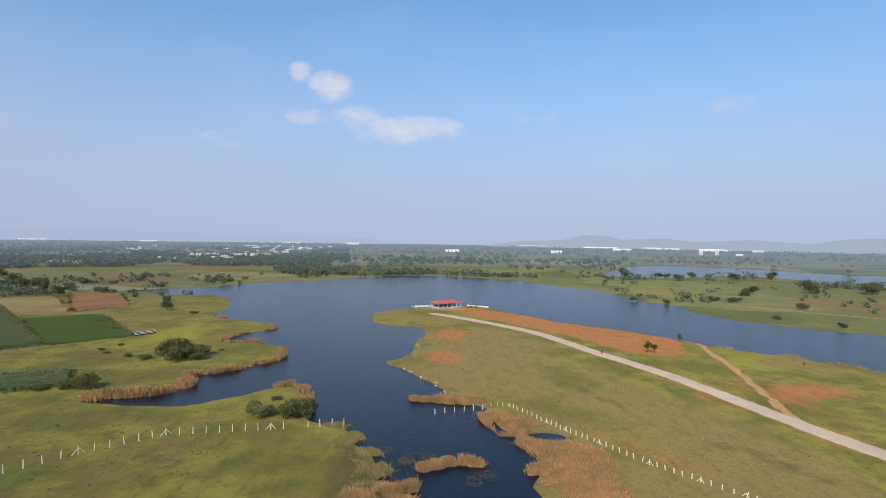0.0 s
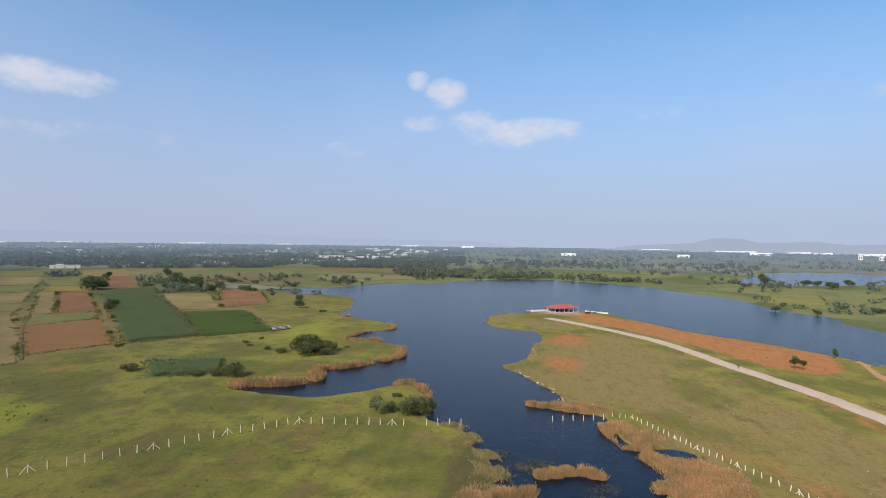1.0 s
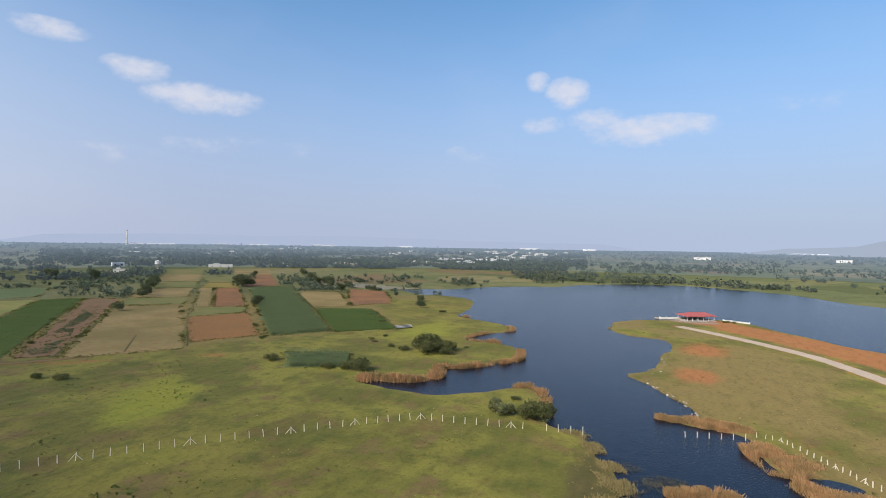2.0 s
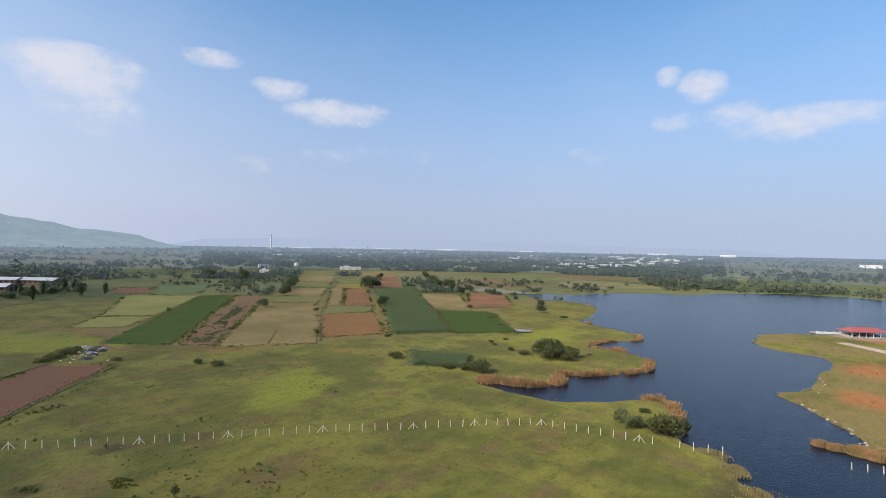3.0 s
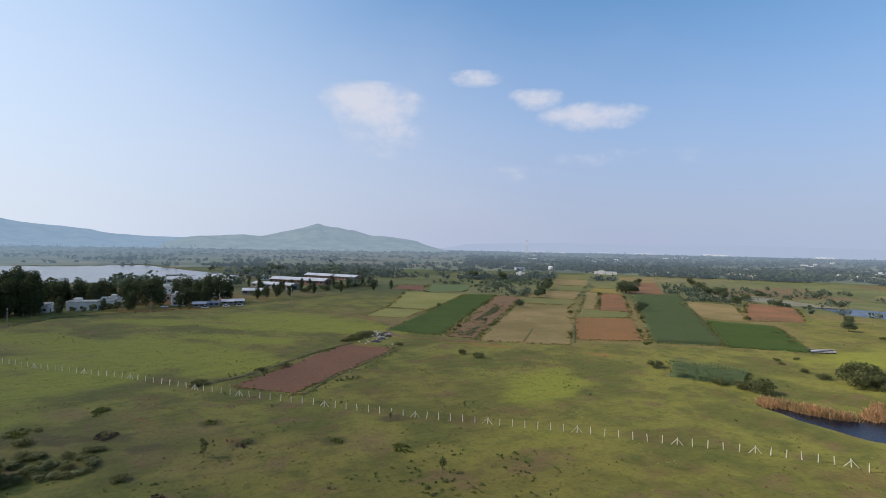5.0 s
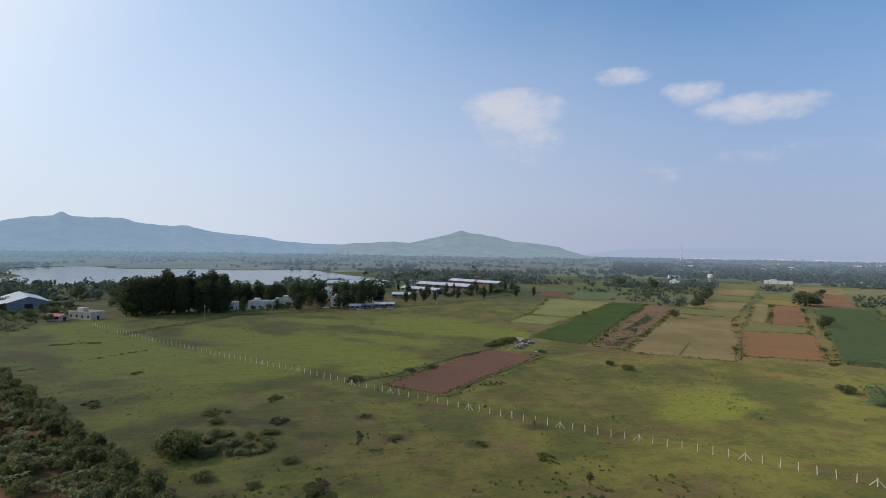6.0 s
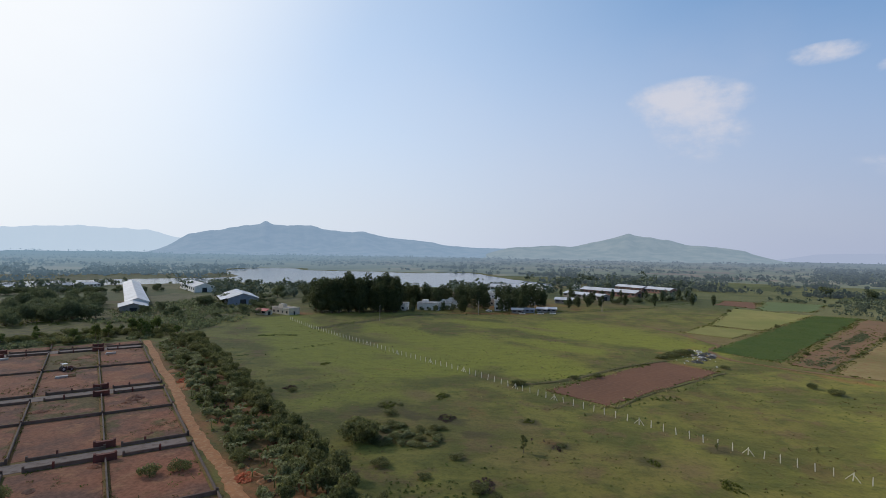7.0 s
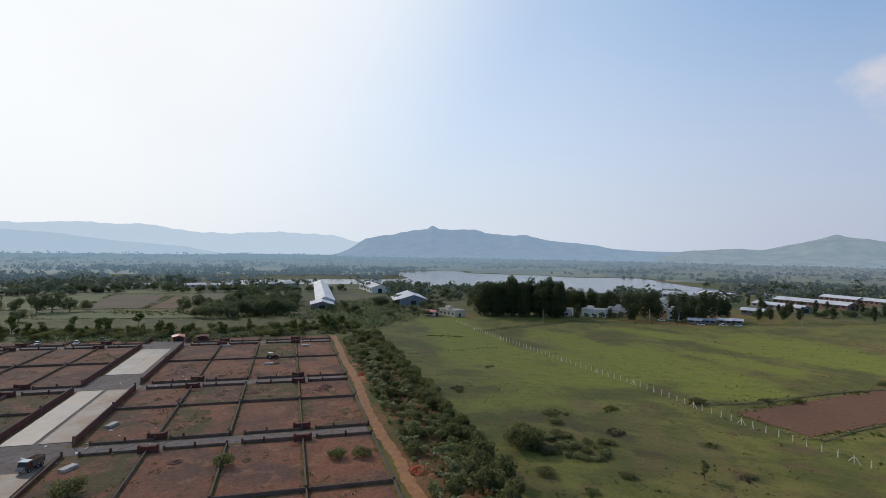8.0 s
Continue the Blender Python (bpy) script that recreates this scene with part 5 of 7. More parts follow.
for x, y, size, flat in [(-96, 190, 2.1, 1.3), (-93, 186, 2.3, 1.0), (-89, 193, 2.0, .85), (-94, 193, 1.9, 1.1), (-86, 187, 1.3, .8), (-104, 186, 0.9, .8), (-112, 190, .6, .8), (-100, 150, 1.5, 1.0), (-105, 150, 1.3, .8), (-112, 147, 1.0, .7),
                         (-34.5, 128, 1.75, 1.05), (-33.5, 131, 1.3, 1.0), (-37, 130, 1.2, .9), (-48, 137, .6, .8), (-44, 142, .6, .7), (-112, -31, 1.9, 1.05), (-111, -29.5, 1.5, 1.2), (-113.5, -30, 1.5, 1.0), (-136, 147, 1.1, .9), 
                          (-100, -23, .8, .7), (-92, -4, .7, .8), (-104, -32, .6, .6), (-131, -28, 0.9, .5), (-172, 97, .9, .8),
                         (-179, 94, .7, 1.1), (-204, 78, .7, .7), (-227, 70, 1.5, .6), (-223, 65, 1.4, .6), (-219, 61, 1.2, .5), (-231, 74, 1.2, .6), (-166, 4, 1.0, .7), (-178, 22, .7, .6), (-126, 209, .5, .8), (-150, 245, .9, .5),
                         (-89, -62, .85, .9), (-92, -58, .85, .9), (-56, -91.5, 1.2, 1.0), (-76.2, -78.8, .8, 1.2), (-98, -50, .8, 1.1), (-170, 265, 1.0, .4), (-140, 300, 1.0, .5), (-106, -9, .7, .5), (-96, -14, .6, .5),
                         (-122, -24, .7, .6), (-147, -60, .6, .7), (-170, -90, .6, .7), (-128, 200, .6, .6), (-123, 195, .6, .5), (-84, 203, .4, .6)]:
    plant("bush", x, y, size, flat)
for x, y, size in [(-111, 4, 1.15), (-87.5, 42.5, 1.0), (-120, 64, .5), (-133, 36, .45), (-119, 44, .5), (130, 190, .6), (62, 205, .5), (-79, -36, .8)]:
    plant("sapling", x, y, size)

for k in range(44):                       # low thicket beside the big bush
    plant("bush" if k % 2 else "pale_shrub", RNG.uniform(-123, -110), RNG.uniform(-28, -14), RNG.uniform(0.35, 0.7), RNG.uniform(0.4, 0.7), "low thicket in the pasture")
for x, y in ((-137, -32), (-140, -29), (-139, -27), (-148, -18), (-150, -16), (-129, -14), (-131, -13), (-92, -4), (-91, -1), (-95, -3), (-116, 12)):
    plant("bush", x, y, RNG.uniform(0.3, 0.5), RNG.uniform(0.35, 0.6), "low dark bushes scattered over the pasture")

# shrubs on the margins of the fields, and trees before the works
for c in FIELDS[:24]:
    q = c[0]
    for a, b in zip(q, q[1:] + q[:1]):
        if math.hypot(*a) < 520 and math.dist(a, b) > 50:
            for k in range(int(math.dist(a, b) / 75 + RNG.random())):
                f = RNG.uniform(0.05, 0.95)
                plant("bush", a[0] + (b[0] - a[0]) * f, a[1] + (b[1] - a[1]) * f, RNG.uniform(0.3, 0.75), RNG.uniform(0.7, 1.2), "bushes on the field margins")
for k in range(30):
    f = RNG.random()
    plant("round_tree", -418 - 80 * f + RNG.uniform(-9, 5), 42 + 125 * f + RNG.uniform(-6, 6), RNG.uniform(0.4, 0.9), RNG.uniform(0.8, 1.1), "trees among the factory sheds")

# the planted belt beside the red track
for k in range(520):
    f = RNG.uniform(-0.12, 1.0)
    side = RNG.random()
    a, b = np.array((-83.0, -39.0)) + f * np.array((-125.0, -107.0)), np.array((-90.0, -24.0)) + f * np.array((-136.0, -112.0))
    p = a + (b - a) * (0.02 + 0.96 * side)
    if side > 0.66 or RNG.random() < 0.08:
        plant("belt_shrub", p[0], p[1], RNG.uniform(0.5, 1.1), RNG.uniform(0.9, 1.3), "shrubs of the planted belt")
    elif RNG.random() < 0.75:
        plant("pale_shrub", p[0], p[1], RNG.uniform(0.35, 0.85), RNG.uniform(0.8, 1.2), "shrubs of the planted belt")
    else:
        plant("banana_plant", p[0], p[1], RNG.uniform(0.7, 1.1), 1.0, "banana plants of the planted belt", 2)

# the tall grove before the western lake and the trees among the houses
for k in range(64):
    f = RNG.random()
    plant("tall_tree", -322 - 22 * f + RNG.uniform(-16, 3), -122 + 52 * f + RNG.uniform(-3, 3), RNG.uniform(0.95, 1.25), RNG.uniform(0.85, 1.05), "tall trees of the grove")
for x, y, s in [(-380, -66, 1.05), (-386, -57, .9), (-362, -31, .95), (-392, -42, .8), (-369, -22, .95), (-376, -18, 1.0), (-366, -14, .8), (-385, 0, 1.05), (-380, 12, 1.0), (-388, 18, .95), (-376, 6, .9),
                (-352, -62, .55), (-374, -50, .8), (-378, -74, .9), (-352, -28, .7), (-362, 0, .7), (-366, 10, .75), (-384, -70, .9), (-392, 26, .7), (-360, -4, .6), (-362, 4, .55), (-398, 45, .5), (-405, 52, .55), (-410, 60, .6), (-415, 70, .5), (-352, -30, .5), (-354, -42, .4), (-392, -6, .85), (-395, 14, .8)]:
    plant("tall_tree", x, y, s, RNG.uniform(0.8, 1.0), "trees among the lakeside houses")
for k in range(100):                      # thick clump where the plots end
    a, q = RNG.uniform(0, math.tau), math.sqrt(RNG.random())
    x, y, s, h = -286 + 62 * q * math.cos(a), -258 + 44 * q * math.sin(a), RNG.uniform(0.7, 1.5), RNG.uniform(0.8, 1.3)
    if abs(0.62 * x - 0.785 * y - 0.62 * -309 + 0.785 * -232) > 15:           # no trees on the camera's line of sight to the front shed
        plant("round_tree", x, y, s, h, "trees round the long sheds")
for k in range(46):
    plant("round_tree", RNG.uniform(-420, -280), RNG.uniform(-215, -140), RNG.uniform(0.5, 1.1), RNG.uniform(0.7, 1.0), "trees round the long sheds")
for k in range(60):                       # the row before the sheds at the lake's end
    f = RNG.random()
    plant("round_tree", -262 - 190 * f + RNG.uniform(-8, 8), -512 + 205 * f + RNG.uniform(-16, 16), RNG.uniform(0.6, 1.3), RNG.uniform(0.7, 1.0), "trees by the lake end")
for x, y, s in [(-192, -352, 1.5), (-199, -349, 1.9), (-206, -344, 1.3), (-214, -341, 1.0), (-186, -362, 1.2)]:
    plant("round_tree", x, y, s, 1.1, "trees beyond the plots")
for k in range(26):
    plant("tall_tree", RNG.uniform(-520, -425), RNG.uniform(30, 165), RNG.uniform(0.3, 0.55), 1.0, "trees among the factory sheds")
for k in range(16):
    plant("tall_tree", RNG.uniform(-405, -378), RNG.uniform(-75, 25), RNG.uniform(0.5, 0.9), 1.0, "trees among the lakeside houses")
for k in range(30):
    plant("round_tree", RNG.uniform(-470, -400), RNG.uniform(-190, -60), RNG.uniform(1.0, 1.9), RNG.uniform(0.8, 1.0), "trees on the lake shore")
for k in range(230):                      # the hedge behind the plots
    p = plot_xy(186 + RNG.uniform(-3, 24), RNG.uniform(-14, 190))
    plant("bush" if k % 4 else "slim_tree", p[0], p[1], RNG.uniform(0.55, 1.3), RNG.uniform(0.8, 1.2), "hedge behind the plots")


# ---- reeds, weeds and far trees, past counting ----
NORTH = LAKES["lake_north"]


def blades(rng, x, y, z, tall, wide, lean, mat, name):
    """Upright blades, each a narrow leaning strip with a pointed head."""
    n = len(x)
    a = rng.uniform(0, math.tau, n)
    h = tall * rng.uniform(0.6, 1.15, n)
    side = np.column_stack([np.cos(a), np.sin(a), np.zeros(n)]) * (wide * rng.uniform(0.6, 1.3, n))[:, None]
    foot = np.column_stack([x, y, z])
    tip = foot + np.column_stack([rng.normal(0, lean, n) * h, rng.normal(0, lean, n) * h, h])
    v = np.stack([foot - side, foot + side, tip + side * 0.45, tip - side * 0.45], 1).reshape(-1, 3)
    return quads_mesh(name, v, np.arange(4 * n).reshape(-1, 4), mat)


def reeds(spots, n, tall, label, seed, mat=REED, shore=None, wide=0.11, level=0.36):
    """A reed bed: blades in clumps over the round spots (x, y, r), kept near the waterline where shore is given."""
    rng = np.random.default_rng(seed)
    s = np.asarray(spots, float)
    n = int(n * 1.5)
    pick = rng.choice(len(s), n, p=s[:, 2] ** 2 / (s[:, 2] ** 2).sum())
    r, a = np.sqrt(rng.random(n)) * s[pick, 2], rng.uniform(0, math.tau, n)
    x, y = s[pick, 0] + r * np.cos(a), s[pick, 1] + r * np.sin(a)
    core = np.max(1 - np.hypot(x[:, None] - s[:, 0], y[:, None] - s[:, 1]) / s[:, 2], axis=1)      # nought at the bed's outer edge
    core = np.clip(core * 2.2 + (cloudy(x, y, 1.6, seed + 4) - 0.5) * 0.9, 0, 1)
    keep = (cloudy(x, y, 3.5, seed) > level) & (from_edge(x, y, POND) > 0.6) & (rng.random(n) < 0.15 + core)
    if shore is not None:
        d = from_edge(x, y, NORTH)
        keep &= (d > shore[0]) & (d < shore[1])
    x, y = x[keep], y[keep]
    hump = (0.45 + 0.55 * core[keep]) * (0.6 + 0.8 * cloudy(x, y, 2.2, seed + 9))
    me = blades(rng, x, y, np.full(len(x), -0.5), (tall + 0.35) * hump, wide, 0.34, mat, "reed_bed")
    tagged(new("reed_bed", me), label, "reeds", kind="stuff")


reeds([(-86, 262, 8), (-82, 254, 6), (-90, 240, 8), (-91, 230, 7), (-120, 291, 4), (-86, 220, 6)], 5000, 0.9, "golden dry reeds along the lake spits", 1, shore=(-1.5, 1.5))
reeds([(-78, 220, 4), (-61, 204, 5), (-59, 194, 6), (-63, 184, 6), (-71, 173, 7), (-79, 167, 4)], 10000, 1.3, "golden dry reeds round the grassy spit", 2, shore=(-1.8, 1.6))
reeds([(-75, 156, 5), (-79, 147, 5), (-85, 144, 4), (-92, 143, 5), (-98, 145, 5)], 7000, 1.6, "dry reeds at the head of the inlet", 3, shore=(-2.0, 2.5))
reeds([(-46, 157, 4), (-40, 153, 4), (-35, 145, 4), (-32, 136, 4)], 3500, 1.2, "dry reeds along the bushy point", 4, shore=(-1.5, 1.5))
reeds([(-24, 123.5, 4), (-19, 117, 4), (-14, 108, 4), (-12, 100, 4), (-13, 92, 5), (-15, 84, 5), (-16, 101, 4)], 8000, 0.4, "low straw-coloured sedge on the bank", 5, GRASS_DRY, shore=(-1.5, 5.0), wide=0.08)
reeds([(-9, 91, 3), (-7, 86, 4), (-11, 87, 4), (-5, 93, 1.8), (-10, 80, 5), (-14, 88, 3)], 17000, 1.2, "reddish dry reeds standing in shallow water", 6, wide=0.075)
reeds([(-3, 101, 1.6), (-0.5, 102.5, 1.9), (2, 104, 1.9), (4.5, 104.5, 1.8), (6.5, 103.5, 1.5), (8, 103, 1.0)], 8000, 1.0, "islet of golden dry reeds", 7, wide=0.08)
reeds([(-8, 103, 4), (-5, 106, 3.5), (-8, 98, 3), (-11, 110, 3), (-2, 107, 2.5), (9, 99, 3), (6, 96, 3)], 2600, 0.02, "thin withered weeds at the water surface", 8, REED_GREEN, wide=0.05)
reeds([(9, 130, 4), (14, 127, 5), (17, 122, 5), (21, 116, 6), (25, 110, 7), (27, 103, 8), (27, 95, 8), (27, 87, 8), (21, 100, 5), (31, 108, 4), (20, 127, 4), (14, 132, 4), (8, 128, 3)], 42000, 1.0,
      "wide bed of golden dry reeds on the eastern bank", 9, shore=(-1.8, 15), wide=0.075, level=0.3)
reeds([(-7, 145, 1.6), (-4, 145, 2.4), (0, 145.5, 2.8), (4, 146, 2.8), (8, 145.5, 2.6), (11, 144, 2.6), (3, 143.5, 2.4), (7, 143, 2.4)], 16000, 0.8, "point of golden reeds", 10, wide=0.08, level=0.2)
reeds([(0, 150, 4), (2, 156, 3), (-3, 164, 3.5), (-8, 172, 4), (-12, 182, 4), (-17, 188, 4), (-12, 200, 4), (-10, 215, 4), (-38, 290, 5), (-36, 312, 5), (-28, 329, 4), (-10, 340, 5)], 2600, 0.2,
      "short pale sedge along the peninsula shore", 11, GRASS_DRY, shore=(-0.8, 1.2), wide=0.16)
reeds([(148, 192, 8), (152, 178, 9), (158, 162, 10), (138, 208, 5), (119, 224, 4)], 3000, 0.9, "dry reeds on the far side of the peninsula", 12, GRASS_DRY, shore=(-1.5, 8))


def grass(n, reach, heads, tall, mat, label, seed, where):
    """Grass of the nearer pasture, blade by blade."""
    rng = np.random.default_rng(seed)
    a = np.radians(rng.uniform(*heads, n))
    d = np.exp(rng.uniform(math.log(reach[0]), math.log(reach[1]), n))
    x, y = -np.sin(a) * d, np.cos(a) * d
    keep = where(x, y) & (from_edge(x, y, NORTH) > 1.5) & (from_edge(x, y, PLOT_AREA) > 0.5) & (from_line(x, y, CAUSEWAY) > 4.2) & (from_line(x, y, FOOTPATH) > 1.5)
    for c in FIELDS:
        keep &= from_edge(x, y, np.array(c[0], float)) > 0.3
    keep &= ground_masks(x, y)[0] < 0.5
    x, y = x[keep], y[keep]
    me = blades(rng, x, y, np.full(len(x), -0.12), (tall + 0.12) * (0.5 + cloudy(x, y, 11, seed)), 0.16, 0.35, mat, "grass")
    tagged(new("grass", me), label, "grass", kind="stuff")


def tufts(n, box, size, tall, mat, label, seed, where=None, name="weed_tufts"):
    """Weeds and small shrubs scattered over a stretch of the plan."""
    rng = np.random.default_rng(seed)
    x, y = rng.uniform(box[0], box[1], n), rng.uniform(box[2], box[3], n)
    keep = np.ones(n, bool) if where is None else where(x, y)
    for poly in LAKES.values():
        keep &= from_edge(x, y, poly) > 4
    keep &= (from_edge(x, y, PLOT_AREA) > 1) & (from_line(x, y, CAUSEWAY) > 5)
    for c in FIELDS:
        keep &= from_edge(x, y, np.array(c[0], float)) > 0.5
    x, y = x[keep], y[keep]
    per = 9
    s = np.repeat(size * rng.uniform(0.4, 1.4, len(x)), per)
    h = np.repeat(tall * rng.uniform(0.5, 1.3, len(x)), per)
    d = rng.normal(0, 1, (len(s), 3))
    d /= np.linalg.norm(d, axis=1)[:, None]
    d[:, 2] = np.abs(d[:, 2])
    pos = np.column_stack([np.repeat(x, per) + d[:, 0] * s, np.repeat(y, per) + d[:, 1] * s, d[:, 2] * h])
    me = leaves(rng, pos, d, size * 0.5, 0.5, mat, name)
    tagged(new(name, me), label, "weeds", kind="stuff")


grass(3500, (82, 330), (18, 130), 0.2, GRASS_DRY, "patches of taller dry grass in the pasture", 52, lambda x, y: cloudy(x, y, 20, 52) > 0.56)
grass(3000, (80, 330), (-45, 12), 0.2, GRASS_DRY, "dry grass of the peninsula", 54, lambda x, y: cloudy(x, y, 18, 54) > 0.48)


def patchy(size, level, seed):
    return lambda x, y: cloudy(x, y, size, seed) > level


tufts(260, (-340, -70, -130, 130), 0.35, 0.3, LEAF, "scattered low green weeds in the pasture", 21, patchy(16, 0.55, 31))
tufts(300, (-300, -70, -130, 120), 0.4, 0.3, BRUSH, "scattered dead brown brush in the pasture", 22, patchy(24, 0.64, 32))
tufts(350, (-240, -20, 90, 420), 0.35, 0.3, LEAF, "low weeds between the fields and the lake", 23, patchy(18, 0.55, 33))
tufts(300, (-30, 170, 70, 330), 0.3, 0.18, WEEDS, "low weeds on the peninsula", 24, patchy(18, 0.55, 34))
tufts(700, (-30, 150, 70, 330), 0.3, 0.14, WEEDS_BROWN, "dry brown weeds on the peninsula", 25, patchy(14, 0.62, 35))
tufts(900, (-96, -60, -20, 60), 0.35, 0.3, LEAF, "weeds close by the planted belt", 26, patchy(10, 0.5, 36))
tufts(2600, (-235, -75, -150, -20), 0.7, 0.6, LEAF, "undergrowth of the planted belt", 27, lambda x, y: from_edge(x, y, HEDGE_AREA) < 0)
tufts(900, (-235, -75, -150, -20), 0.5, 0.4, BRUSH, "dry undergrowth of the planted belt", 28, lambda x, y: from_edge(x, y, HEDGE_AREA) < 0)
for k, (line, wide) in enumerate([([(-166, 2), (-176, 19), (-198, 41), (-214, 61)], 1.6), ([(-148, 32), (-163, 47), (-190, 72)], 1.0), ([(-183, 150), (-250, 206), (-305, 257), (-372, 319), (-480, 420)], 1.8),
                                  ([(-170, 178), (-176, 186)], 1.5), ([(-190, -99), (-222, -74)], 1.0), ([(-264, -95), (-330, -62), (-358, 15), (-420, 110), (-470, 150)], 4.0),
                                  ([(-236, -112), (-240, -98)], 1.3), ([(-228, 112), (-290, 160), (-362, 222)], 2.0), ([(-154, 34), (-160, 50), (-160, 72)], 1.2)]):
    tufts(int(320 * wide * (1 + sum(math.dist(a, b) for a, b in zip(line[:-1], line[1:])) / 40)), (min(p[0] for p in line) - 5, max(p[0] for p in line) + 5, min(p[1] for p in line) - 5, max(p[1] for p in line) + 5), 0.4, 0.4, LEAF,
          "line of rough weeds along a bank", 40 + k, lambda x, y, q=np.array(line, float), w=wide: (from_line(x, y, q) < w) & (cloudy(x, y, 5, 3) > 0.42))


# the pasture's own weeds: low and dark in the hollows, withered on the rises
tufts(4500, (-330, -40, -110, 130), 0.24, 0.07, WEEDS, "low dark green weeds all over the pasture", 81, patchy(12, 0.57, 81))
tufts(4000, (-330, -40, -110, 130), 0.26, 0.1, WEEDS_BROWN, "low withered weeds all over the pasture", 82, patchy(16, 0.6, 82))
tufts(2600, (-260, -20, 100, 420), 0.26, 0.1, WEEDS, "low dark green weeds by the lake and fields", 83, patchy(9, 0.54, 83))
for k, (x, y, r) in enumerate([(-115, 11, 3), (-131, 6, 3), (-110, 29, 3), (-130, -14, 4), (-138, -30, 5), (-149, -17, 4), (-150, -62, 4), (-183, -63, 3), (-101, 40, 3), (-94, -3, 4)]):
    tufts(int(16 * r * r), (x - r, x + r, y - r, y + r), 0.32, 0.3, BRUSH if k % 3 == 0 else WEEDS, "dark patch of brush in the pasture", 90 + k,
          lambda px, py, x=x, y=y, r=r: (np.hypot(px - x, (py - y) * 1.6) < r * 1.3 * cloudy(px, py, 2.5, 7)), "brush_patch")
MARGINS = [np.array(c[0] + [c[0][0]], float) for c in FIELDS if all(math.hypot(*p) < 620 for p in c[0])]


def margin_weeds(per_metre, spread, size, tall, mat, label, seed, level):
    """Weeds that stand along the edges of the fields."""
    rng = np.random.default_rng(seed)
    at = []
    for m in MARGINS:
        for a, b in zip(m[:-1], m[1:]):
            n = int(np.linalg.norm(b - a) * per_metre)
            at.append(a + (b - a) * rng.random((n, 1)) + rng.normal(0, spread, (n, 2)))
    at = np.concatenate(at)
    at = at[cloudy(at[:, 0], at[:, 1], 16, seed) > level]
    n, per = len(at), 7
    d = rng.normal(0, 1, (n * per, 3))
    d /= np.linalg.norm(d, axis=1)[:, None]
    d[:, 2] = np.abs(d[:, 2])
    s = np.repeat(size * rng.uniform(0.5, 1.4, n), per)
    pos = np.column_stack([np.repeat(at, per, axis=0) + d[:, :2] * s[:, None], d[:, 2] * tall + 0.1])
    tagged(new("margin_weeds", leaves(rng, pos, d, size * 0.5, 0.5, mat, "margin_weeds")), label, "weeds", kind="stuff")


margin_weeds(1.1, 0.9, 0.45, 0.3, WEEDS, "rough weeds on the margins of the fields", 101, 0.48)
margin_weeds(1.4, 1.3, 0.45, 0.2, GRASS_DRY, "dry grass on the margins of the fields", 102, 0.5)


def scrub(corners, n, size, mat, label, seed):
    """Scrub in rows over a fallow field."""
    rng = np.random.default_rng(seed)
    p = bilinear(corners, rng.random(n), rng.random(n))
    p = p[cloudy(p[:, 0], p[:, 1], 12, seed) > 0.42]
    pos = np.column_stack([np.repeat(p, 6, axis=0) + rng.normal(0, size * 0.6, (6 * len(p), 2)), rng.uniform(0.1, size, 6 * len(p))])
    d = rng.normal(0, 1, pos.shape)
    d[:, 2] = np.abs(d[:, 2])
    tagged(new("scrub", leaves(rng, pos, d / np.linalg.norm(d, axis=1)[:, None], size * 0.5, 0.5, mat, "scrub")), label, "scrub", kind="stuff")


scrub([(-218, 110), (-211, 115), (-304, 188), (-314, 190)], 700, 0.55, LEAF_MID, "row of grey-green scrub on the fallow strip", 121)
scrub([(-227, 108), (-209, 117), (-312, 200), (-366, 230)], 500, 0.4, WEEDS, "weeds on the fallow strip", 122)
scrub([(-232, -150), (-330, -146), (-440, -240), (-262, -240)], 1500, 1.5, LEAF_MID, "scrub round the long sheds", 123)
scrub([(-160, -205), (-222, -152), (-240, -165), (-172, -225)], 900, 1.1, LEAF_MID, "scrub behind the plots", 124)
scrub([(-130, -250), (-160, -208), (-186, -228), (-150, -290)], 900, 1.1, LEAF_MID, "scrub behind the parked cars", 125)
scrub([(-205, -330), (-240, -220), (-262, -235), (-225, -330)], 260, 0.8, WEEDS, "weeds on the green strip", 126)


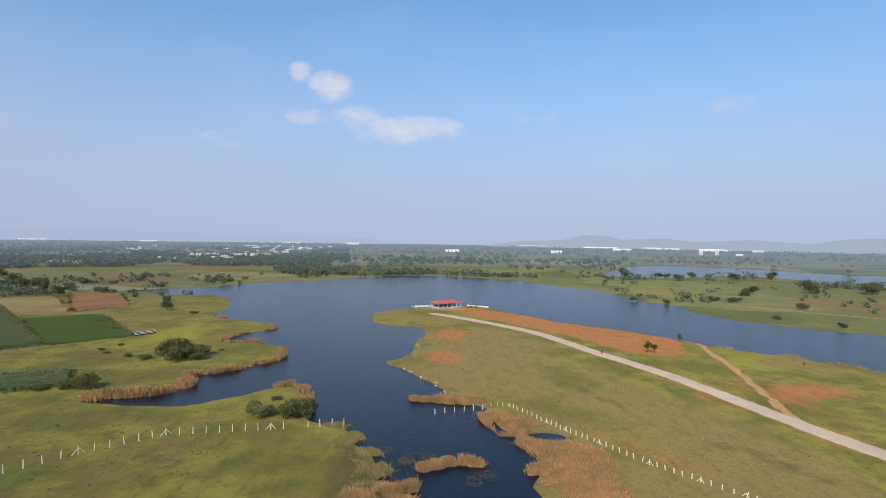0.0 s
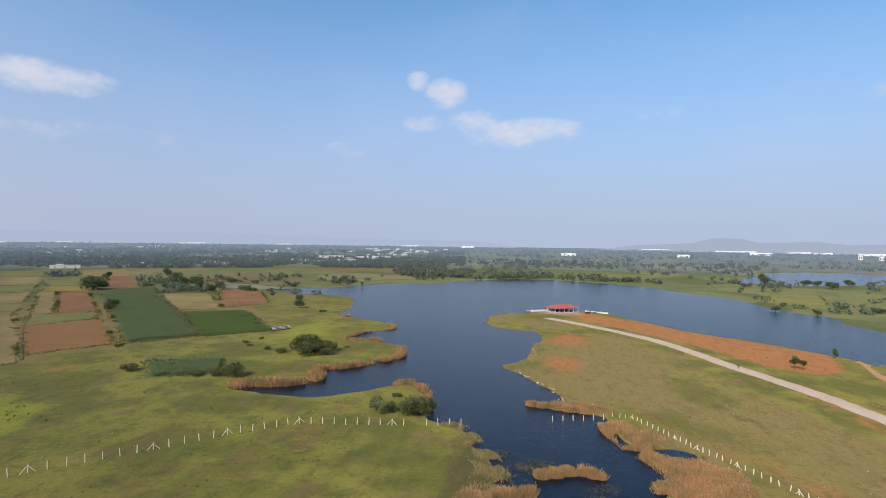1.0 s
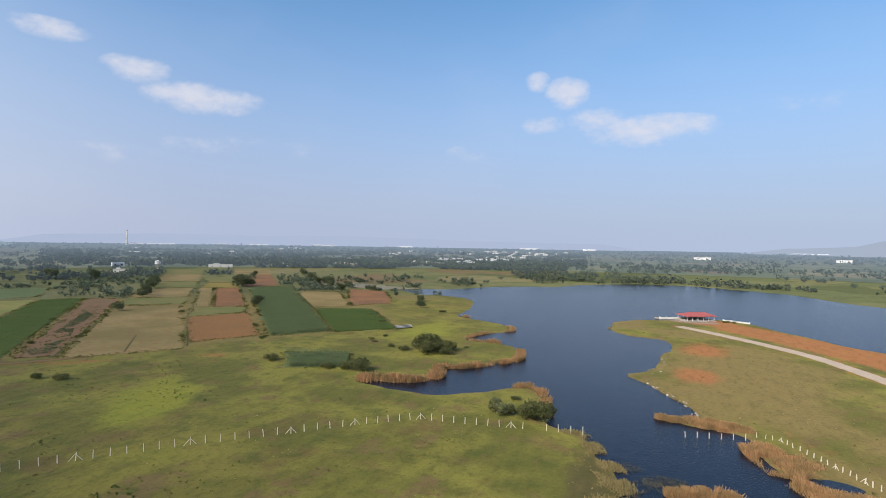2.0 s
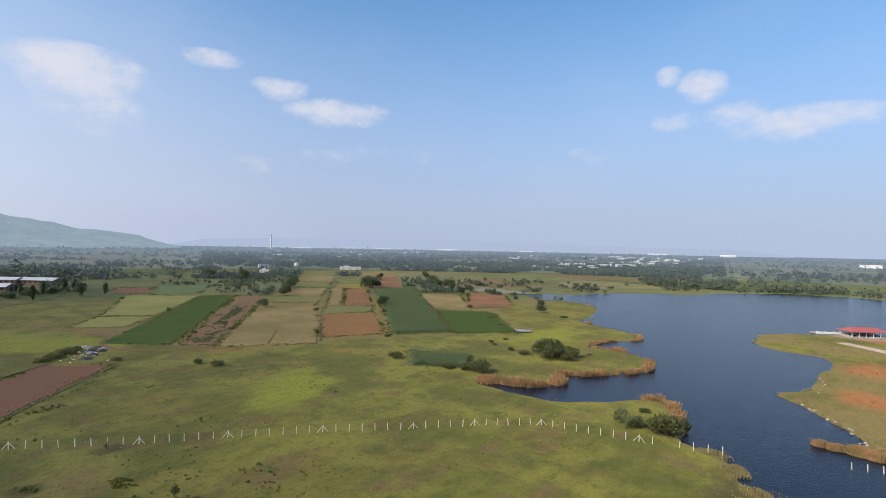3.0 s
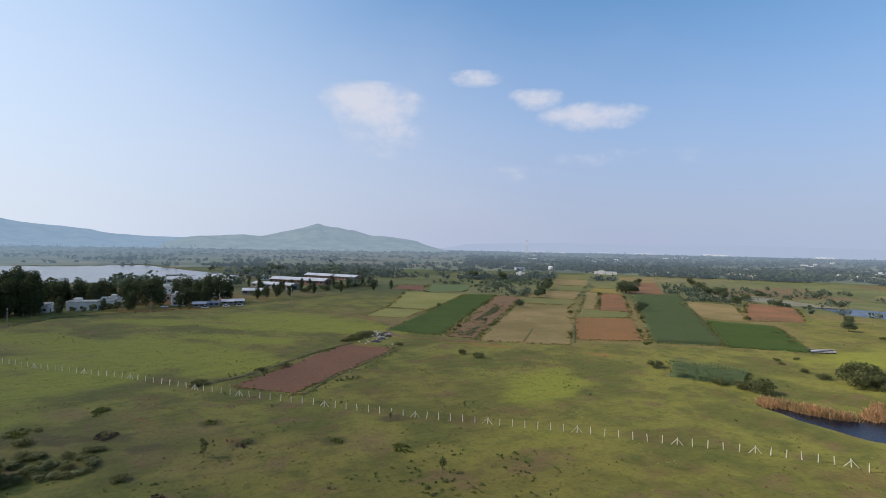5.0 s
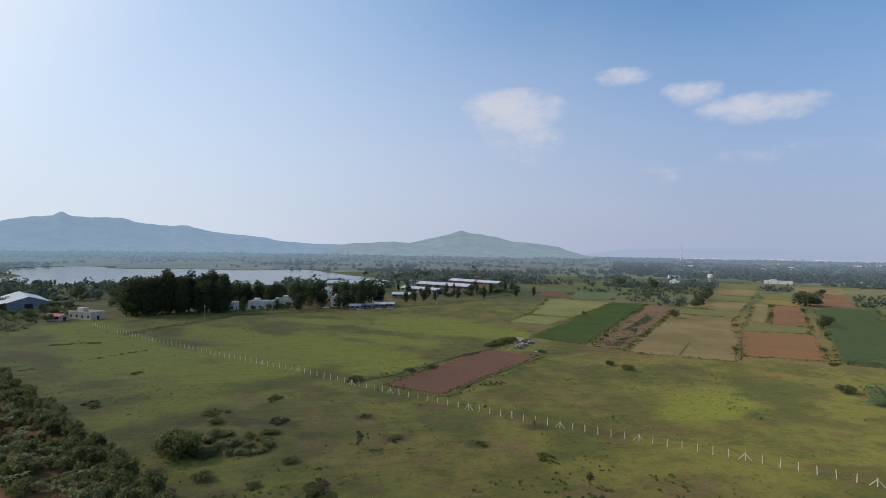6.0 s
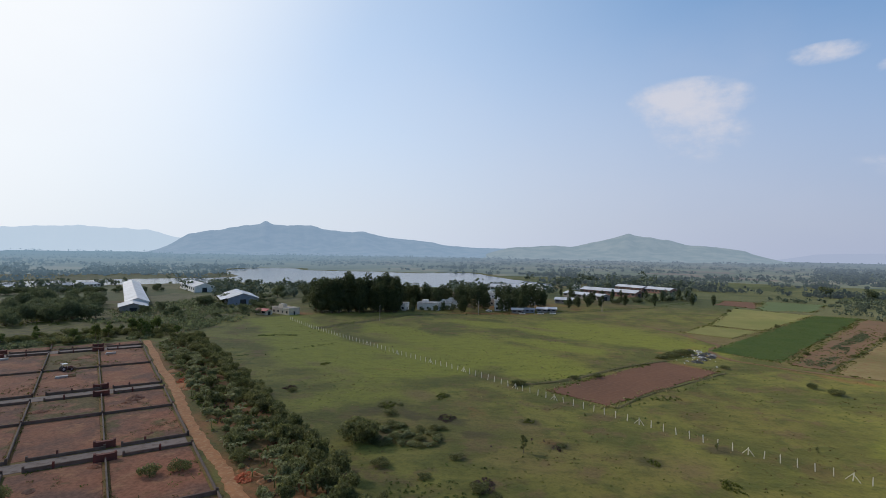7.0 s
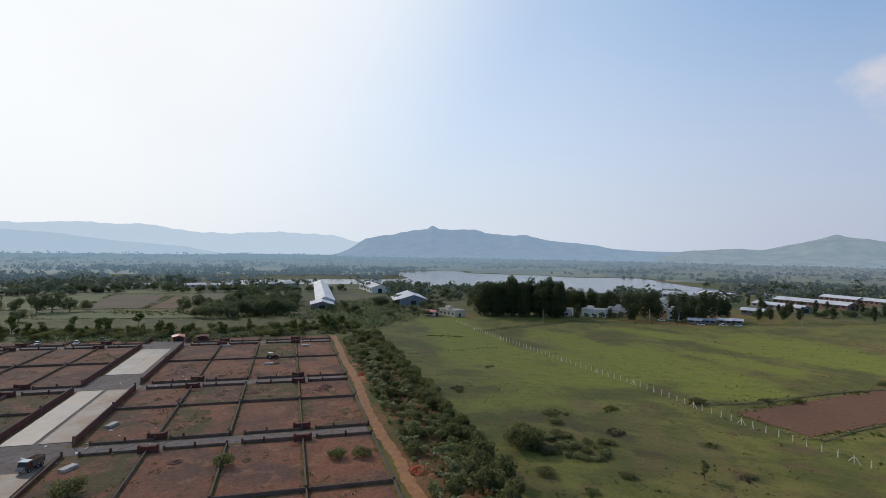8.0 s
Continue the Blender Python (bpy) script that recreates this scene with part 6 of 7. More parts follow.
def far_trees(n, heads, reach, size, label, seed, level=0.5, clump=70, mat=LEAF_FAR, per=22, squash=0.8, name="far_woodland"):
    """Trees too far and too many to count, thick where the woods are and thin between."""
    rng = np.random.default_rng(seed)
    a = np.radians(rng.uniform(*heads, n))
    d = np.exp(rng.uniform(math.log(reach[0]), math.log(reach[1]), n))
    x, y = -np.sin(a) * d, np.cos(a) * d
    keep = cloudy(x, y, clump, seed) > level + rng.normal(0, 0.05, n)
    for poly in LAKES.values():
        keep &= from_edge(x, y, poly) > 5
    for c in FIELDS:
        keep &= from_edge(x, y, np.array(c[0], float)) > 3
    for s in CLEAR:
        keep &= np.hypot(x - s[0], y - s[1]) > s[2]
    x, y = x[keep], y[keep]
    r = size * np.exp(rng.normal(0, 0.3, len(x)))
    lo = np.repeat(r, per)
    v = rng.normal(0, 1, (len(lo), 3))
    v /= np.linalg.norm(v, axis=1)[:, None]
    off = np.repeat(rng.normal(0, 0.35, (len(x) * 2, 3)), per // 2, axis=0)[:len(lo)] * lo[:, None]
    pos = np.column_stack([np.repeat(x, per), np.repeat(y, per), lo * squash * 1.05]) + v * lo[:, None] * (1, 1, squash) * 0.8 + off * (1, 1, 0.4)
    pos[:, 2] = np.maximum(pos[:, 2], 0.3)
    tagged(new(name, leaves(rng, pos, v, size * 0.42, 0.35, mat, name)), label, "woodland", kind="stuff")


CLEAR = [(-640, 595, 45), (-537, 100, 50), (-604, 135, 34), (-580, 158, 32), (-582, 31, 34), (-491, 70, 40), (-430, 40, 40), (-380, -30, 45), (-380, -200, 50), (-400, -300, 60), (-460, -345, 45), (-330, -245, 40), (0, 350, 60), (-150, -150, 90), (-300, -400, 60)]
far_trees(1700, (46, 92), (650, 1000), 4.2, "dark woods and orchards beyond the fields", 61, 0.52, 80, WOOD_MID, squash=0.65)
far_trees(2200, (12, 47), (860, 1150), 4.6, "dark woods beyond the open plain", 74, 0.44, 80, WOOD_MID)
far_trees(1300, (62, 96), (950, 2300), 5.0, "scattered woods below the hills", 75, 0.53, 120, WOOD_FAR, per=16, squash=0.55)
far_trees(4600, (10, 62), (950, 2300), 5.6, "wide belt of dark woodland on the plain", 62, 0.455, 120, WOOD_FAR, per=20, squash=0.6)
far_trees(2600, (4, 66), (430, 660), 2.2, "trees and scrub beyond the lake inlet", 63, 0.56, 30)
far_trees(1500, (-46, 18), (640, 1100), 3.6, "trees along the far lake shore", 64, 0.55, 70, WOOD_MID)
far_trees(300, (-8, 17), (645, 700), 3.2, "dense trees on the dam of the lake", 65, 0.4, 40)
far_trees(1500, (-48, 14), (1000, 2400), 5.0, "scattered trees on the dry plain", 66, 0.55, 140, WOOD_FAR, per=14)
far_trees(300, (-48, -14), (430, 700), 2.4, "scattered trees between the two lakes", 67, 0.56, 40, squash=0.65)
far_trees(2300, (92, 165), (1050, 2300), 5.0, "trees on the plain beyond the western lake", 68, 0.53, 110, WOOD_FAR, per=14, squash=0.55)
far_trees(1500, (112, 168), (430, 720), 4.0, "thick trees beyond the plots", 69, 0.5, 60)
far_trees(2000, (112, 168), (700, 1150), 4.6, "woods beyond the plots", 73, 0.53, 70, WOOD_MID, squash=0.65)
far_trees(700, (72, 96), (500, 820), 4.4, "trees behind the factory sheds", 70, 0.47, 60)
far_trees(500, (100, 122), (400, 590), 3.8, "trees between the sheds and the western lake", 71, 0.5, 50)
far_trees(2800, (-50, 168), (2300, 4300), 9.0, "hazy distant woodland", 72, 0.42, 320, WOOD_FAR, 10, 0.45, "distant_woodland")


# ---- buildings ----
def shed(name, x, y, turn, long, wide, eave, ridge_z, wall, roof, label, gable=None, windows=6, door=True, group=""):
    """A gabled shed or house: walls, two ribbed roof slopes, windows and a door; its length runs along its own x."""
    t = thing(name, pose(x, y, 0, 0, 0, turn), label, "building", group)
    l, w = long / 2, wide / 2
    part("wall", Shape().box(-l, -w, -0.4, l, w, eave), wall, t)
    for s in (-1, 1):
        g = Shape().add([(s * l, -w, eave), (s * l, w, eave), (s * l, 0, ridge_z), (s * (l - 0.3), -w, eave), (s * (l - 0.3), w, eave), (s * (l - 0.3), 0, ridge_z)],
                        [(0, 1, 2), (5, 4, 3), (0, 3, 4, 1), (1, 4, 5, 2), (2, 5, 3, 0)])
        part("gable", g, gable or wall, t)
    over, rise = 0.7, ridge_z - eave
    for s in (-1, 1):
        drop = rise * over / w
        n = max(8, min(60, int(long / 1.5)))
        lo, hi = (s * (w + over), eave - drop), (0.0, ridge_z)
        pts = []
        for i in range(n + 1):
            a, h = -l - 0.6 + (long + 1.2) * i / n, 0.09 * (i % 2)
            pts += [(a, lo[0], lo[1] + h), (a, hi[0], hi[1] + h), (a, hi[0], hi[1] + h + 0.14), (a, lo[0], lo[1] + h + 0.14)]
        sh = Shape().add(pts, [(4 * i + j, 4 * i + (j + 1) % 4, 4 * i + 4 + (j + 1) % 4, 4 * i + 4 + j) for i in range(n) for j in range(4)] + [(0, 1, 2, 3), (4 * n + 3, 4 * n + 2, 4 * n + 1, 4 * n)])
        part("roof", sh, roof, t)
    for s in (-1, 1):
        for i in range(windows):
            c = -l + long * (i + 0.5) / windows
            ww = min(1.6, long / windows * 0.3)
            win = part("window", Shape().box(c - ww, s * w - 0.06, eave * 0.42, c + ww, s * w + 0.06, eave * 0.8), DARK, t)
            part("sill", Shape().box(c - ww - 0.15, s * w - 0.14, eave * 0.42 - 0.14, c + ww + 0.15, s * w + 0.14, eave * 0.42 - 0.02), SLAB, win)
    if door:
        for s in (-1, 1):
            part("door", Shape().box(s * l - 0.07, -min(2.0, w * .4), -0.1, s * l + 0.07, min(2.0, w * .4), eave * 0.8), DARK, t)
    return t


def flat_house(x, y, turn, long, wide, tall, wall, label, rooms=3, group="", parapet=0.5, plain=False):
    """A flat-roofed house with parapet, windows, a door and a head room over the stair."""
    t = thing("house", pose(x, y, 0, 0, 0, turn), label, "house", group)
    l, w = long / 2, wide / 2
    part("wall", Shape().box(-l, -w, -0.4, l, w, tall), wall, t)
    part("roof", Shape().box(-l - 0.35, -w - 0.35, tall, l + 0.35, w + 0.35, tall + 0.18), SLAB, t)
    rim = Shape()
    for a, b, c, d in ((-l, -w, l, -w + 0.15), (-l, w - 0.15, l, w), (-l, -w + 0.15, -l + 0.15, w - 0.15), (l - 0.15, -w + 0.15, l, w - 0.15)):
        rim.box(a, b, tall + 0.18, c, d, tall + 0.18 + parapet)
    part("parapet", rim, wall, t)
    if plain:
        for i in range(2):
            c = -l + long * (i + 0.5) / 2
            part("window", Shape().box(c - 1.2, -w - 0.08, tall * 0.3, c + 1.2, -w + 0.06, tall * 0.75), DARK, t)
        return t
    part("stair_room", Shape().box(-l * 0.6, -w * 0.4, tall + 0.18, -l * 0.1, w * 0.4, tall + 2.2, bevel=0.1), wall, t)
    for s in (-1, 1):
        for i in range(rooms):
            c = -l + long * (i + 0.5) / rooms
            for z in ([1.0] if tall < 5 else [1.0, 4.1]):
                win = part("window", Shape().box(c - 0.7, s * w - 0.06, z, c + 0.7, s * w + 0.06, z + 1.3), DARK, t)
                part("sill", Shape().box(c - 0.85, s * w - 0.15, z - 0.13, c + 0.85, s * w + 0.15, z - 0.01), SLAB, win)
        part("door", Shape().box(s * l - 0.06, -0.6, -0.1, s * l + 0.06, 0.6, 2.1), DARK, t)
    return t


AWAY = math.degrees(math.atan2(-0.62, -0.785))
shed("long_shed", -402, -302, AWAY, 212, 13, 4.2, 6.8, WHITE, ROOF_PALE, "very long white shed with pale sheet roof", windows=24)
shed("front_shed", -309, -232, AWAY, 22, 15, 3.4, 5.4, GREYWALL, ROOF_PALE, "low shed with pale roof before the long shed", GREYWALL, 4)
shed("white_shed", -468, -288, AWAY + 6, 60, 17, 5.0, 8.0, WHITE, ROOF_PALE, "white gabled shed near the lake", windows=8)
shed("blue_shed", -374, -196, AWAY - 4, 44, 20, 5.0, 8.2, BLUE, ROOF_PALE, "gabled shed with blue walls and pale sheet roof", BLUE, 6)
part("lean_to_roof", Shape().add([(-20, 10.3, 5.0), (18, 10.3, 5.0), (18, 14.5, 3.8), (-20, 14.5, 3.8), (-20, 10.3, 5.15), (18, 10.3, 5.15), (18, 14.5, 3.95), (-20, 14.5, 3.95)],
     [(3, 2, 1, 0), (4, 5, 6, 7), (0, 1, 5, 4), (1, 2, 6, 5), (2, 3, 7, 6), (3, 0, 4, 7)]), ROOF_PALE, bpy.data.objects["blue_shed"], "white lean-to roof")
flat_house(-318, -136, 60, 17, 8, 3.6, CREAM, "low cream house with flat roof beside the grove", 4)
shed("small_shed", -311, -147, 70, 9, 5, 2.6, 3.5, CREAM, ROOF_RED, "small hut with a reddish roof", windows=2)
for x, y, turn, long, wide, tall, wall, label in [
        (-358, -71.5, 80, 9, 8, 4.4, WHITE, "two-storey white house among tall trees"), (-364, -53, 84, 15, 8, 4.6, WHITE, "white two-storey house with flat roof"),
        (-372, -42.5, 84, 9, 7, 4.2, WHITE, "small white house among the trees"), (-374, -4, 95, 9, 8, 6.4, WHITE, "white house with a narrow front"), (-408, -16, 90, 14, 8, 4.0, CREAM, "low cream house by the lake"),
        (-384, -38, 80, 12, 8, 4.5, WHITE, "white unfinished house behind the trees"),
        (-470, -12, 85, 16, 9, 4.0, WHITE, "white house near the lake shore"), (-400, 4, 85, 10, 8, 3.6, CREAM, "cream house among trees"), (-421, 22, 84, 12, 7, 3.6, WHITE, "low white house beyond the stalls")]:
    flat_house(x, y, turn, long, wide, tall, wall, label)
for x, y, long in ((-390, -455, 26), (-409, -434, 20), (-448, -412, 22), (-362, -490, 14), (-470, -400, 16)):
    shed("lake_shed", x, y, -25, long, 10, 2.8, 4.4, WHITE, ROOF_PALE, "pale-roofed shed near the lake end", windows=5, group="sheds by the lake end")
shed("factory_shed", -537, 100, 45, 62, 13, 4.4, 6.6, BRICKWALL, ROOF_PALE, "long factory shed with pale roof", windows=12, group="factory sheds")
shed("factory_shed", -491, 70, 40, 44, 11, 3.8, 5.4, GREYWALL, ROOF_PALE, "lower factory shed with pale roof", windows=8, group="factory sheds")
shed("factory_shed", -604, 135, 38, 36, 12, 4.6, 6.6, BRICKWALL, ROOF_PALE, "factory shed at the back", windows=7, group="factory sheds")
shed("factory_shed", -580, 158, 38, 32, 12, 4.4, 6.4, BRICKWALL, ROOF_PALE, "factory shed with brick walls", windows=7, group="factory sheds")
shed("factory_shed", -440, 46, 75, 14, 9, 3.2, 4.6, GREYWALL, ROOF_PALE, "small grey shed with a white sheet roof", windows=3, group="factory sheds")
shed("factory_shed", -582, 31, 35, 40, 14, 4.6, 6.6, WHITE, ROOF_PALE, "white shed by the western lake", windows=7, group="factory sheds")
shed("factory_shed", -560, -4, 82, 26, 14, 4.6, 7.0, WHITE, ROOF_PALE, "white shed beside the lake", windows=6, group="factory sheds")
shed("blue_stall", -366, 14, 84, 9, 6, 2.2, 3.0, BLUE, BLUE, "blue tarpaulin stall at the roadside", windows=3)
for x, y, turn in ((-370, 24, 80), (-372, 30, 85), (-360, 7, 85)):
    shed("hut", x, y, turn, 7, 5, 2.4, 3.3, GREYWALL, ROOF_PALE, "small roadside hut with pale roof", windows=2, group="roadside huts")

for x, y, s in ((-346, -70, .5), (-349, -62, .6), (-352, -56, .45), (-353, -47, .6), (-358, -40, .55), (-351, -51, .4), (-344, -74, .6), (-356, -36, .7), (-360, -44, .35)):
    plant("round_tree", x, y, s, 1.1, "trees among the lakeside houses")

# houses and works farther off
for x, y, turn, long, wide, tall, wall, label in [
        (-655, 598, 45, 34, 9, 3.8, WHITE, "long white farmhouse behind the fields"), (-619, 698, 45, 13, 8, 3.2, WHITE, "white farmhouse behind the fields"),
        (-640, 430, 40, 15, 9, 3.6, WHITE, "white house beside the water tower"), 
        (-533, 754, 35, 40, 9, 5, CREAM, "long low cream house on the plain"), (-518, 879, 30, 16, 10, 5, WHITE, "small white house on the plain"),
        (-462, 878, 28, 22, 14, 7, WHITE, "white house in a group"), (-436, 890, 28, 44, 12, 6, WHITE, "long white house in a group"), (-499, 1124, 25, 60, 14, 8, WHITE, "long white works building"),
        (-395, 953, 25, 36, 12, 7, WHITE, "white house by the trees"), (-416, 1092, 22, 26, 12, 9, WHITE, "white village house with flat roof"), (-402, 1172, 20, 40, 12, 8, WHITE, "white village house with flat roof"),
        (-479, 1030, 25, 24, 10, 7, WHITE, "white village house with flat roof"), (-556, 773, 35, 22, 10, 5, WHITE, "small white house among the trees"), (-1490, 207, 65, 120, 14, 4, WHITE, "long white building beyond the factory"),
        (-604, 75, 80, 10, 8, 4, WHITE, "white building beyond the factory"), (33, 1891, 0, 50, 16, 10, WHITE, "white building on the plain"), (421, 1971, -12, 40, 16, 10, WHITE, "white building on the plain"),
        (1002, 2069, -25, 14, 12, 17, WHITE, "white tower block on the plain"), (1050, 2040, -25, 12, 12, 14, WHITE, "white tower block on the plain"), (1120, 2010, -28, 24, 14, 8, WHITE, "white block on the plain")]:
    flat_house(x, y, turn, long, wide, tall, FAR_WHITE if math.hypot(x, y) > 1000 else wall, label, max(3, int(long / 9)), plain=math.hypot(x, y) > 1000)
VILLAGE = [(-714, 2047, 32), (-767, 2304, 26), (-602, 1901, 21), (-498, 1991, 17), (-484, 2272, 20), (-913, 2486, 28), (-811, 2276, 31), (-723, 2131, 26), (-591, 2325, 25), (-546, 2578, 25), (-1134, 993, 16),
           (-1695, 1891, 27), (-1966, 2286, 45), (-1715, 2058, 23), (-1455, 1013, 38), (-769, 512, 16), (-697, 1724, 20), (-383, 1138, 30), (-307, 1095, 12), (-502, 1368, 9), (-431, 1054, 14), (-508, 862, 11), (442, 2069, 22)]
town = np.random.default_rng(77)
for x, y, long in VILLAGE:
    flat_house(x, y, math.degrees(math.atan2(-x, y)) + town.uniform(-20, 20), long, town.uniform(8, 12), town.uniform(4, 7.5), FAR_WHITE, "white village house far off on the plain", 3, "houses of the far village", plain=True)
for k in range(46):
    a, d = radians(town.normal(18.5, 3.5) if k < 26 else town.uniform(12, 62)), town.uniform(1500, 2600)
    flat_house(-math.sin(a) * d, math.cos(a) * d, math.degrees(a) + town.uniform(-30, 30), town.uniform(8, 18), town.uniform(7, 10), town.uniform(4, 8), FAR_WHITE,
               "white village house far off on the plain", 3, "houses of the far village", plain=True)
for head, far, long, tall in [(37.5, 4300, 170, 22), (29, 4300, 110, 18), (15.8, 4200, 130, 20), (9.6, 4000, 90, 24), (-9.6, 4100, 190, 20), (-16.5, 3900, 230, 20), (-21.5, 3900, 120, 24),
                              (-23.3, 3800, 90, 20), (-18.6, 2900, 90, 22), (-26.9, 3500, 150, 24), (-30.6, 3500, 60, 20), (54.6, 4000, 200, 16), (52.5, 4000, 120, 16), (44, 4200, 120, 18), (47.6, 4200, 90, 18)]:
    a = radians(head)
    shed("far_works", -math.sin(a) * far, math.cos(a) * far, head, long, 40, tall * 0.4, tall * 0.55, FAR_WHITE, FAR_WHITE, "long white factory hall far off", windows=4, group="far factory halls")


def water_tower(x, y):
    t = thing("water_tower", pose(x, y, 0), "white water tower on a frame of legs", "water tower")
    for a in range(4):
        c, s = math.cos(a * math.pi / 2 + 0.6), math.sin(a * math.pi / 2 + 0.6)
        part("leg", Shape().tube((2.4 * c, 2.4 * s, -0.4), (2.0 * c, 2.0 * s, 11), 0.3, 0.25), CREAM, t)
    part("brace", Shape().box(-2.1, -2.1, 5.4, 2.1, 2.1, 5.7), CREAM, t)
    tank = part("tank", Shape().tube((0, 0, 11), (0, 0, 14.6), 3.4, 3.4, 16), WHITE, t)
    part("lid", Shape().tube((0, 0, 14.6), (0, 0, 15.6), 3.5, 0.5, 16), WHITE, tank)


water_tower(-597, 448)


def chimney(head, far, tall):
    a = radians(head)
    t = thing("chimney", pose(-math.sin(a) * far, math.cos(a) * far, 0), "slender pale works chimney far off", "chimney")
    part("flue", Shape().tube((0, 0, -1), (0, 0, tall), 5, 3, 12), WHITE, t)
    part("rim", Shape().tube((0, 0, tall), (0, 0, tall + 3), 3.6, 3.6, 12), GREYWALL, t)


chimney(55.65, 3600, 84)


def pole(x, y, tall=9.0):
    t = thing("utility_pole", pose(x, y, 0), "plain grey utility pole with a cross arm", "pole", "utility poles")
    part("shaft", Shape().tube((0, 0, -0.5), (0, 0, tall), 0.16, 0.1), SLAB, t, smooth=True)
    part("cross_arm", Shape().box(-0.9, -0.06, tall - 0.8, 0.9, 0.06, tall - 0.66), STEEL, t)
    for x0 in (-0.8, 0.0, 0.8):
        part("insulator", Shape().tube((x0, 0, tall - 0.66), (x0, 0, tall - 0.4), 0.06, 0.04, 6), WHITE, t)


for x, y in ((-300, -72), (-342, -18), (-352, 18), (-385, 66)):
    pole(x, y)


# ---- the pavilion at the end of the peninsula ----
def pavilion(x, y, turn):
    t = thing("pavilion", pose(x, y, 0, 0, 0, turn), "open pavilion with a red hipped roof on a pale plinth", "pavilion")
    part("plinth", Shape().box(-9.5, -5.5, -0.3, 9.5, 5.5, 0.5, bevel=0.08), SLAB, t)
    part("step", Shape().box(-3, -6.6, -0.3, 3, -5.5, 0.25), SLAB, t)
    for i in range(6):
        for s in (-1, 1):
            part("column", Shape().box(-8.4 + i * 3.36 - 0.16, s * 4.6 - 0.16, 0.5, -8.4 + i * 3.36 + 0.16, s * 4.6 + 0.16, 3.1), WHITE, t)
    a, b, c, d, e = 9.6, 5.9, 2.9, 4.5, 5.6
    for pts in ([(-a, -b, c), (a, -b, c), (e, 0, d), (-e, 0, d)], [(a, b, c), (-a, b, c), (-e, 0, d), (e, 0, d)], [(a, -b, c), (a, b, c), (e, 0, d)], [(-a, b, c), (-a, -b, c), (-e, 0, d)]):
        n = len(pts)
        lift_pts = [(p[0], p[1], p[2] + 0.18) for p in pts]
        part("roof", Shape().add(pts + lift_pts, [tuple(range(n - 1, -1, -1)), tuple(range(n, 2 * n))] + [(i, (i + 1) % n, n + (i + 1) % n, n + i) for i in range(n)]), ROOF_RED, t)
    part("ridge_cap", Shape().tube((-e, 0, d + 0.15), (e, 0, d + 0.15), 0.16, 0.16, 6), ROOF_RED, t)
    part("counter", Shape().box(-6, 1.5, 0.5, 4, 3.0, 1.5), GREYWALL, t)
    part("back_wall", Shape().box(-8.4, 3.9, 0.5, 8.4, 4.1, 1.4), CREAM, t)
    for i in range(5):
        part("bench", Shape().box(-7.2 + i * 3.2, -3.2, 0.5, -5.6 + i * 3.2, -2.4, 1.0), DARK, t)


pavilion(2.5, 346, 33)
ribbon("forecourt", rounded([(-10, 339), (0, 335), (14, 338)], 5, False), 9, LANE, "bare pale earth forecourt of the pavilion", 0.05, "pavement", 0.6)


def stone(x, y, r, seed, mat=None):
    """A rounded, uneven boulder."""
    rng = np.random.default_rng(seed)
    s, n = Shape(), 7
    pts = [(0, 0, r * 0.7)] + [(math.cos(math.tau * i / n + k) * r * f * rng.uniform(0.8, 1.2), math.sin(math.tau * i / n + k) * r * f * rng.uniform(0.8, 1.2), r * h * rng.uniform(0.8, 1.2))
                               for k, (f, h) in enumerate(((0.6, 0.55), (1.0, 0.1), (0.8, -0.4))) for i in range(n)]
    f = [(0, 1 + i, 1 + (i + 1) % n) for i in range(n)]
    for k in (0, 1):
        f += [(1 + k * n + i, 1 + (k + 1) * n + i, 1 + (k + 1) * n + (i + 1) % n, 1 + k * n + (i + 1) % n) for i in range(n)]
    ob = part("shore_stone", s.add(pts, f), mat or SLAB)
    ob.matrix_basis = pose(x, y, -0.2, 0, 0, seed * 50)
    return tagged(ob, "pale boulder at the water's edge", "stone", "boulders of the shore")


shore_rng = np.random.default_rng(8)
west_side = rounded([(1, 150), (-3, 163), (-11, 177), (-14, 189), (-10, 205), (-10, 222)], 8, False)
for k in range(34):
    q = west_side[int(shore_rng.integers(0, len(west_side)))]
    stone(q[0] + shore_rng.uniform(-0.5, 2.0), q[1] + shore_rng.uniform(-2, 2), shore_rng.uniform(0.15, 0.42), k, WHITE if k % 6 == 0 else SLAB)


def low_wall(name, a, b, tall, thick, mat, label, pillars=0, cap=None, group=""):
    """A low wall from a to b, with a coping and pillars."""
    a, b = np.array(a, float), np.array(b, float)
    long = float(np.linalg.norm(b - a))
    t = thing(name, pose(a[0], a[1], 0, 0, 0, math.degrees(math.atan2(b[1] - a[1], b[0] - a[0]))), label, "wall", group)
    part("wall_body", Shape().box(0, -thick / 2, -0.3, long, thick / 2, tall), mat, t)
    part("coping", Shape().box(-0.03, -thick / 2 - 0.03, tall, long + 0.03, thick / 2 + 0.03, tall + 0.06, bevel=0.02), cap or mat, t)
    for i in range(pillars):
        c = long * i / max(1, pillars - 1)
        part("pillar", Shape().box(c - 0.2, -0.2, -0.3, c + 0.2, 0.2, tall + 0.45, bevel=0.06), cap or mat, t)
    return t


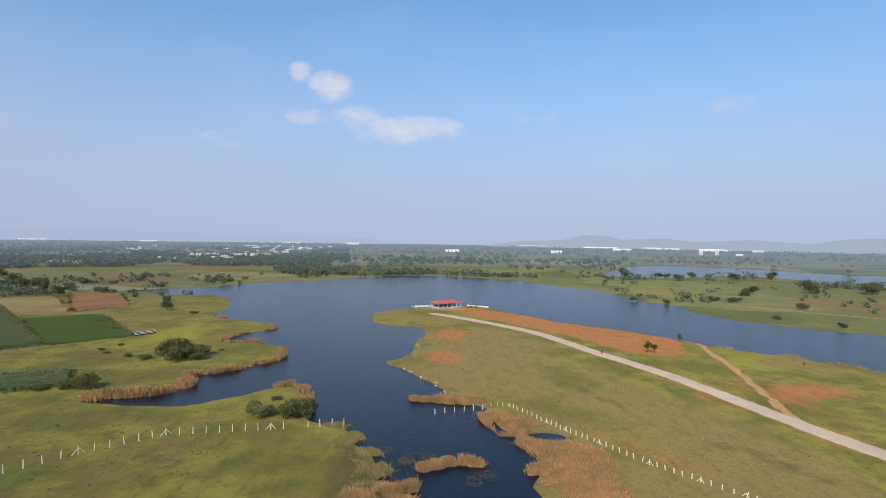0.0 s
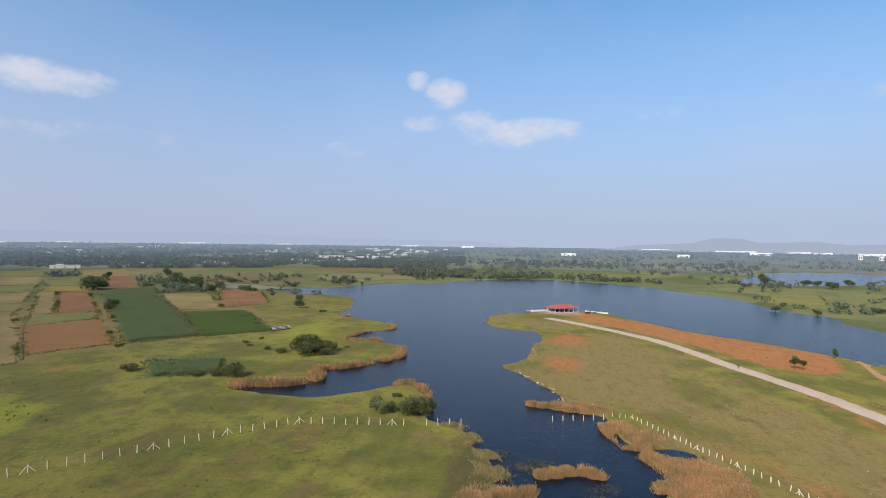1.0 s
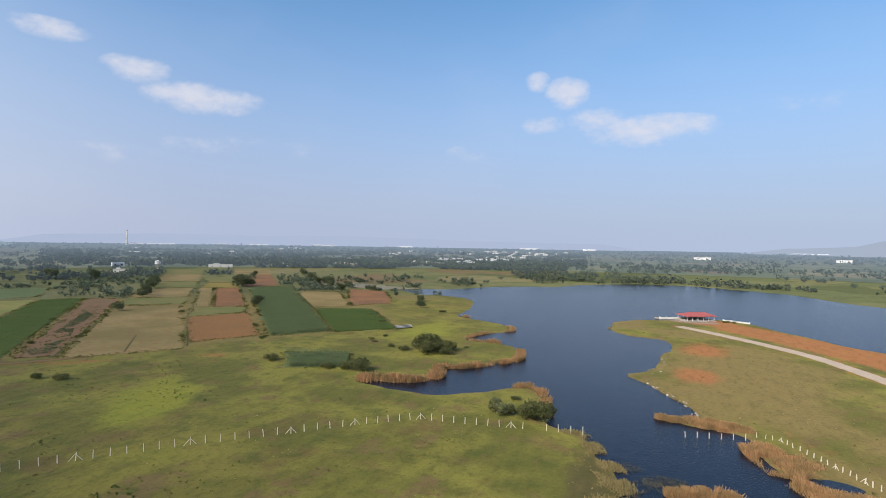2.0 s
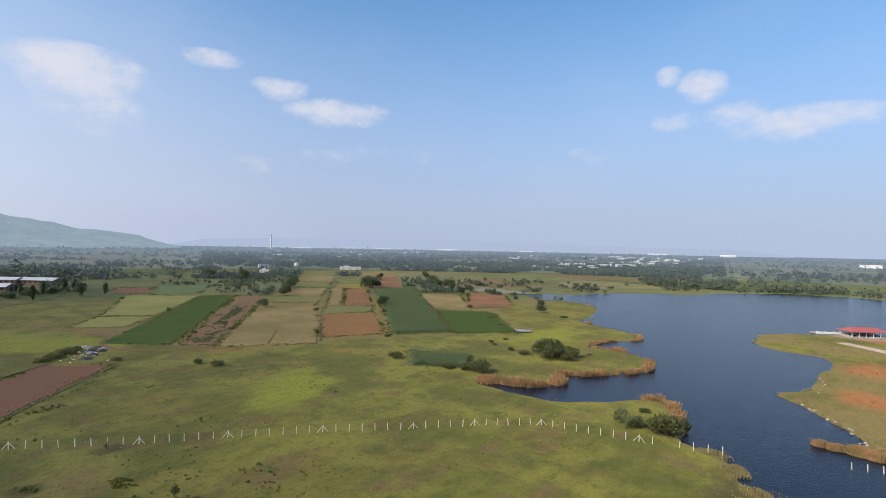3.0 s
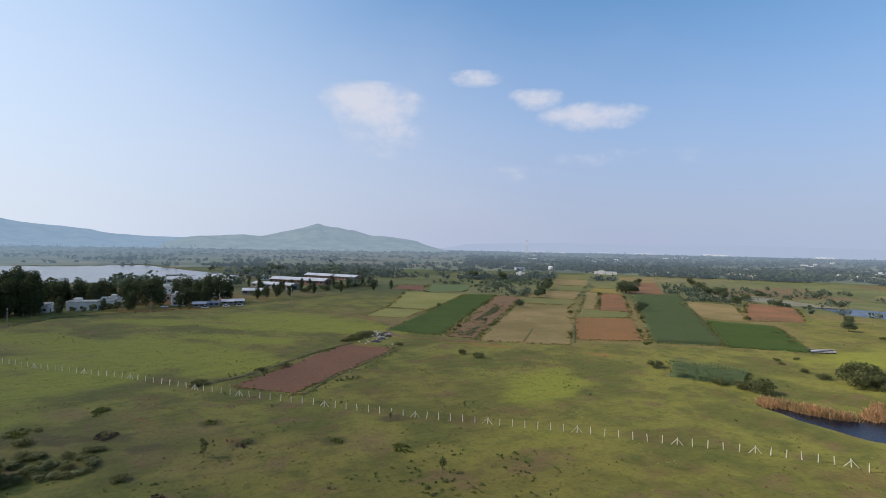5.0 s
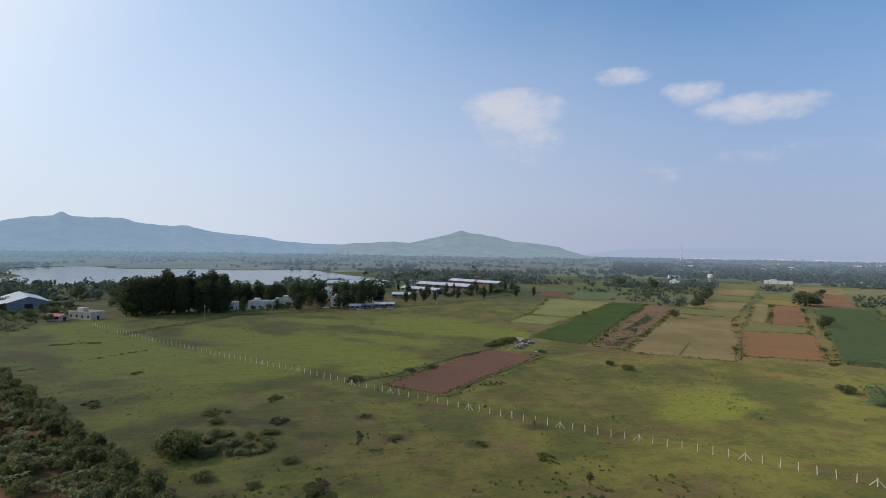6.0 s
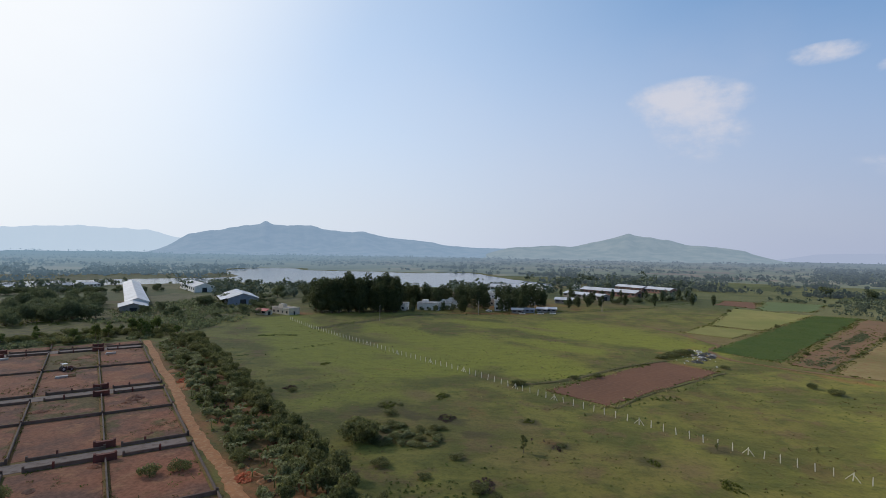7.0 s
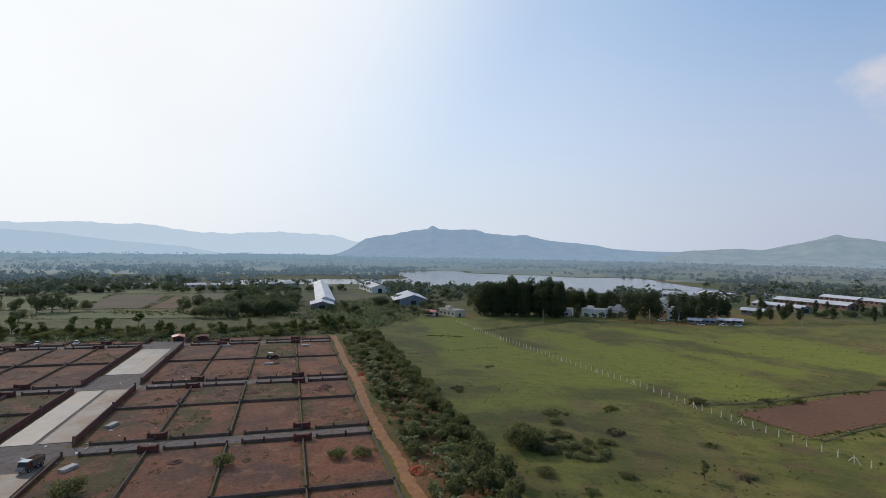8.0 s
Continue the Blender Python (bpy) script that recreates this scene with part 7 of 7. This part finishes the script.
low_wall("parapet_wall", (-17, 343), (-6, 349), 0.7, 0.35, WHITE, "low white wall beside the pavilion", 4, WHITE)
low_wall("parapet_wall", (17, 352), (30, 346), 0.6, 0.35, WHITE, "low white wall beyond the pavilion", 4, WHITE)
low_wall("stone_kerb", (-20, 345), (-17, 343), 0.5, 0.4, SLAB, "pale stone kerb at the shore", 0)
for x, y in ((19, 345), (22, 344), (17, 343)):
    plant("bush", x, y, 0.5, 0.9)


# ---- plots with low walls ----
def lane(u0, u1, v0, v1, mat, label, name="lane", lift=0.05):
    pts = [plot_xy(u, v) for u, v in ((u0, v0), (u1, v0), (u1, v1), (u0, v1))]
    c = [np.array(p) for p in pts]
    rng = np.random.default_rng(int(u0 * 7 + v0 * 3 + 999))
    n, m = max(2, int(abs(u1 - u0) / 2.5)), max(2, int(abs(v1 - v0) / 2.5))
    u, v = np.meshgrid(edged(n, abs(u1 - u0)), edged(m, abs(v1 - v0)))
    p = bilinear(c, u, v)
    rim = (u < 1e-6) | (u > 1 - 1e-6) | (v < 1e-6) | (v > 1 - 1e-6)
    z = np.where(rim, -0.2, lift + rng.uniform(-0.012, 0.012, u.shape))
    p = p + (rng.uniform(-0.15, 0.15, p.shape)) * rim[..., None]
    i = np.arange(u.size).reshape(u.shape)
    quads = np.stack([i[:-1, :-1], i[1:, :-1], i[1:, 1:], i[:-1, 1:]], -1).reshape(-1, 4)
    return tagged(new(name, quads_mesh(name, np.concatenate([p, z[..., None]], -1).reshape(-1, 3), quads, mat)), label, name.replace("_", " "), kind="structure")


ROWS_U = [-14, 13.5, 39.5, 45.5, 71, 91, 97.5, 130, 163, 170]
COLS_V = [1.2, 16.3, 31.6, 46.5, 61.5]
COLS_WEST = [77.0, 92.0, 107.0, 122.0, 137.0]
plot_rng = np.random.default_rng(5)
GRASSY_PLOTS = {(-14, 16.3), (-14, 31.6), (71, 77.0), (45.5, 77.0), (71, 16.3), (45.5, 31.6), (71, 31.6), (13.5, 46.5), (97.5, 107.0), (130, 16.3), (170, 16.3), (170, 1.2)}
for v0, v1 in list(zip(COLS_V[:-1], COLS_V[1:])) + list(zip(COLS_WEST[:-1], COLS_WEST[1:])):
    for u0, u1 in ((-14, 13.5), (13.5, 39.5), (45.5, 71), (71, 91), (97.5, 130), (130, 163), (170, 181)):
        grassy = (u0, v0) in GRASSY_PLOTS
        lane(u0 + 0.3, u1 - 0.3, v0 + 0.3, v1 - 0.3, (SOIL_PLOT_GREEN if u0 in (-14, 71) and v0 in (16.3, 77.0) and u0 + v0 != 87.3 else SOIL_PLOT_GRASSY) if grassy else SOIL_PLOT, "walled building plot of bare reddish earth" if not grassy else "walled building plot with thin weeds", "plot", 0.03)
for u0, u1 in ((39.5, 45.5), (91, 97.5), (163, 170)):
    lane(u0 + 0.4, u1 - 0.4, 1.5, 140, LANE, "dusty pale lane between walled plots", "lane", 0.05)
lane(-30, 176, 62.5, 76.0, LANE, "dusty main road of the plotted land", "main_road", 0.06)
for u0, u1, v0, v1, m in ((48, 92, 69.4, 76.2, SLAB), (48, 92, 62.1, 69.0, SLAB_DUSTY), (111.5, 156.5, 64.3, 75.6, SLAB), (-20, 33, 62.5, 76.0, SLAB_DUSTY)):
    road = lane(u0, u1, v0, v1, m, "pale concrete slabs of the new road", "concrete_road", 0.09)
    nu, nv = max(1, round((u1 - u0) / 14)), max(1, round((v1 - v0) / 6.5))
    du, dv = (u1 - u0 - 0.5) / nu, (v1 - v0 - 0.5) / nv
    panel = Shape().box(-du / 2 + 0.02, -dv / 2 + 0.02, 0.0, du / 2 - 0.02, dv / 2 - 0.02, 0.17, bevel=0.02).mesh("slab", ROADSLAB if m is SLAB else SLAB_DUSTY)
    for i in range(nu):
        for j in range(nv):
            x, y = plot_xy(u0 + 0.25 + du * (i + 0.5), v0 + 0.25 + dv * (j + 0.5))
            ob = new("slab", panel)
            ob.parent = road
            ob.matrix_basis = pose(x, y, plot_rng.uniform(-0.01, 0.01), 0, 0, math.degrees(math.atan2(PLOT_U[1], PLOT_U[0])))
lane(92.4, 111, 62, 77, LANE, "dusty crossing of the plot roads", "crossing", 0.09)

group = "walls of the plots"
for v in COLS_V + COLS_WEST:
    for u0, u1 in ((-14, 13.5), (13.5, 39.5), (45.5, 71), (71, 91), (97.5, 130), (130, 163), (170, 181)):
        roadside = v in (61.5, 77.0)
        low_wall("plot_wall", plot_xy(u0, v), plot_xy(u1, v), 1.7 if roadside and u0 > 40 else plot_rng.uniform(0.5, 0.75), 0.22, REDBRICK if roadside else WALLSTONE,
                 "red masonry wall beside the concrete road" if roadside else "low rubble wall between building plots", 2, WALLSTONE, group)
for v0, v1 in list(zip(COLS_V[:-1], COLS_V[1:])) + list(zip(COLS_WEST[:-1], COLS_WEST[1:])):
    for u in (-14, 13.5, 39.5, 45.5, 71, 91, 97.5, 130, 163, 170):
        low_wall("plot_wall", plot_xy(u, v0), plot_xy(u, v1 - (0 if u in (13.5, 71, 130) else 3.0)), plot_rng.uniform(0.45, 0.7), 0.22, WALLSTONE, "low rubble wall along a plot", 2 if u not in (13.5, 71, 130) else 0, WALLSTONE, group)


PILLAR = Shape().box(-0.2, -0.2, -0.3, 0.2, 0.2, 1.25, bevel=0.05).mesh("gate_pillar", REDBRICK)
for v in (9.0, 24.0, 39.0, 54.0, 84.5, 99.5, 114.5):
    for u in (39.4, 45.6, 91.0, 97.6, 163.0, 170.2):
        x, y = plot_xy(u, v + plot_rng.uniform(-2, 2))
        ob = new("gate_pillar", PILLAR)
        ob.matrix_basis = pose(x, y, 0, 0, 0, 40)
        tagged(ob, "short red masonry gate pillar beside a lane", "pillar", "gate pillars of the plots")


def gate_block(u, v):
    x, y = plot_xy(u, v)
    t = thing("gate_block", pose(x, y, 0, 0, 0, math.degrees(math.atan2(PLOT_V[1], PLOT_V[0]))), "dark red masonry block at a plot corner", "masonry block", "red blocks at the plot corners")
    part("body", Shape().box(-1.7, -0.4, -0.3, 1.7, 0.4, 1.25), REDBRICK, t)
    part("coping", Shape().box(-1.8, -0.47, 1.25, 1.8, 0.47, 1.37, bevel=0.05), REDBRICK, t)
    for s in (-1, 1):
        part("pillar", Shape().box(s * 1.7 - 0.22, -0.45, -0.3, s * 1.7 + 0.22, 0.45, 1.6, bevel=0.06), REDBRICK, t)


for v in (16.3, 46.2, 92.0, 122.0):
    for u in (38.6, 46.4, 90.0, 98.4, 162.0, 171.0):
        gate_block(u, v)
ribbon("laterite_track", rounded([plot_xy(u, v) for u, v in ((-30, -3.0), (0, -2.2), (14, -1.6), (23, -1.8), (33, -1.2), (46, -0.5), (63, -0.5), (78, -1.2), (100, -1.3), (119, -0.7), (148, -1.3), (180, -1.2))], 7, False), 3.0, TRACK,
       "orange laterite track beside the planted belt", 0.09, "track", 0.35)


def heap(x, y, r, tall, mat, label, seed=0, name="earth_mound"):
    """A dumped heap of earth or rubble with an uneven top."""
    rng = np.random.default_rng(seed)
    n, rings = 14, 4
    pts = [(0, 0, tall)]
    for k in range(1, rings + 1):
        for i in range(n):
            a = math.tau * i / n
            q = r * k / rings * rng.uniform(0.85, 1.15)
            pts.append((math.cos(a) * q, math.sin(a) * q * 0.8, tall * (1 - (k / rings) ** 1.4) * rng.uniform(0.7, 1.2) - (0.2 if k == rings else 0)))
    f = [(0, 1 + i, 1 + (i + 1) % n) for i in range(n)]
    for k in range(rings - 1):
        f += [(1 + k * n + i, 1 + (k + 1) * n + i, 1 + (k + 1) * n + (i + 1) % n, 1 + k * n + (i + 1) % n) for i in range(n)]
    ob = part(name, Shape().add(pts, f), mat)
    ob.matrix_basis = pose(x, y, 0, 0, 0, seed * 37)
    return tagged(ob, label, "mound")


for k, (u, v, r, h) in enumerate([(83, 8.8, 3.2, 1.0), (80, 11, 2.0, 0.6), (87, 45, 2.4, 0.6), (81, 29, 2.6, 0.5), (80, 38, 1.8, 0.5), (30, 27, 1.4, 0.4), (120, 24, 2.2, 0.7), (60, 52, 1.5, 0.4), (32, 40, 1.8, 0.5), (77, 47, 2.0, 0.6), (79, 53, 1.6, 0.6), (36, 18, 1.4, 0.5), (104, 40, 1.6, 0.4), (51, 8, 1.2, 0.3)]):
    x, y = plot_xy(u, v)
    heap(x, y, r, h, SOIL_PLOT, "mound of dug earth on a building plot", k + 1)
for k, (x, y, r, h) in enumerate([(-147, -93, 3.6, 0.6), (-144, -89, 2.6, 0.5), (-91.5, -44, 2.2, 0.7), (-94, -47, 1.6, 0.5), (-90, -41.5, 1.4, 0.4), (-121, -65, 2.0, 0.4), (-163, -107, 2.6, 0.6), (-159, -103, 1.8, 0.4)]):
    heap(x, y, r, h, TRACK, "mound of orange-red laterite spoil beside the track", k + 11)


def plot_weeds(n, mat, label, seed, level):
    """Weeds that grow on the plots, thick along the walls."""
    rng = np.random.default_rng(seed)
    u, v = rng.uniform(-14, 181, n), rng.uniform(1, 137, n)
    p = PLOT_O + u[:, None] * PLOT_U + v[:, None] * PLOT_V
    edge = np.minimum(np.abs(v[:, None] - np.array(COLS_V + COLS_WEST)).min(1), np.abs(u[:, None] - np.array(ROWS_U)).min(1))
    clear = np.ones(n, bool)
    for a, b in ((39.5, 45.5), (91, 97.5), (163, 170)):
        clear &= (u < a - 0.2) | (u > b + 0.2)
    keep = clear & ((v < 61.5) | (v > 77)) & ((edge < 0.9) & (rng.random(n) < 0.3) | (cloudy(p[:, 0], p[:, 1], 8, seed) > level))
    p = p[keep]
    pos = np.column_stack([np.repeat(p, 7, axis=0) + rng.normal(0, 0.28, (7 * len(p), 2)), rng.uniform(0.03, 0.32, 7 * len(p))])
    d = rng.normal(0, 1, pos.shape)
    d[:, 2] = np.abs(d[:, 2])
    tagged(new("plot_weeds", leaves(rng, pos, d / np.linalg.norm(d, axis=1)[:, None], 0.15, 0.5, mat, "plot_weeds")), label, "weeds", kind="stuff")


plot_weeds(11000, WEEDS, "low weeds along the plot walls", 111, 0.72)
plot_weeds(9000, WEEDS_BROWN, "withered weeds on the building plots", 112, 0.66)


def slab_stack(u, v, turn):
    x, y = plot_xy(u, v)
    t = thing("slab_stack", pose(x, y, 0, 0, 0, turn), "stack of pale stone slabs on a plot", "stone slabs", "stacks of stone slabs")
    for k in range(3):
        part("slab", Shape().box(-1.6 + 0.1 * k, -0.7, 0.03 + 0.2 * k, 1.6 + 0.05 * k, 0.7, 0.22 + 0.2 * k, bevel=0.02), SLAB, t)


for u, v, turn in ((118.8, 26.2, 130), (154, 12.6, 130), (158.6, 44.4, 130), (58, 58, 20), (33, 58, 10)):
    slab_stack(u, v, turn)


def truck(x, y, turn):
    t = thing("tipper_truck", pose(x, y, 0.1, 0, 0, turn) @ Matrix.Diagonal((0.82, 0.82, 0.82, 1)), "small dark tipper truck with a white cab roof", "truck")
    part("chassis", Shape().box(-2.7, -0.45, 0.6, 2.7, 0.45, 0.85), DARK, t)
    cab = part("cab", Shape().add([(1.2, -1, .8), (2.8, -1, .8), (2.8, 1, .8), (1.2, 1, .8), (1.2, -1, 2.5), (2.35, -1, 2.5), (2.35, 1, 2.5), (1.2, 1, 2.5), (2.8, -1, 1.6), (2.8, 1, 1.6)],
              [(3, 2, 1, 0), (0, 1, 8, 5, 4), (2, 3, 7, 6, 9), (3, 0, 4, 7), (4, 5, 6, 7), (8, 9, 6, 5), (1, 2, 9, 8)]), REDBRICK, t, "dull dark cab")
    part("cab_roof", Shape().box(1.05, -1.08, 2.5, 2.6, 1.08, 2.66, bevel=0.06), WHITE, cab, "white cab roof")
    part("bonnet", Shape().box(2.7, -0.8, 0.75, 3.5, 0.8, 1.55, bevel=0.15), GREYWALL, t)
    for y0 in (-0.62, 0.62):
        part("headlight", Shape().tube((3.48, y0, 1.1), (3.54, y0, 1.1), 0.16, 0.14, 10), STEEL, t)
    part("windscreen", Shape().add([(2.78, -.85, 1.68), (2.78, .85, 1.68), (2.42, .85, 2.4), (2.42, -.85, 2.4), (2.82, -.85, 1.7), (2.82, .85, 1.7), (2.46, .85, 2.42), (2.46, -.85, 2.42)],
                                   [(0, 1, 5, 4), (1, 2, 6, 5), (2, 3, 7, 6), (3, 0, 4, 7), (4, 5, 6, 7)]), DARK, cab)
    bed = Shape().box(-2.8, -1.1, 0.95, 1.0, 1.1, 1.1)
    for a, b, c, d in ((-2.8, -1.1, 1.0, -1.02), (-2.8, 1.02, 1.0, 1.1), (-2.8, -1.02, -2.72, 1.02), (0.92, -1.02, 1.0, 1.02)):
        bed.box(a, b, 1.1, c, d, 2.3)
    part("tipper_bed", bed, WALLSTONE, t, "dark brown tipper bed")
    part("load", Shape().add([(-2.7, -1, 2.1), (0.9, -1, 2.1), (0.9, 1, 2.1), (-2.7, 1, 2.1), (-1.6, -.3, 2.75), (-.2, .1, 2.85)], [(0, 1, 5, 4), (1, 2, 5), (2, 3, 4, 5), (3, 0, 4)]), SOIL_PLOT, t, "heaped load of dark earth")
    for x0 in (-1.9, -0.7, 1.9):
        for s in (-1, 1):
            w = part("wheel", Shape().tube((x0, s * 0.75, 0.45), (x0, s * 1.05, 0.45), 0.48, 0.48, 14), TYRE, t)
            part("rim", Shape().tube((x0, s * 1.04, 0.45), (x0, s * 1.08, 0.45), 0.26, 0.22, 10), STEEL, w)


truck(-59.5, -108.5, 25)


def tractor(x, y, turn):
    """A small farm tractor with a canopy and a loader bucket."""
    t = thing("tractor", pose(x, y, 0.03, 0, 0, turn), "dark tractor with a canopy and loader bucket on a plot", "tractor")
    part("bonnet", Shape().box(0.2, -0.38, 0.75, 1.9, 0.38, 1.4, bevel=0.1), REDBRICK, t)
    part("chassis", Shape().box(-1.0, -0.3, 0.5, 1.9, 0.3, 0.78), DARK, t)
    seat = part("seat", Shape().box(-0.7, -0.3, 0.85, -0.15, 0.3, 1.05, bevel=0.05), DARK, t)
    part("backrest", Shape().box(-0.78, -0.3, 1.05, -0.66, 0.3, 1.5, bevel=0.04), DARK, seat)
    canopy = part("canopy", Shape().box(-1.1, -0.8, 2.3, 0.5, 0.8, 2.4, bevel=0.05), WHITE, t, "pale sheet canopy")
    for x0 in (-1.0, 0.4):
        for s in (-1, 1):
            part("canopy_post", Shape().tube((x0, s * 0.7, 0.8), (x0, s * 0.7, 2.32), 0.035, 0.035, 6), STEEL, canopy)
    for x0, r, w in ((-0.7, 0.78, 0.4), (1.55, 0.45, 0.28)):
        for s in (-1, 1):
            wheel = part("wheel", Shape().tube((x0, s * 0.55, r), (x0, s * (0.55 + w), r), r, r, 16), TYRE, t)
            part("rim", Shape().tube((x0, s * (0.54 + w), r), (x0, s * (0.58 + w), r), r * 0.5, r * 0.45, 12), STEEL, wheel)
    for s in (-1, 1):
        part("loader_arm", Shape().tube((0.3, s * 0.5, 1.3), (2.7, s * 0.5, 0.5), 0.07, 0.07, 6), WALLSTONE, t)
    part("bucket", Shape().add([(2.6, -1, .1), (3.4, -1, .1), (2.6, -1, .9), (2.6, 1, .1), (3.4, 1, .1), (2.6, 1, .9), (2.7, -1, .17), (3.3, -1, .17), (2.7, -1, .9), (2.7, 1, .17), (3.3, 1, .17), (2.7, 1, .9)],
                               [(0, 3, 4, 1), (0, 2, 5, 3), (6, 7, 10, 9), (6, 9, 11, 8), (0, 1, 7, 6), (0, 6, 8, 2), (3, 9, 10, 4), (3, 5, 11, 9), (2, 8, 11, 5), (1, 4, 10, 7)]), WALLSTONE, t)


tractor(*plot_xy(128.9, 25.5), 150)


def brick_heap(x, y, r, n, seed):
    """Red bricks tipped in a heap."""
    rng = np.random.default_rng(seed)
    t = thing("brick_heap", pose(x, y, 0), "tipped heap of bright red bricks beside the track", "brick heap", "red brick heaps")
    brick = Shape().box(-0.24, -0.14, -0.09, 0.24, 0.14, 0.09, bevel=0.03).mesh("brick", BRICK_NEW)
    for k in range(n):
        q, a = r * math.sqrt(rng.random()), rng.uniform(0, math.tau)
        ob = new("brick", brick)
        ob.parent = t
        ob.matrix_basis = pose(q * math.cos(a), 0.75 * q * math.sin(a), 0.06 + 0.75 * (1 - q / r) * rng.random(), rng.uniform(-50, 50), rng.uniform(-50, 50), rng.uniform(0, 180))


brick_heap(-91.1, -45.0, 2.4, 180, 3)
brick_heap(-152.6, -96.2, 3.0, 120, 4)
brick_heap(-149.2, -93.2, 2.2, 80, 5)


def car(x, y, turn, mat, label):
    t = thing("parked_car", pose(x, y, 0.05, 0, 0, turn), label, "car", "parked cars")
    part("body", Shape().box(-2.0, -0.8, 0.3, 2.0, 0.8, 0.9, bevel=0.12), mat, t)
    cabin = part("cabin", Shape().add([(-1.3, -.72, .85), (1.0, -.72, .85), (1.0, .72, .85), (-1.3, .72, .85), (-.9, -.6, 1.45), (.45, -.6, 1.45), (.45, .6, 1.45), (-.9, .6, 1.45)],
                 [(0, 1, 5, 4), (1, 2, 6, 5), (2, 3, 7, 6), (3, 0, 4, 7), (4, 5, 6, 7)]), DARK, t)
    part("roof", Shape().box(-.92, -.62, 1.44, .47, .62, 1.5), mat, cabin)
    for x0 in (-1.25, 1.25):
        for s in (-1, 1):
            w = part("wheel", Shape().tube((x0, s * .66, .31), (x0, s * .83, .31), .31, .31, 12), TYRE, t)
            part("rim", Shape().tube((x0, s * .82, .31), (x0, s * .85, .31), .17, .14, 8), STEEL, w)


for u, v, turn, mat, label in ((166, 104, 40, WHITE, "white car parked behind the plots"), (167, 118, 45, WHITE, "white car parked behind the plots"), (172, 96, 120, GREYWALL, "dark grey car parked behind the plots")):
    x, y = plot_xy(u + 8, v)
    car(x, y, turn, mat, label)
for x, y, turn in ((-356, 22, 80), (-352, 10, 85), (-362, -12, 80), (-358, 30, 85)):
    car(x, y, turn, WHITE, "white car parked beside the roadside stalls")
x, y = plot_xy(178, 66)
shed("site_hut", x, y, 50, 6, 4, 1.9, 2.3, REDBRICK, ROOF_RED, "red site hut at the end of the road", windows=2)
x, y = plot_xy(176, 56)
shed("site_hut", x, y, 50, 5, 4, 1.9, 2.3, REDBRICK, REDBRICK, "small red hut at the end of the road", windows=2)


def sheet_stack(x, y, turn):
    """Long roofing sheets laid over each other on bearers, each row stepped back."""
    t = thing("sheet_stack", pose(x, y, 0, 0, 0, turn), "long stack of grey roofing sheets beside the crop", "stack")
    for k in range(4):
        part("bearer", Shape().box(-4.0 + 2.6 * k, -1.7, -0.1, -3.7 + 2.6 * k, 1.7, 0.55), DARK, t)
    for k, (y0, z) in enumerate(((-1.5, 0.6), (-0.4, 0.95), (0.7, 1.3))):
        part("sheet", Shape().box(-4.8 + 0.3 * k, y0 - 0.45, z - 0.1, 4.6 + 0.2 * k, y0 + 0.45, z, bevel=0.03), ROOF_GREY if k != 1 else ROOF_PALE, t)
        part("packing", Shape().box(-4.6, y0 - 0.2, 0.3, 4.4, y0 + 0.2, z - 0.1), DARK, t)


def litter(spots, n, label, seed):
    """Small pale scraps of sheet and bags, lying on the ground."""
    rng = np.random.default_rng(seed)
    s = Shape()
    for k in range(n):
        x, y, r = spots[int(rng.integers(0, len(spots)))]
        w = rng.uniform(0.12, 0.4)
        m = pose(x + rng.normal(0, r), y + rng.normal(0, r), rng.uniform(0.05, 0.9 if r < 4 else 0.1), rng.uniform(-25, 25), rng.uniform(-25, 25), rng.uniform(0, 180))
        s.box(-w, -w * 0.6, 0, w, w * 0.6, w * 0.4, m, 0.05)
    tagged(part("litter", s, WHITE), label, "litter", kind="stuff")


litter([(-230, 80, 3), (-222, 77, 3), (-214, 72, 4), (-236, 79, 2)], 60, "pale scraps of sheet on the refuse heaps", 5)
litter([plot_xy(86, 66) + (6,), plot_xy(44, 56) + (5,), plot_xy(97, 55) + (5,), plot_xy(40, 64) + (6,)], 40, "pale scraps and stones on the plot roads", 6)
sheet_stack(-131, 234, 58)
for k, (x, y) in enumerate([(-236, 80), (-232, 82), (-228, 78), (-224, 77), (-219, 76), (-214, 72), (-229, 83), (-225, 81), (-238, 77)]):
    heap(x, y, 1.9 + 0.4 * (k % 3), 0.8, DARK if k % 3 else GREYWALL, "dumped mound of dark refuse and sheets", 30 + k, "refuse_mound")
